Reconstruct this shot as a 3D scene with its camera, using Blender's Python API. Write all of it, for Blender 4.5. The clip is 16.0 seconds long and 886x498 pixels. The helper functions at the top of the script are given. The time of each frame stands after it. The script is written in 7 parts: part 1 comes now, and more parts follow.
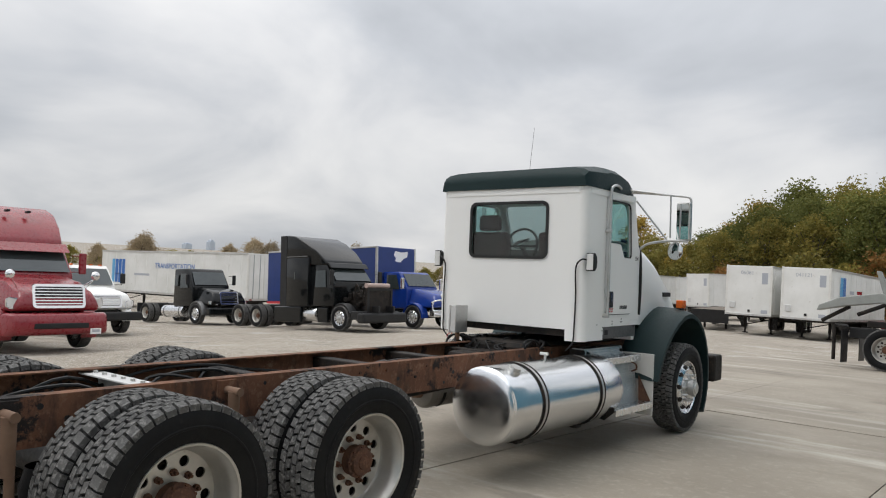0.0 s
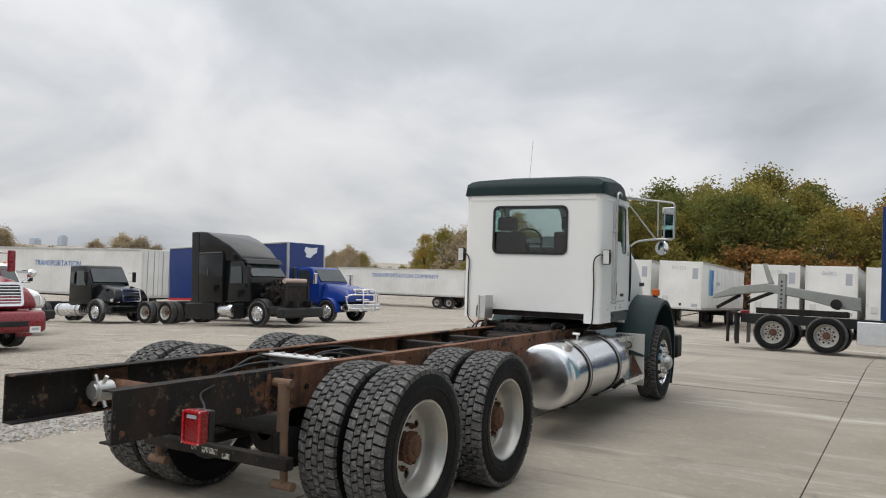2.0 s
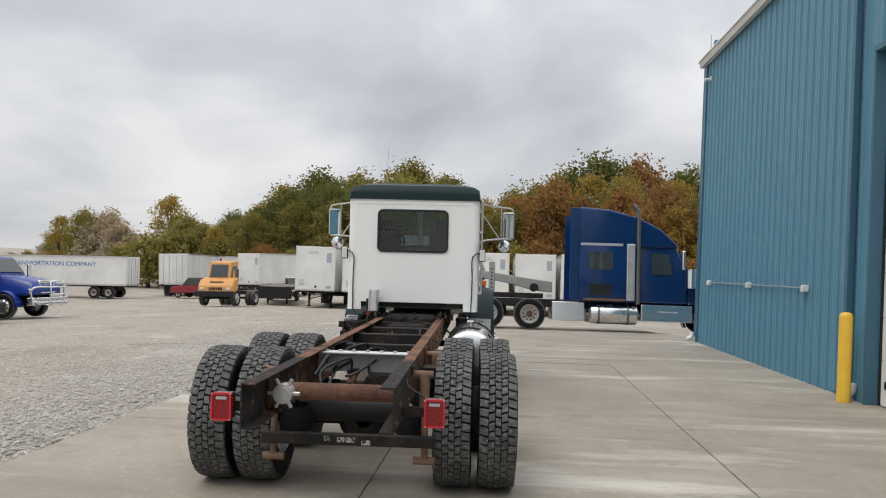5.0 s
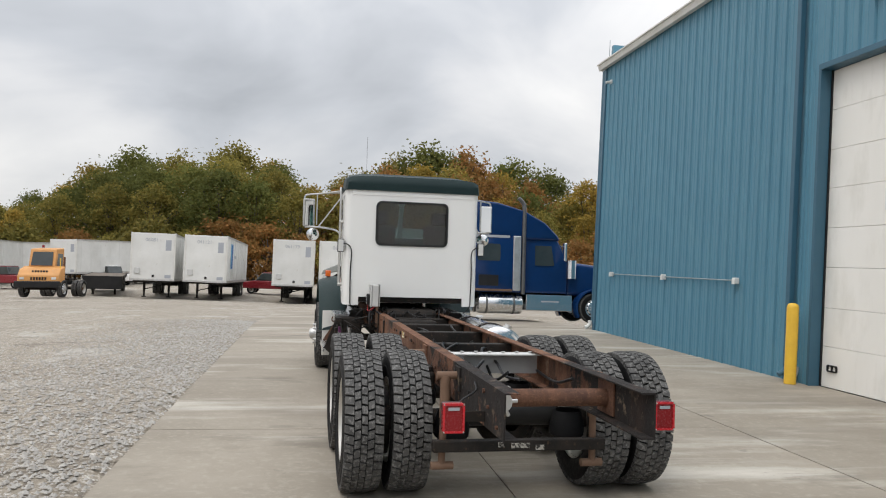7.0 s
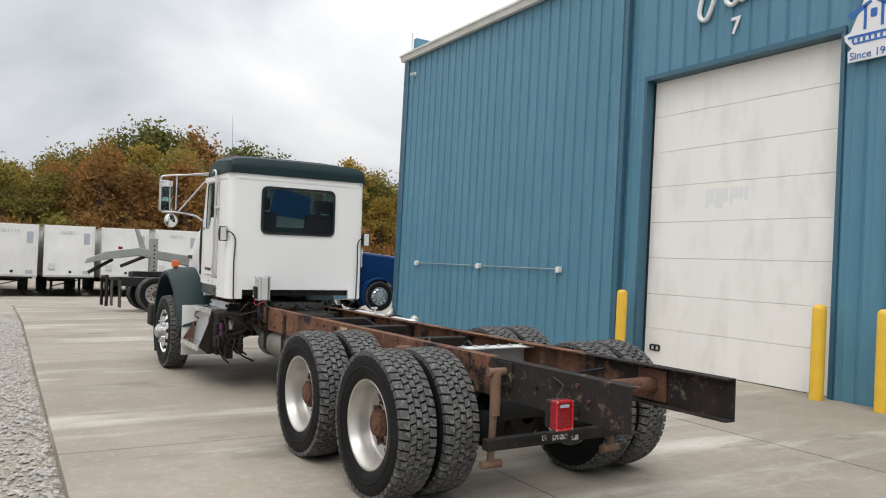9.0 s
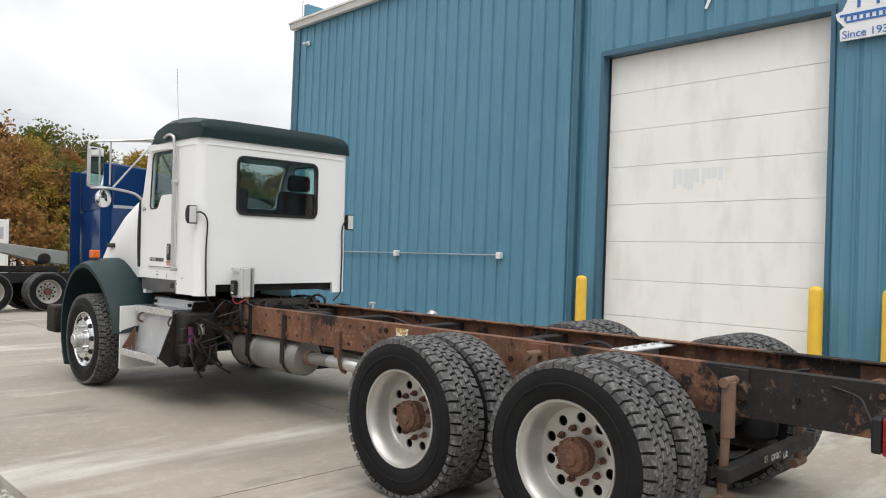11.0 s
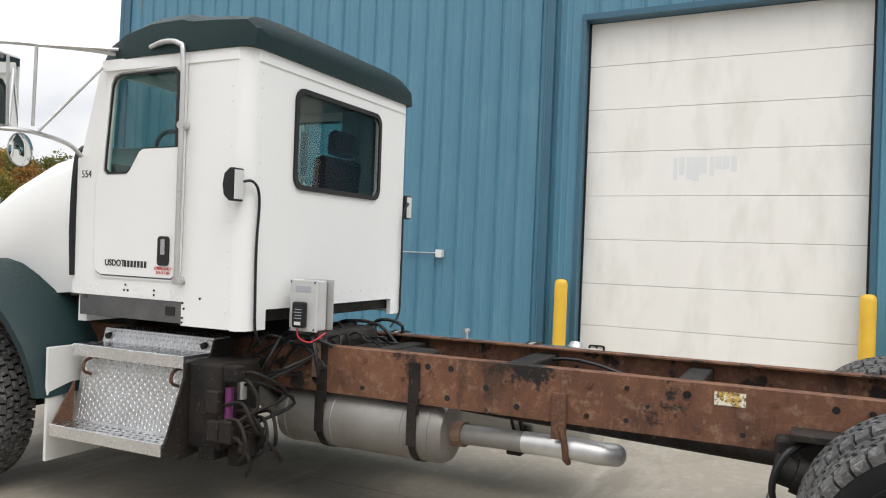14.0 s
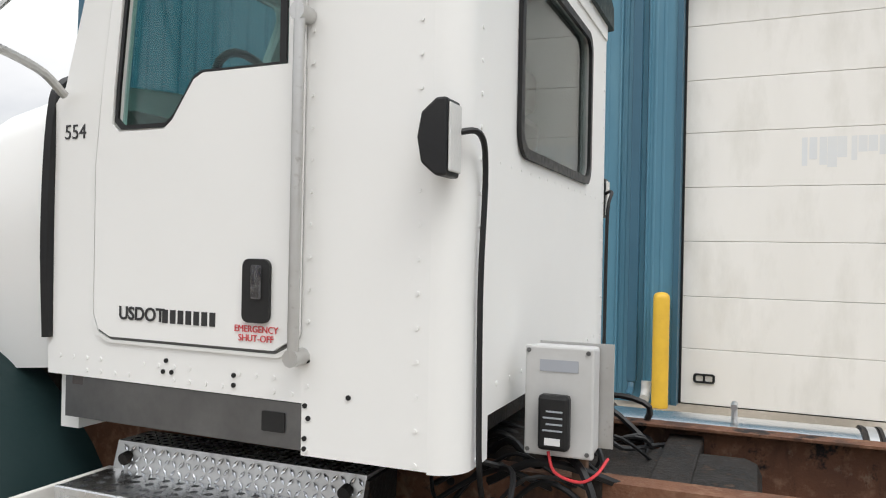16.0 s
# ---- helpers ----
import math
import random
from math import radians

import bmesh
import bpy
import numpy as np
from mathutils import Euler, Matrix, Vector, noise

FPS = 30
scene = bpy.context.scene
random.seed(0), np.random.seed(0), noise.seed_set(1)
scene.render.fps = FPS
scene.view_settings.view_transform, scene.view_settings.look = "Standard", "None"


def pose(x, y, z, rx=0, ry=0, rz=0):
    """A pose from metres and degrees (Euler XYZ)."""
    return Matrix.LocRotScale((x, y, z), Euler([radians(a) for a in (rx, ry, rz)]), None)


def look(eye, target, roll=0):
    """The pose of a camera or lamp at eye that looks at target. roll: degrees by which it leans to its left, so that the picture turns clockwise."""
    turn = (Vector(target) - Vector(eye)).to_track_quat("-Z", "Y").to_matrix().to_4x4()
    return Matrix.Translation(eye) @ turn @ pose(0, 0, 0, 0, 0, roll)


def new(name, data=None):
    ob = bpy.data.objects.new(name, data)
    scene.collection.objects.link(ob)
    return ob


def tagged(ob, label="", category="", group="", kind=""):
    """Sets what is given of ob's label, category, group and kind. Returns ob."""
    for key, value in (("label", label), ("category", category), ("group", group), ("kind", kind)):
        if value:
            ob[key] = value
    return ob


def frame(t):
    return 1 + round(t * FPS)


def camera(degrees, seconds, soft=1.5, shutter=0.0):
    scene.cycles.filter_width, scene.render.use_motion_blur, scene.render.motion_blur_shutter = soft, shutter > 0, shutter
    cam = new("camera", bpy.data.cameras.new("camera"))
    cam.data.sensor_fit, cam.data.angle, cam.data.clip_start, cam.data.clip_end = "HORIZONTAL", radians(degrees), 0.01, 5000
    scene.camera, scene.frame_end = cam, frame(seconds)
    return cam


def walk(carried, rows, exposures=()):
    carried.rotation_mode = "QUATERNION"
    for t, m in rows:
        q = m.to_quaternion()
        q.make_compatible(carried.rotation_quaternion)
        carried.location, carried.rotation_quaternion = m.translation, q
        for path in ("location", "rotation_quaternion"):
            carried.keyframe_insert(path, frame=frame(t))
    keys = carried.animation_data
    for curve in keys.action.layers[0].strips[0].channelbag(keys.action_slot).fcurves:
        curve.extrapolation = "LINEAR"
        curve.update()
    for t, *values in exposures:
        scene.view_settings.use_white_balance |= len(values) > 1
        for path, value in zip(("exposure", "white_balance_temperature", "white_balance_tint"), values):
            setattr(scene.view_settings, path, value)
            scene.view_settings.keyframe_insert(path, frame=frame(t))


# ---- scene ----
cam = camera(60.0, 16.0, soft=1.1)
PATH = [
    (0, (-0.497, 0.317, 1.754), (-1.804, 1.83, 1.789), 3.4),
    (0.5, (-0.616, -0.15, 1.741), (-1.863, 1.413, 1.777), 3.4),
    (1, (-0.748, -0.69, 1.695), (-1.924, 0.927, 1.74), 3.1),
    (1.5, (-0.958, -1.172, 1.685), (-2.07, 0.49, 1.723), 3.2),
    (2, (-1.253, -1.652, 1.656), (-2.29, 0.058, 1.697), 3.1),
    (2.5, (-1.547, -2.131, 1.688), (-2.474, -0.359, 1.725), 3.3),
    (3, (-1.965, -2.464, 1.691), (-2.747, -0.624, 1.729), 3.2),
    (3.5, (-2.35, -2.866, 1.673), (-2.974, -0.966, 1.716), 3.1),
    (4, (-2.813, -3.162, 1.654), (-3.277, -1.217, 1.699), 2.9),
    (4.5, (-3.285, -3.494, 1.638), (-3.602, -1.52, 1.683), 3.0),
    (4.7, (-3.497, -3.552, 1.657), (-3.75, -1.568, 1.705), 2.9),
    (7, (-6.28, -3.302, 1.618), (-5.959, -1.329, 1.659), 3.0),
    (7.5, (-6.746, -3.167, 1.604), (-6.273, -1.224, 1.645), 2.9),
    (8, (-7.246, -2.97, 1.571), (-6.565, -1.09, 1.618), 3.0),
    (8.5, (-7.758, -2.731, 1.561), (-6.89, -0.93, 1.61), 3.1),
    (9, (-8.215, -2.408, 1.552), (-7.219, -0.674, 1.597), 3.0),
    (11.3, (-9.361, 0.275, 1.382), (-7.911, 1.652, 1.426), 2.5),
    (11.5, (-9.475, 0.516, 1.336), (-7.974, 1.838, 1.387), 2.8),
    (12, (-9.516, 1.127, 1.354), (-7.909, 2.316, 1.405), 2.7),
    (12.5, (-9.433, 1.835, 1.363), (-7.742, 2.902, 1.414), 2.6),
    (13, (-9.366, 2.52, 1.386), (-7.632, 3.517, 1.435), 2.6),
    (13.5, (-9.153, 3.189, 1.412), (-7.392, 4.136, 1.457), 2.5),
    (14, (-8.966, 3.865, 1.432), (-7.192, 4.787, 1.475), 2.5),
    (14.5, (-8.675, 4.447, 1.455), (-6.893, 5.354, 1.495), 2.3),
    (15, (-8.368, 5.008, 1.428), (-6.571, 5.885, 1.478), 2.0),
    (15.5, (-7.926, 5.514, 1.441), (-6.115, 6.362, 1.5), 1.8),
    (16, (-7.522, 5.927, 1.516), (-5.699, 6.749, 1.564), 1.6),
]
walk(cam, [(t, look(eye, target, roll)) for t, eye, target, roll in PATH],
     [(0.0, -0.05), (4.0, -0.03), (7.0, 0.03), (9.0, 0.12), (12.5, 0.30), (14.5, 0.31), (16.0, 0.25)])

# ---- world, sun ----
world = bpy.data.worlds.new("overcast_sky")
scene.world = world
world.use_nodes = True
wn, wl = world.node_tree.nodes, world.node_tree.links
wn.clear()
w_out = wn.new("ShaderNodeOutputWorld")
w_bg = wn.new("ShaderNodeBackground")
w_tc = wn.new("ShaderNodeTexCoord")
w_sep = wn.new("ShaderNodeSeparateXYZ")
wl.new(w_tc.outputs["Generated"], w_sep.inputs[0])


def wmath(op, a, b=None, c=None):
    n = wn.new("ShaderNodeMath")
    n.operation = op
    for k, v in enumerate((a, b, c)):
        if v is None:
            continue
        if isinstance(v, (int, float)):
            n.inputs[k].default_value = v
        else:
            wl.new(v, n.inputs[k])
    return n.outputs[0]


w_up = wmath("MAXIMUM", w_sep.outputs[2], 0.0)
w_den = wmath("ADD", w_up, 0.42)
w_com = wn.new("ShaderNodeCombineXYZ")
wl.new(wmath("DIVIDE", w_sep.outputs[0], w_den), w_com.inputs[0])
wl.new(wmath("DIVIDE", w_sep.outputs[1], w_den), w_com.inputs[1])


def wnoise(scale, detail, rough, distort, shift):
    m = wn.new("ShaderNodeMapping")
    m.inputs["Location"].default_value = shift
    wl.new(w_com.outputs[0], m.inputs[0])
    n = wn.new("ShaderNodeTexNoise")
    n.inputs["Scale"].default_value, n.inputs["Detail"].default_value = scale, detail
    n.inputs["Roughness"].default_value, n.inputs["Distortion"].default_value = rough, distort
    wl.new(m.outputs[0], n.inputs["Vector"])
    return n.outputs["Fac"]


w_big = wnoise(0.8, 3.0, 0.45, 0.2, (3.1, 1.7, 0.0))
w_small = wnoise(2.2, 5.0, 0.5, 0.35, (7.3, 4.2, 0.0))
w_mix = wmath("ADD", wmath("MULTIPLY", w_big, 0.60), wmath("MULTIPLY", w_small, 0.40))
w_ramp = wn.new("ShaderNodeValToRGB")
wl.new(w_mix, w_ramp.inputs[0])
els = w_ramp.color_ramp.elements
els[0].position, els[0].color = 0.38, (0.43, 0.45, 0.48, 1)
els[1].position, els[1].color = 0.61, (0.88, 0.875, 0.87, 1)
mid = els.new(0.46)
mid.color = (0.57, 0.59, 0.625, 1)
mid2 = els.new(0.53)
mid2.color = (0.74, 0.745, 0.76, 1)
w_sky = wn.new("ShaderNodeTexSky")
w_sky.sky_type = "NISHITA"
w_sky.sun_disc = False
w_sky.sun_elevation, w_sky.sun_rotation = radians(48), radians(150)
w_blue = wn.new("ShaderNodeMix")
w_blue.data_type = "RGBA"
w_scale = wn.new("ShaderNodeVectorMath")
w_scale.operation = "SCALE"
wl.new(w_sky.outputs[0], w_scale.inputs[0])
w_scale.inputs["Scale"].default_value = 0.08
w_blue.inputs[0].default_value = 0.06
wl.new(w_ramp.outputs[0], w_blue.inputs[6])
wl.new(w_scale.outputs[0], w_blue.inputs[7])
# an overcast sky is brighter overhead than near the horizon
w_gain = wmath("ADD", 0.95, wmath("MULTIPLY", wmath("POWER", w_up, 1.6), 1.9))
wl.new(w_blue.outputs[2], w_bg.inputs["Color"])
wl.new(w_gain, w_bg.inputs["Strength"])
wl.new(w_bg.outputs[0], w_out.inputs["Surface"])

sun = new("sun", bpy.data.lights.new("sun", "SUN"))
sun.data.energy, sun.data.angle, sun.data.color = 0.9, radians(25), (1.0, 0.96, 0.9)
sun.matrix_world = look((0, 0, 40), (0 + 18, 0 + 22, 0))

# ---- materials ----


def mat(name, c1, c2=None, rough=0.6, metal=0.0, big=0.8, fine=25.0, lo=0.35, hi=0.7, bump=0.0, bump_scale=80.0, c3=None, f_lo=0.55, f_hi=0.75,
        rough_var=0.1, stretch=(1, 1, 1), rand=0.0, coat=0.0, spec=0.5):
    """Two-scale painted or raw surface: c1 to c2 over broad patches, c3 in fine specks."""
    m = bpy.data.materials.new(name)
    m.use_nodes = True
    n, l = m.node_tree.nodes, m.node_tree.links
    b = n["Principled BSDF"]
    tc = n.new("ShaderNodeTexCoord")
    mp = n.new("ShaderNodeMapping")
    mp.inputs["Scale"].default_value = stretch
    l.new(tc.outputs["Object"], mp.inputs[0])

    def noise_at(scale, detail=5.0, rough_n=0.6):
        t = n.new("ShaderNodeTexNoise")
        t.inputs["Scale"].default_value, t.inputs["Detail"].default_value, t.inputs["Roughness"].default_value = scale, detail, rough_n
        l.new(mp.outputs[0], t.inputs["Vector"])
        return t.outputs["Fac"]

    def ramp(fac, a, z):
        r = n.new("ShaderNodeMapRange")
        r.inputs["From Min"].default_value, r.inputs["From Max"].default_value = a, z
        l.new(fac, r.inputs["Value"])
        return r.outputs[0]

    def mix(fac, a, z):
        x = n.new("ShaderNodeMix")
        x.data_type = "RGBA"
        if isinstance(fac, float):
            x.inputs[0].default_value = fac
        else:
            l.new(fac, x.inputs[0])
        for k, v in ((6, a), (7, z)):
            if isinstance(v, tuple):
                x.inputs[k].default_value = (*v, 1)
            else:
                l.new(v, x.inputs[k])
        return x.outputs[2]

    broad = noise_at(big)
    col = mix(ramp(broad, lo, hi), c1, c2 or c1)
    speck = noise_at(fine)
    if c3:
        col = mix(ramp(speck, f_lo, f_hi), col, c3)
    if rand:
        oi = n.new("ShaderNodeObjectInfo")
        hsv = n.new("ShaderNodeHueSaturation")
        mr = n.new("ShaderNodeMapRange")
        l.new(oi.outputs["Random"], mr.inputs["Value"])
        mr.inputs["To Min"].default_value, mr.inputs["To Max"].default_value = 1 - rand, 1 + rand
        l.new(mr.outputs[0], hsv.inputs["Value"])
        l.new(col, hsv.inputs["Color"])
        col = hsv.outputs[0]
    l.new(col, b.inputs["Base Color"])
    rr = n.new("ShaderNodeMapRange")
    l.new(speck, rr.inputs["Value"])
    rr.inputs["From Min"].default_value, rr.inputs["From Max"].default_value = 0.3, 0.7
    rr.inputs["To Min"].default_value, rr.inputs["To Max"].default_value = max(0.02, rough - rough_var), min(1, rough + rough_var)
    l.new(rr.outputs[0], b.inputs["Roughness"])
    b.inputs["Metallic"].default_value = metal
    b.inputs["Coat Weight"].default_value = coat
    b.inputs["Specular IOR Level"].default_value = spec
    if bump:
        bn = n.new("ShaderNodeBump")
        bn.inputs["Strength"].default_value, bn.inputs["Distance"].default_value = bump, 0.01
        l.new(noise_at(bump_scale, 4.0), bn.inputs["Height"])
        l.new(bn.outputs[0], b.inputs["Normal"])
    return m


def glass(name, tint=(0.8, 0.85, 0.85)):
    m = bpy.data.materials.new(name)
    m.use_nodes = True
    n, l = m.node_tree.nodes, m.node_tree.links
    n.clear()
    out = n.new("ShaderNodeOutputMaterial")
    tr, gl, mx, fr = n.new("ShaderNodeBsdfTransparent"), n.new("ShaderNodeBsdfGlossy"), n.new("ShaderNodeMixShader"), n.new("ShaderNodeLayerWeight")
    tr.inputs[0].default_value = (*tint, 1)
    gl.inputs["Roughness"].default_value = 0.02
    pw, rg = n.new("ShaderNodeMath"), n.new("ShaderNodeMapRange")
    pw.operation = "POWER"
    pw.inputs[1].default_value = 5.0
    rg.inputs["To Min"].default_value, rg.inputs["To Max"].default_value = 0.04, 0.9
    l.new(fr.outputs["Facing"], pw.inputs[0])
    l.new(pw.outputs[0], rg.inputs["Value"])
    l.new(rg.outputs[0], mx.inputs[0])
    l.new(tr.outputs[0], mx.inputs[1])
    l.new(gl.outputs[0], mx.inputs[2])
    l.new(mx.outputs[0], out.inputs[0])
    return m


def emit_lamp(name, c, rough=0.25):
    m = mat(name, c, tuple(0.8 * v for v in c), rough, fine=90, bump=0.2, bump_scale=140)
    return m


M = {}
M["white"] = mat("white_cab_paint", (0.83, 0.83, 0.81), (0.805, 0.805, 0.785), 0.38, big=1.3, fine=6, rough_var=0.03)
M["white_trailer"] = mat("white_trailer_paint", (0.74, 0.74, 0.72), (0.60, 0.60, 0.57), 0.5, big=0.5, fine=6, c3=(0.42, 0.38, 0.32), f_lo=0.62, f_hi=0.9, rand=0.05)
M["green"] = mat("dark_green_paint", (0.010, 0.025, 0.026), (0.015, 0.032, 0.033), 0.5, big=1.5, fine=40, c3=(0.04, 0.053, 0.053), f_lo=0.66, f_hi=0.9, spec=0.2)
M["rubber"] = mat("tyre_rubber", (0.007, 0.007, 0.008), (0.013, 0.013, 0.013), 0.6, big=3, fine=30, c3=(0.035, 0.032, 0.029), f_lo=0.62, f_hi=0.85, bump=0.15, spec=0.15)
M["tread"] = mat("dusty_tread_rubber", (0.055, 0.054, 0.053), (0.125, 0.122, 0.118), 0.85, big=6, fine=45, c3=(0.26, 0.255, 0.245), spec=0.2, f_lo=0.5, f_hi=0.75, bump=0.4, bump_scale=120)
M["rim"] = mat("offwhite_rim_paint", (0.56, 0.545, 0.51), (0.44, 0.42, 0.385), 0.38, 0.65, big=4, fine=18, c3=(0.26, 0.18, 0.13), f_lo=0.64, f_hi=0.88)
M["rust"] = mat("rusty_iron", (0.14, 0.07, 0.045), (0.075, 0.042, 0.032), 0.85, big=8, fine=45, c3=(0.22, 0.12, 0.075), f_lo=0.5, f_hi=0.8, bump=0.5, bump_scale=90, spec=0.2)
M["alu"] = mat("polished_aluminium", (0.80, 0.81, 0.82), (0.72, 0.73, 0.75), 0.24, 1.0, big=2, fine=20, rough_var=0.07, bump=0.02, bump_scale=25)
M["tank"] = mat("brushed_tank_aluminium", (0.80, 0.81, 0.82), (0.74, 0.75, 0.77), 0.21, 1.0, big=1.5, fine=6, rough_var=0.05, stretch=(1, 0.15, 1))
M["alu_dull"] = mat("dull_aluminium", (0.62, 0.62, 0.61), (0.50, 0.49, 0.47), 0.42, 0.85, big=4, fine=40, c3=(0.30, 0.27, 0.24), f_lo=0.62, f_hi=0.85)
M["alusteel"] = mat("aluminised_exhaust_steel", (0.27, 0.255, 0.235), (0.20, 0.19, 0.17), 0.5, 0.4, big=3, fine=25, c3=(0.25, 0.19, 0.14), f_lo=0.6, f_hi=0.85)
M["chrome"] = mat("chrome", (0.80, 0.80, 0.80), (0.74, 0.74, 0.75), 0.12, 1.0, big=5, fine=60, rough_var=0.04)
M["black"] = mat("black_plastic", (0.010, 0.010, 0.011), (0.018, 0.018, 0.018), 0.48, big=3, fine=40, spec=0.35)
M["grime"] = mat("greasy_black_steel", (0.009, 0.0085, 0.008), (0.03, 0.024, 0.02), 0.65, big=5, fine=30, c3=(0.12, 0.075, 0.05), f_lo=0.58, f_hi=0.8, bump=0.4, spec=0.25)
M["headliner"] = mat("pale_cab_lining", (0.36, 0.37, 0.36), (0.30, 0.31, 0.30), 0.9, big=4, fine=60)
M["interior"] = mat("dark_cab_interior", (0.075, 0.062, 0.058), (0.055, 0.05, 0.048), 0.85, big=4, fine=60)
M["seat"] = mat("dark_red_seat_cloth", (0.07, 0.025, 0.025), (0.045, 0.02, 0.02), 0.95, big=6, fine=90)
M["red_lens"] = emit_lamp("red_lamp_lens", (0.24, 0.006, 0.010))
M["red_rim"] = emit_lamp("red_lens_rim", (0.55, 0.02, 0.03))
M["amber"] = emit_lamp("amber_lamp_lens", (0.85, 0.16, 0.02))
M["clear_lens"] = emit_lamp("clear_lamp_lens", (0.7, 0.7, 0.68), 0.12)
M["glass"] = glass("clear_cab_glass", (0.74, 0.80, 0.795))
M["glass_green"] = glass("green_tinted_glass", (0.68, 0.86, 0.84))
M["glass_dark"] = mat("dark_vehicle_glass", (0.028, 0.036, 0.037), (0.05, 0.06, 0.06), 0.05, fine=3, rough_var=0.02, spec=0.8)
M["mirror"] = mat("mirror_glass", (0.85, 0.86, 0.86), (0.82, 0.83, 0.83), 0.03, 1.0, rough_var=0.01)
M["grey_box"] = mat("grey_fibreglass", (0.58, 0.58, 0.57), (0.50, 0.50, 0.49), 0.5, big=6, fine=50)
M["steel_strip"] = mat("bare_grey_steel", (0.17, 0.17, 0.17), (0.12, 0.12, 0.12), 0.4, 0.6, big=5, fine=40)
M["shock"] = mat("dusty_brown_steel", (0.20, 0.125, 0.085), (0.13, 0.08, 0.055), 0.75, big=5, fine=30, spec=0.25)
M["yellow"] = mat("yellow_bollard_paint", (0.80, 0.50, 0.045), (0.70, 0.42, 0.04), 0.45, big=4, fine=30, c3=(0.45, 0.28, 0.06), f_lo=0.65, f_hi=0.85)
M["siding"] = mat("blue_steel_siding", (0.088, 0.232, 0.32), (0.075, 0.206, 0.29), 0.42, big=0.6, fine=4, c3=(0.112, 0.262, 0.345), f_lo=0.5, f_hi=0.8, stretch=(1, 1, 0.25), rough_var=0.06)
M["siding_trim"] = mat("blue_steel_trim", (0.040, 0.120, 0.180), (0.034, 0.105, 0.160), 0.4, big=1, fine=8)
M["door_panel"] = mat("white_sectional_door_paint", (0.87, 0.85, 0.805), (0.82, 0.80, 0.75), 0.45, big=0.9, fine=2.5, c3=(0.68, 0.66, 0.60), f_lo=0.5, f_hi=0.85, stretch=(1, 1, 0.35))
M["white_trim"] = mat("white_eave_trim", (0.70, 0.69, 0.66), (0.58, 0.57, 0.53), 0.5, big=2, fine=12)
M["pvc"] = mat("white_plastic_box", (0.72, 0.72, 0.70), (0.66, 0.66, 0.63), 0.4)
M["galv"] = mat("galvanised_conduit", (0.40, 0.43, 0.45), (0.33, 0.36, 0.38), 0.4, 0.7)
M["red_paint"] = mat("dull_red_truck_paint", (0.23, 0.014, 0.022), (0.18, 0.012, 0.018), 0.3, big=2, fine=12, c3=(0.22, 0.06, 0.055), f_lo=0.6, f_hi=0.9, coat=0.3)
M["black_paint"] = mat("black_truck_paint", (0.005, 0.006, 0.0065), (0.009, 0.010, 0.0105), 0.09, big=1.5, fine=10, rough_var=0.03, spec=0.35)
M["blue_paint"] = mat("royal_blue_truck_paint", (0.008, 0.036, 0.23), (0.007, 0.03, 0.19), 0.2, big=1.5, fine=10, rough_var=0.05)
M["blue_box"] = mat("blue_box_body_paint", (0.012, 0.036, 0.17), (0.010, 0.032, 0.145), 0.4, big=1.5, fine=8)
M["navy_paint"] = mat("deep_blue_truck_paint", (0.005, 0.032, 0.12), (0.004, 0.026, 0.10), 0.16, big=1.5, fine=10, rough_var=0.05, spec=0.4)
M["orange_paint"] = mat("faded_orange_paint", (0.62, 0.30, 0.09), (0.54, 0.26, 0.08), 0.5, big=2, fine=12, c3=(0.5, 0.36, 0.22), f_lo=0.6, f_hi=0.85)
M["boom"] = mat("grey_boom_paint", (0.30, 0.31, 0.29), (0.24, 0.25, 0.235), 0.5, big=3, fine=20, c3=(0.14, 0.10, 0.07), f_lo=0.63, f_hi=0.85)
M["decal_white"] = mat("white_decal", (0.78, 0.78, 0.78), (0.74, 0.74, 0.74), 0.5)
M["decal_black"] = mat("black_decal", (0.02, 0.02, 0.022), (0.03, 0.03, 0.03), 0.5)
M["decal_blue"] = mat("blue_decal", (0.02, 0.12, 0.40), (0.03, 0.14, 0.42), 0.5)
M["decal_sky"] = mat("light_blue_decal", (0.10, 0.36, 0.62), (0.10, 0.33, 0.58), 0.5)
M["decal_red"] = mat("red_decal", (0.60, 0.04, 0.05), (0.55, 0.04, 0.05), 0.5)
M["decal_grey"] = mat("grey_decal", (0.40, 0.42, 0.46), (0.36, 0.38, 0.42), 0.5)
M["bark"] = mat("tree_bark", (0.10, 0.08, 0.065), (0.06, 0.05, 0.042), 0.95, big=3, fine=20, bump=0.5, bump_scale=20)
# distance haze is mixed into the towers' base colour
M["tower"] = mat("hazy_tower_face", (0.42, 0.47, 0.53), (0.40, 0.45, 0.51), 0.8)
M["wood"] = mat("weathered_deck_wood", (0.16, 0.13, 0.10), (0.10, 0.085, 0.07), 0.9, big=2, fine=20)
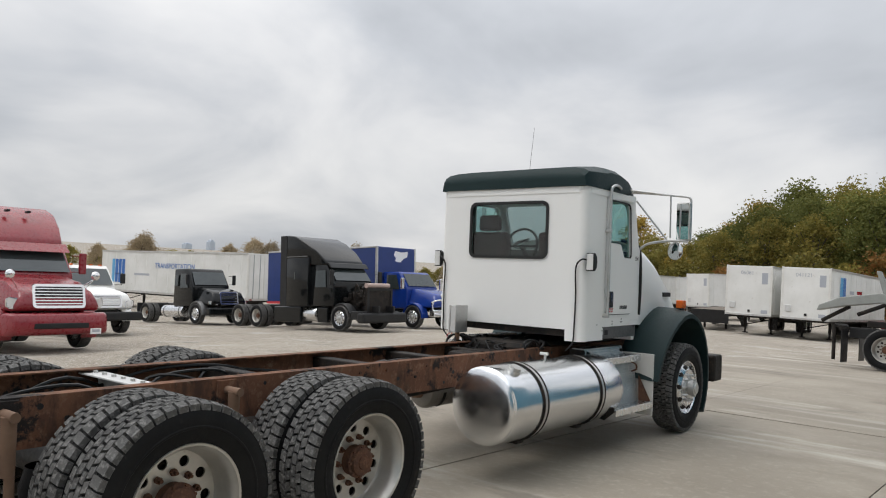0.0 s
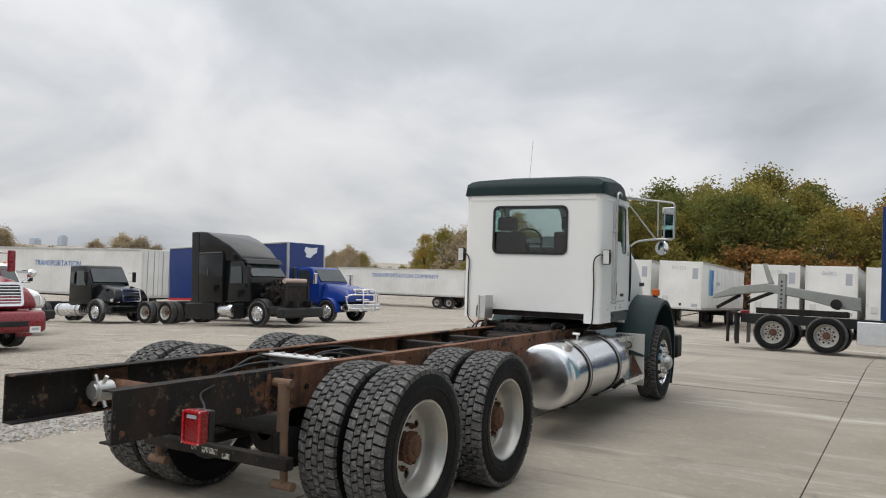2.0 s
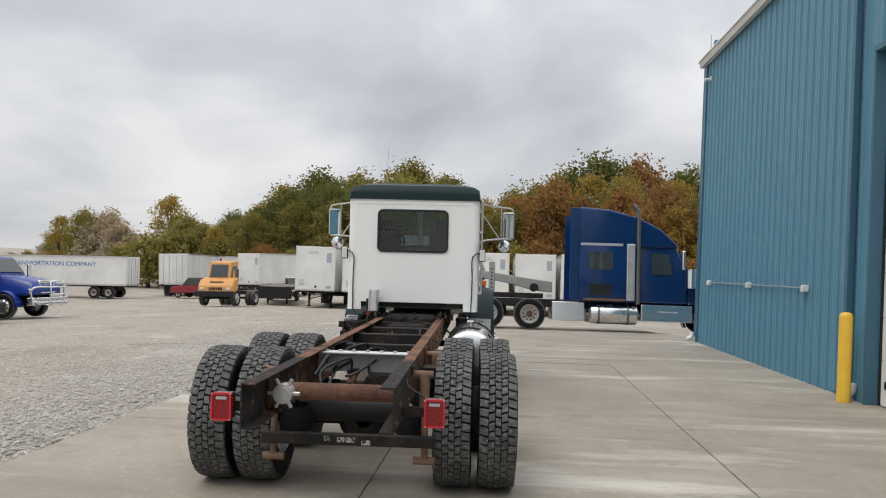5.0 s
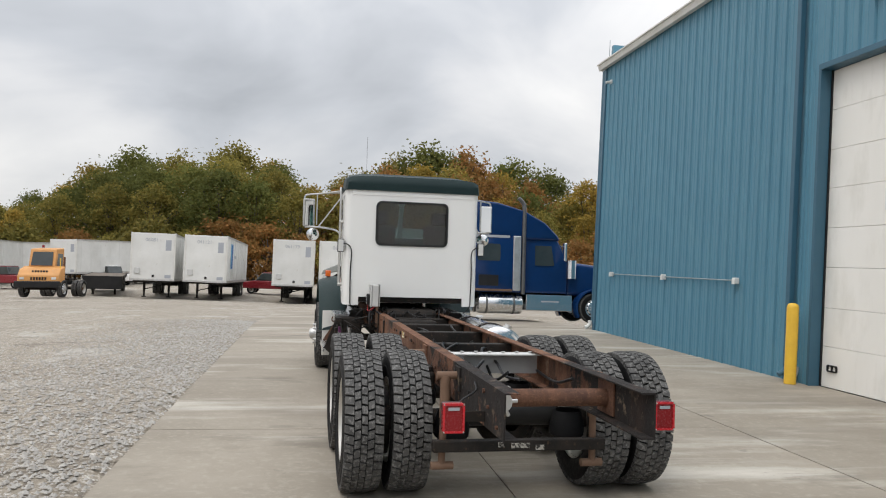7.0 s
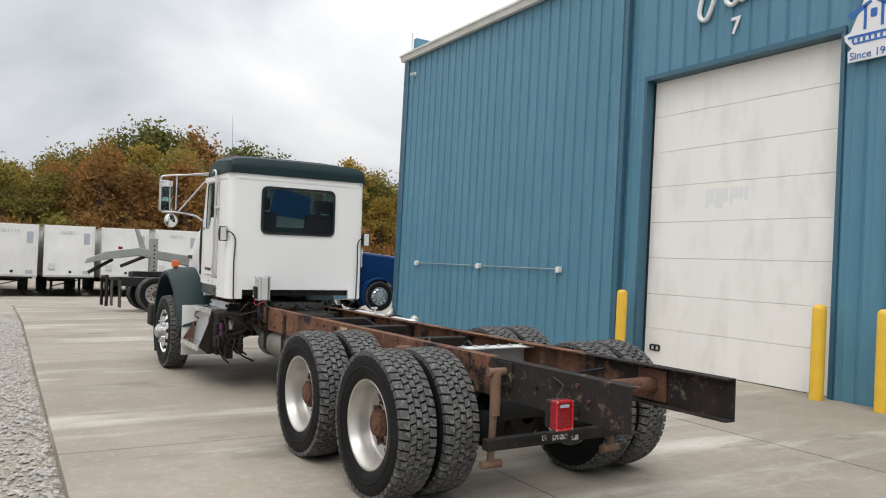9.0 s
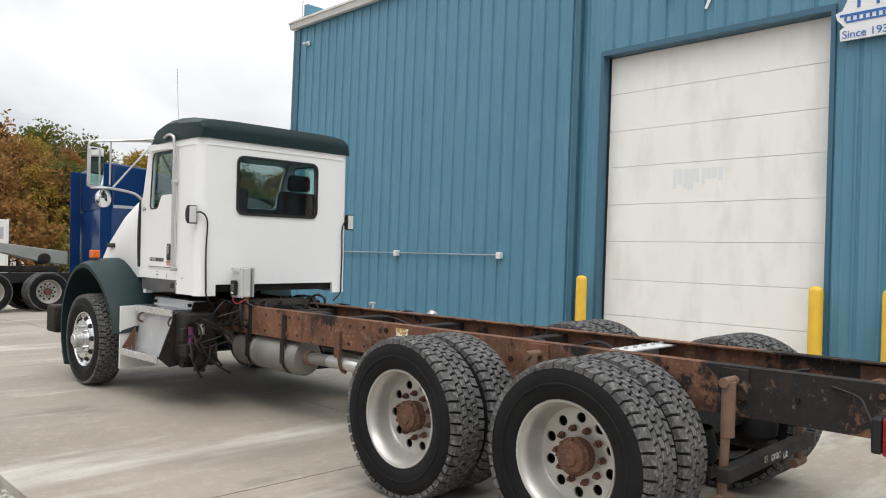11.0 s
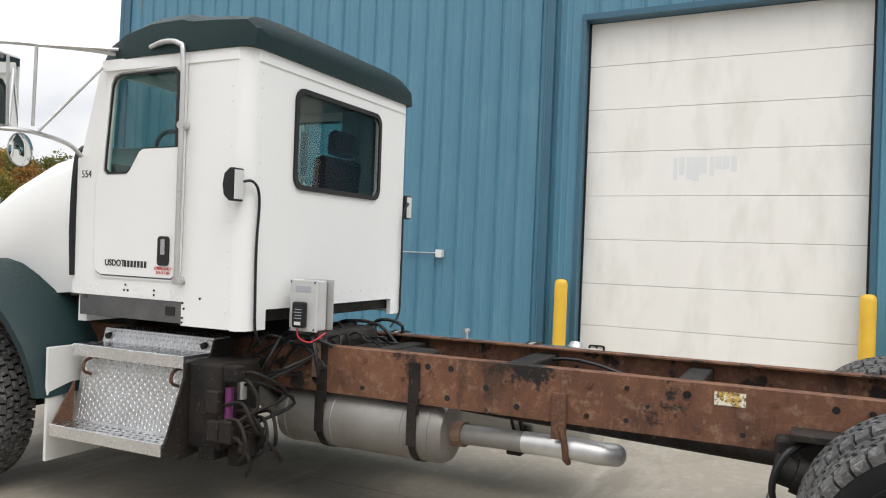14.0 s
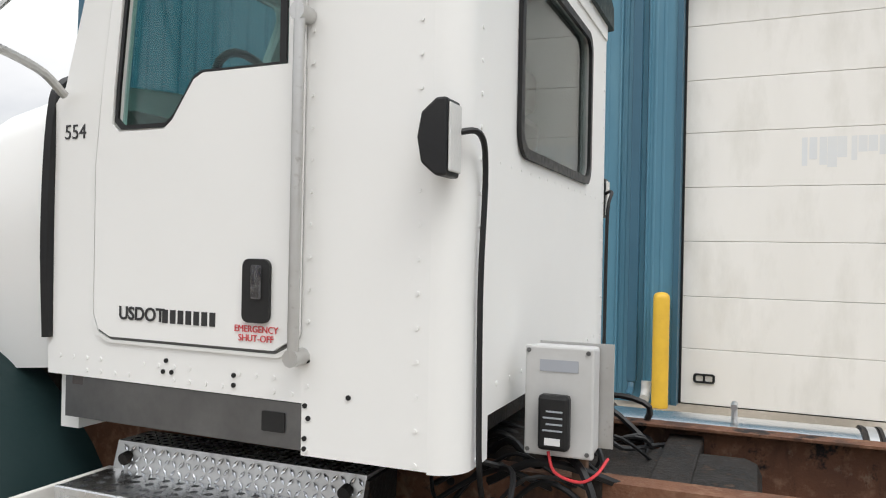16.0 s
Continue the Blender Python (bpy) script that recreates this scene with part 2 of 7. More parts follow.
for key, a, z, c in (("leaf_olive", (0.22, 0.195, 0.05), (0.31, 0.235, 0.055), (0.14, 0.14, 0.04)), ("leaf_gold", (0.42, 0.27, 0.05), (0.32, 0.23, 0.055), (0.22, 0.19, 0.05)),
                     ("leaf_orange", (0.36, 0.17, 0.05), (0.26, 0.14, 0.05), (0.20, 0.14, 0.05)), ("leaf_green", (0.14, 0.155, 0.045), (0.20, 0.19, 0.05), (0.10, 0.12, 0.035)),
                     ("leaf_dry", (0.42, 0.34, 0.22), (0.36, 0.29, 0.19), (0.32, 0.26, 0.17))):
    M[key] = mat(key, a, z, 0.8, big=0.45, fine=2.2, c3=c, f_lo=0.45, f_hi=0.65, rand=0.22, spec=0.2)
    n_, l_ = M[key].node_tree.nodes, M[key].node_tree.links
    b_ = n_["Principled BSDF"]
    tr_, mx_ = n_.new("ShaderNodeBsdfTranslucent"), n_.new("ShaderNodeMixShader")
    l_.new(b_.inputs["Base Color"].links[0].from_socket, tr_.inputs[0])
    mx_.inputs[0].default_value = 0.4
    l_.new(b_.outputs[0], mx_.inputs[1])
    l_.new(tr_.outputs[0], mx_.inputs[2])
    l_.new(mx_.outputs[0], n_["Material Output"].inputs[0])


def frame_rail_material():
    """Rust-brown rail with black paint left in patches, more of it towards the tail."""
    m = mat("rusty_chassis_rail", (0.185, 0.088, 0.052), (0.10, 0.050, 0.034), 0.82, big=4, fine=22, c3=(0.26, 0.15, 0.097), f_lo=0.52, f_hi=0.76, bump=0.35, bump_scale=70, spec=0.2)
    n, l = m.node_tree.nodes, m.node_tree.links
    b = n["Principled BSDF"]
    old = b.inputs["Base Color"].links[0].from_socket
    tc, sp = n.new("ShaderNodeTexCoord"), n.new("ShaderNodeSeparateXYZ")
    l.new(tc.outputs["Object"], sp.inputs[0])
    t = n.new("ShaderNodeTexNoise")
    t.inputs["Scale"].default_value, t.inputs["Detail"].default_value, t.inputs["Roughness"].default_value = 3.2, 6, 0.7
    l.new(tc.outputs["Object"], t.inputs["Vector"])
    tail = n.new("ShaderNodeMapRange")
    tail.inputs["From Min"].default_value, tail.inputs["From Max"].default_value = -0.7, -1.5
    tail.inputs["To Min"].default_value, tail.inputs["To Max"].default_value = 0.0, 0.22
    l.new(sp.outputs[1], tail.inputs["Value"])
    add = n.new("ShaderNodeMath")
    l.new(t.outputs["Fac"], add.inputs[0])
    l.new(tail.outputs[0], add.inputs[1])
    r = n.new("ShaderNodeMapRange")
    r.inputs["From Min"].default_value, r.inputs["From Max"].default_value = 0.56, 0.61
    l.new(add.outputs[0], r.inputs["Value"])
    x = n.new("ShaderNodeMix")
    x.data_type = "RGBA"
    l.new(r.outputs[0], x.inputs[0])
    l.new(old, x.inputs[6])
    x.inputs[7].default_value = (0.024, 0.021, 0.02, 1)
    l.new(x.outputs[2], b.inputs["Base Color"])
    return m


def concrete_material():
    """Weathered slab: broad pale and dark streaks across the driving way, fine grain."""
    m = mat("weathered_concrete", (0.315, 0.278, 0.226), (0.235, 0.205, 0.163), 0.85, big=0.55, fine=14, c3=(0.385, 0.35, 0.29), f_lo=0.5, f_hi=0.85, bump=0.25, bump_scale=60, rand=0.05)
    n, l = m.node_tree.nodes, m.node_tree.links
    b = n["Principled BSDF"]
    col = b.inputs["Base Color"].links[0].from_socket
    geo = n.new("ShaderNodeNewGeometry")
    for scale, stretch, lo, hi, tone, amount in ((0.55, (0.35, 1.6, 1), 0.54, 0.70, (0.58, 0.55, 0.49), 0.9), (0.45, (0.4, 1.0, 1), 0.53, 0.72, (0.15, 0.13, 0.105), 0.7),
                                                 (3.0, (1, 1, 1), 0.66, 0.74, (0.12, 0.11, 0.10), 0.5)):
        mp = n.new("ShaderNodeMapping")
        mp.inputs["Scale"].default_value = stretch
        mp.inputs["Location"].default_value = (scale * 7, scale * 3, 0)
        l.new(geo.outputs["Position"], mp.inputs[0])
        t = n.new("ShaderNodeTexNoise")
        t.inputs["Scale"].default_value, t.inputs["Detail"].default_value, t.inputs["Roughness"].default_value = scale, 7, 0.62
        l.new(mp.outputs[0], t.inputs["Vector"])
        r = n.new("ShaderNodeMapRange")
        r.inputs["From Min"].default_value, r.inputs["From Max"].default_value, r.inputs["To Max"].default_value = lo, hi, amount
        l.new(t.outputs["Fac"], r.inputs["Value"])
        x = n.new("ShaderNodeMix")
        x.data_type = "RGBA"
        l.new(r.outputs[0], x.inputs[0])
        l.new(col, x.inputs[6])
        x.inputs[7].default_value = (*tone, 1)
        col = x.outputs[2]
    l.new(col, b.inputs["Base Color"])
    return m


M["rail"] = frame_rail_material()
M["concrete"] = concrete_material()
M["gravel"] = mat("packed_gravel", (0.295, 0.258, 0.205), (0.20, 0.168, 0.128), 0.95, big=0.2, fine=26, c3=(0.42, 0.385, 0.335), f_lo=0.5, f_hi=0.62, bump=1.0, bump_scale=34)


def layer(m, scale, stretch, lo, hi, tone, amount, detail=6):
    """Lay one more blotch of colour over a material."""
    n, l = m.node_tree.nodes, m.node_tree.links
    b = n["Principled BSDF"]
    col = b.inputs["Base Color"].links[0].from_socket
    geo, mp, t, r, x = n.new("ShaderNodeNewGeometry"), n.new("ShaderNodeMapping"), n.new("ShaderNodeTexNoise"), n.new("ShaderNodeMapRange"), n.new("ShaderNodeMix")
    mp.inputs["Scale"].default_value = stretch
    mp.inputs["Location"].default_value = (scale * 3.7, scale * 11.3, 0)
    l.new(geo.outputs["Position"], mp.inputs[0])
    t.inputs["Scale"].default_value, t.inputs["Detail"].default_value, t.inputs["Roughness"].default_value = scale, detail, 0.65
    l.new(mp.outputs[0], t.inputs["Vector"])
    r.inputs["From Min"].default_value, r.inputs["From Max"].default_value, r.inputs["To Max"].default_value = lo, hi, amount
    l.new(t.outputs["Fac"], r.inputs["Value"])
    x.data_type = "RGBA"
    l.new(r.outputs[0], x.inputs[0])
    l.new(col, x.inputs[6])
    x.inputs[7].default_value = (*tone, 1)
    l.new(x.outputs[2], b.inputs["Base Color"])


layer(M["gravel"], 0.35, (1, 0.5, 1), 0.55, 0.68, (0.17, 0.14, 0.105), 0.6)
layer(M["gravel"], 8.0, (1, 1, 1), 0.55, 0.62, (0.13, 0.11, 0.09), 0.7)
layer(M["gravel"], 14.0, (1, 1, 1), 0.58, 0.64, (0.58, 0.56, 0.52), 0.8)
layer(M["gravel"], 0.5, (1, 1, 1), 0.56, 0.66, (0.46, 0.44, 0.41), 0.5)
layer(M["concrete"], 1.3, (0.6, 1.4, 1), 0.57, 0.70, (0.20, 0.175, 0.14), 0.55)
layer(M["concrete"], 22.0, (1, 1, 1), 0.60, 0.68, (0.24, 0.21, 0.175), 0.5)
layer(M["concrete"], 0.9, (0.18, 2.2, 1), 0.58, 0.70, (0.50, 0.48, 0.43), 0.4)
layer(M["concrete"], 0.6, (0.5, 1.2, 1), 0.60, 0.66, (0.13, 0.115, 0.095), 0.5)
layer(M["concrete"], 0.35, (1, 1, 1), 0.48, 0.66, (0.20, 0.17, 0.135), 0.4)
layer(M["gravel"], 0.9, (0.5, 1.5, 1), 0.60, 0.68, (0.07, 0.058, 0.045), 0.6)
layer(M["rail"], 9.0, (1, 1, 1), 0.60, 0.68, (0.30, 0.22, 0.15), 0.5)
layer(M["rail"], 6.0, (1, 1, 0.3), 0.52, 0.64, (0.045, 0.030, 0.024), 0.7)
layer(M["rail"], 26.0, (1, 1, 0.6), 0.62, 0.70, (0.33, 0.25, 0.18), 0.35)
M["stone"] = mat("gravel_stone", (0.46, 0.44, 0.41), (0.26, 0.245, 0.22), 0.9, big=9, fine=30)
M["joint"] = mat("dark_joint", (0.06, 0.055, 0.05), (0.09, 0.085, 0.075), 0.95, big=3, fine=20)

# ---- building tools ----


def thing(name, m, label, category, group="", kind=""):
    ob = new(name)
    ob.matrix_world = m
    ob.empty_display_size = 0.2
    return tagged(ob, label, category, group, kind)


def mesh_of(bm, material, smooth=False):
    me = bpy.data.meshes.new("mesh")
    bmesh.ops.recalc_face_normals(bm, faces=bm.faces[:])
    if smooth:
        for f in bm.faces:
            f.smooth = True
        for e in bm.edges:
            if len(e.link_faces) == 2 and e.calc_face_angle() > radians(38):
                e.smooth = False
    bm.to_mesh(me)
    bm.free()
    me.materials.append(material)
    return me


def part(name, bm, material, parent, label="", smooth=False, m=None, kind=""):
    data = bm if isinstance(bm, bpy.types.Mesh) else mesh_of(bm, material, smooth)
    ob = new(name, data)
    ob.parent = parent
    if m is not None:
        ob.matrix_local = m
    return tagged(ob, label, kind=kind)


def solo(name, bm, material, label, category, group="", kind="", smooth=False, m=None):
    ob = new(name, mesh_of(bm, material, smooth))
    if m is not None:
        ob.matrix_world = m
    return tagged(ob, label, category, group, kind)


def box(bm, x0, x1, y0, y1, z0, z1, bevel=0.0, m=None):
    r = bmesh.ops.create_cube(bm, size=1)
    vs = r["verts"]
    for v in vs:
        v.co = Vector(((x0 + x1) / 2 + v.co.x * (x1 - x0), (y0 + y1) / 2 + v.co.y * (y1 - y0), (z0 + z1) / 2 + v.co.z * (z1 - z0)))
        if m is not None:
            v.co = m @ v.co
    if bevel:
        es = list({e for v in vs for e in v.link_edges})
        bmesh.ops.bevel(bm, geom=es, offset=bevel, segments=2, affect="EDGES", profile=0.5)
    return bm


def boxed(*a, bevel=0.0, m=None):
    return box(bmesh.new(), *a, bevel=bevel, m=m)


def rod(bm, a, z, r, seg=12, r2=None, caps=True):
    """A straight round bar from a to z."""
    a, z = Vector(a), Vector(z)
    q = (z - a).to_track_quat("Z", "Y").to_matrix().to_4x4()
    bmesh.ops.create_cone(bm, cap_ends=caps, segments=seg, radius1=r, radius2=r if r2 is None else r2, depth=(z - a).length, matrix=Matrix.Translation((a + z) / 2) @ q)
    return bm


def tube(bm, pts, r, seg=8):
    """A bent round tube through the points."""
    pts = [Vector(p) for p in pts]
    rings, side = [], None
    for i, p in enumerate(pts):
        d = (pts[min(i + 1, len(pts) - 1)] - pts[max(i - 1, 0)]).normalized()
        side = (side - d * side.dot(d)).normalized() if side and (side - d * side.dot(d)).length > 1e-4 else d.orthogonal().normalized()
        up = d.cross(side)
        rings.append([bm.verts.new(p + r * (math.cos(k * math.tau / seg) * side + math.sin(k * math.tau / seg) * up)) for k in range(seg)])
    for u, v in zip(rings, rings[1:]):
        for k in range(seg):
            bm.faces.new((u[k], u[(k + 1) % seg], v[(k + 1) % seg], v[k]))
    bm.faces.new(rings[0][::-1])
    bm.faces.new(rings[-1])
    return bm


def curve_pts(ctrl, n=6):
    """Catmull-Rom through the control points."""
    c = [Vector(p) for p in ctrl]
    c = [2 * c[0] - c[1]] + c + [2 * c[-1] - c[-2]]
    out = []
    for i in range(1, len(c) - 2):
        for k in range(n):
            t = k / n
            out.append(0.5 * (2 * c[i] + (c[i + 1] - c[i - 1]) * t + (2 * c[i - 1] - 5 * c[i] + 4 * c[i + 1] - c[i + 2]) * t * t + (3 * c[i] - c[i - 1] - 3 * c[i + 1] + c[i + 2]) * t ** 3))
    return out + [c[-2]]


def lathe(bm, profile, seg=48, cx=0.0, cy=0.0, cz=0.0, axis="x"):
    """Turn (along, radius) pairs round an axis."""
    rings = []
    for along, rad in profile:
        ring = []
        for k in range(seg):
            c, s = rad * math.cos(k * math.tau / seg), rad * math.sin(k * math.tau / seg)
            ring.append(bm.verts.new({"x": (cx + along, cy + c, cz + s), "y": (cx + c, cy + along, cz + s), "z": (cx + c, cy + s, cz + along)}[axis]))
        rings.append(ring)
    for u, v in zip(rings, rings[1:]):
        for k in range(seg):
            bm.faces.new((u[k], u[(k + 1) % seg], v[(k + 1) % seg], v[k]))
    return bm


def lathed(profile, seg=48, closed=False, **k):
    bm = lathe(bmesh.new(), profile, seg, **k)
    if closed:
        bmesh.ops.holes_fill(bm, edges=[e for e in bm.edges if e.is_boundary])
    return bm


def rrect(u0, v0, u1, v1, r, n=5):
    out = []
    for cu, cv, a in ((u1 - r, v1 - r, 0), (u0 + r, v1 - r, 90), (u0 + r, v0 + r, 180), (u1 - r, v0 + r, 270)):
        for k in range(n + 1):
            t = radians(a + 90 * k / n)
            out.append((cu + r * math.cos(t), cv + r * math.sin(t)))
    return out


def circle(u, v, r, n=16):
    return [(u + r * math.cos(k * math.tau / n), v + r * math.sin(k * math.tau / n)) for k in range(n)]


def plate(outer, holes, thick, to3d, bm=None):
    """A flat sheet with holes. to3d(u, v, w) places it; w runs from 0 to thick."""
    bm = bm or bmesh.new()
    tmp = bmesh.new()
    edges = []
    for loop in (outer, *holes):
        vs = [tmp.verts.new((u, v, 0)) for u, v in loop]
        edges += [tmp.edges.new((vs[k], vs[(k + 1) % len(vs)])) for k in range(len(vs))]
    bmesh.ops.triangle_fill(tmp, use_beauty=True, use_dissolve=False, edges=edges)
    tmp.verts.index_update()
    a = [bm.verts.new(to3d(v.co.x, v.co.y, 0)) for v in tmp.verts]
    b = [bm.verts.new(to3d(v.co.x, v.co.y, thick)) for v in tmp.verts]
    for f in tmp.faces:
        k = [v.index for v in f.verts]
        bm.faces.new([a[i] for i in k])
        bm.faces.new([b[i] for i in reversed(k)])
    for e in tmp.edges:
        if len(e.link_faces) == 1:
            i, j = (v.index for v in e.verts)
            bm.faces.new((a[i], a[j], b[j], b[i]))
    tmp.free()
    return bm


def on_x(x, sign=1):
    return lambda u, v, w: Vector((x + sign * w, u, v))


def on_y(y, sign=1):
    return lambda u, v, w: Vector((u, y + sign * w, v))


def on_z(z, sign=1):
    return lambda u, v, w: Vector((u, v, z + sign * w))


def prism(profile, half, bevel=0.0, taper=None, bm=None, seg=2):
    """A body with side profile (y, z), its half width, narrowed by taper(y, z)."""
    bm = bm or bmesh.new()
    tmp = bmesh.new()
    sides = []
    for s in (-1, 1):
        sides.append([tmp.verts.new((s * half * (taper(y, z) if taper else 1), y, z)) for y, z in profile])
    n = len(profile)
    tmp.faces.new(sides[0])
    tmp.faces.new(sides[1][::-1])
    for k in range(n):
        tmp.faces.new((sides[0][k], sides[0][(k + 1) % n], sides[1][(k + 1) % n], sides[1][k]))
    bmesh.ops.recalc_face_normals(tmp, faces=tmp.faces[:])
    if bevel:
        es = [e for e in tmp.edges if e.calc_face_angle(0) > radians(25)]
        bmesh.ops.bevel(tmp, geom=es, offset=bevel, segments=seg, affect="EDGES", profile=0.5, clamp_overlap=True)
    me = bpy.data.meshes.new("tmp")
    tmp.to_mesh(me)
    tmp.free()
    bm.from_mesh(me)
    bpy.data.meshes.remove(me)
    return bm


def loft(sections, closed=True, caps=True):
    """Skin a row of equal point rings."""
    bm = bmesh.new()
    rings = [[bm.verts.new(p) for p in ring] for ring in sections]
    n = len(rings[0])
    for u, v in zip(rings, rings[1:]):
        for k in range(n if closed else n - 1):
            bm.faces.new((u[k], u[(k + 1) % n], v[(k + 1) % n], v[k]))
    if caps:
        bm.faces.new(rings[0][::-1])
        bm.faces.new(rings[-1])
    return bm


def letters(text, size, m, material, name, parent=None, label="", category="lettering", depth=0.002, bold=0.0, align="CENTER"):
    """Built-in font text as a flat mesh."""
    cu = bpy.data.curves.new("text", "FONT")
    cu.body, cu.size, cu.extrude, cu.align_x, cu.align_y, cu.offset = text, size, depth, align, "CENTER", bold
    tmp = bpy.data.objects.new("tmp", cu)
    scene.collection.objects.link(tmp)
    me = bpy.data.meshes.new_from_object(tmp.evaluated_get(bpy.context.evaluated_depsgraph_get()))
    bpy.data.objects.remove(tmp)
    me.materials.clear()
    me.materials.append(material)
    ob = new(name, me)
    if parent is not None:
        ob.parent = parent
        ob.matrix_local = m
        return tagged(ob, label)
    ob.matrix_world = m
    return tagged(ob, label, category)


# ---- ground ----


def height(x, y):
    """The pad is nearly level; the yard falls away from it to the west and north."""
    px = min(max(x, -7.8), 1.5)
    pad = 0.022 * (px + 4.95)
    a = 0.072 * max(0.0, min(-7.8 - x, 32.0))
    b = 0.042 * max(0.0, min(y - 16.0, 36.0))
    return pad - min((a ** 3 + b ** 3) ** (1 / 3), 2.4) - 0.028 * max(0.0, min(-40.0 - x, 25.0))


def stand(x, y, heading, base=5.0):
    """The pose of a thing standing on the ground there, with its own +y along the heading (degrees from world +y, anticlockwise)."""
    c = Vector((x, y, height(x, y)))
    f = Vector((-math.sin(radians(heading)), math.cos(radians(heading)), 0))
    r = Vector((f.y, -f.x, 0))
    d = 2.0
    f.z = (height(x, y) - height(x - f.x * base, y - f.y * base)) / base
    r.z = (height(x + r.x * d, y + r.y * d) - height(x - r.x * d, y - r.y * d)) / (2 * d)
    f.normalize()
    u = r.cross(f).normalized()
    r = f.cross(u)
    return Matrix.Translation(c) @ Matrix((r, f, u)).transposed().to_4x4()


def span(a, z, step):
    n = max(1, round((z - a) / step))
    return [a + (z - a) * k / n for k in range(n + 1)]


def ground_sheet():
    xs = [-2500, -1000, -400, -200, -120, -80, -60] + span(-50, -16, 2.0) + span(-15.4, -7.9, 0.3)[0:] + span(-7.4, 6, 1.2) + [12, 25, 50, 100, 200, 500, 1000, 2500]
    ys = [-2500, -1000, -300, -100, -50, -30, -20] + span(-16, 30, 0.5) + span(32, 70, 2.0) + [80, 100, 140, 200, 400, 1000, 2500]
    bm = bmesh.new()
    rows = []
    for y in ys:
        row = []
        for x in xs:
            z = height(x, y)
            if x > -7.85:
                z -= 0.20 if -20 < y < 29 else 0.03
            else:
                z += -0.035 + 0.05 * noise.noise((x * 0.35, y * 0.35, 0)) + (0.02 * noise.noise((x * 1.7, y * 1.7, 3)) if x > -16 else 0)
            row.append(bm.verts.new((x, y, z)))
        rows.append(row)
    for u, v in zip(rows, rows[1:]):
        for k in range(len(xs) - 1):
            bm.faces.new((u[k], u[k + 1], v[k + 1], v[k]))
    return solo("ground", bm, M["gravel"], "packed pale gravel yard with worn tracks", "ground", kind="structure", smooth=True)


ground_sheet()

# ---- building ----
BX, BY1, BY0 = 0.967, 15.95, -16.0
D1A, D1B, DH = 3.58, 6.99, 4.80


def rib_panel(y0, y1, z0, z1, x, name, parent):
    """Vertical ribbed steel sheet: raised ribs every 0.3 m with two small ones between."""
    pts = []
    y = y0
    k = 0
    while y < y1 - 1e-6:
        step = min(0.305, y1 - y)
        for dy, dx in ((0, 0), (0.105, 0), (0.118, -0.007), (0.135, -0.007), (0.148, 0), (0.20, 0), (0.213, -0.007), (0.23, -0.007), (0.243, 0), (0.262, 0), (0.275, -0.03), (0.293, -0.03)):
            if dy < step:
                pts.append((y + dy, dx))
        y += step
        k += 1
    pts.append((y1, 0))
    bm = bmesh.new()
    lo = [bm.verts.new((x + dx, yy, z0)) for yy, dx in pts]
    hi = [bm.verts.new((x + dx, yy, z1)) for yy, dx in pts]
    lo2, hi2 = [bm.verts.new((x + 0.12, yy, z0)) for yy in (y0, y1)], [bm.verts.new((x + 0.12, yy, z1)) for yy in (y0, y1)]
    for i in range(len(pts) - 1):
        bm.faces.new((lo[i], lo[i + 1], hi[i + 1], hi[i]))
    bm.faces.new((lo2[0], lo2[1], hi2[1], hi2[0]))
    bm.faces.new((lo[0], hi[0], hi2[0], lo2[0]))
    bm.faces.new((lo[-1], lo2[1], hi2[1], hi[-1]))
    return part(name, bm, M["siding"], parent)


shop = thing("workshop_building", pose(0, 0, 0), "blue ribbed steel workshop with white sectional doors and eave", "building", kind="structure")
EZ = 7.02
D2A, D2B = -1.1, 2.6
for a, z in ((D1B + 0.062, BY1), (D2B + 0.062, D1A - 0.062), (BY0, D2A - 0.062)):
    rib_panel(a, z, -0.05, EZ, BX, "siding_panel", shop)
for a, z in ((D1A - 0.061, D1B + 0.061), (D2A - 0.061, D2B + 0.061)):
    rib_panel(a, z, DH + 0.091, EZ, BX, "siding_panel", shop)
part("end_wall", boxed(BX + 0.12, 28, BY1 - 0.15, BY1 - 0.01, -0.3, EZ + 0.6), M["siding"], shop)
part("back_wall", boxed(28.0, 28.2, BY0, BY1, -0.3, EZ), M["siding"], shop)
part("end_wall", boxed(BX + 0.12, 28, BY0, BY0 + 0.2, -0.3, EZ + 0.6), M["siding"], shop)
roof = bmesh.new()
for sx0, sz0, sx1, sz1 in ((BX - 0.12, EZ + 0.1, 14.5, EZ + 1.5), (14.5, EZ + 1.5, 28.3, EZ + 0.1)):
    vs = [(sx0, BY0 - 0.2, sz0), (sx1, BY0 - 0.2, sz1), (sx1, BY1 + 0.15, sz1), (sx0, BY1 + 0.15, sz0)]
    lo = [roof.verts.new(v) for v in vs]
    hi = [roof.verts.new((v[0], v[1], v[2] + 0.08)) for v in vs]
    roof.faces.new(lo)
    roof.faces.new(hi[::-1])
    for k in range(4):
        roof.faces.new((lo[k], lo[(k + 1) % 4], hi[(k + 1) % 4], hi[k]))
part("roof", roof, M["white_trim"], shop)
gutter = bmesh.new()
prof = [(0, 0), (-0.10, 0), (-0.13, 0.12), (-0.16, 0.13), (-0.16, 0.16), (0, 0.16)]
gutter = loft([[(BX - 0.035 + px, yy, EZ - 0.04 + pz) for px, pz in prof] for yy in (BY0 - 0.1, BY1 + 0.18)])
part("gutter", gutter, M["white_trim"], shop, "white steel eave gutter")
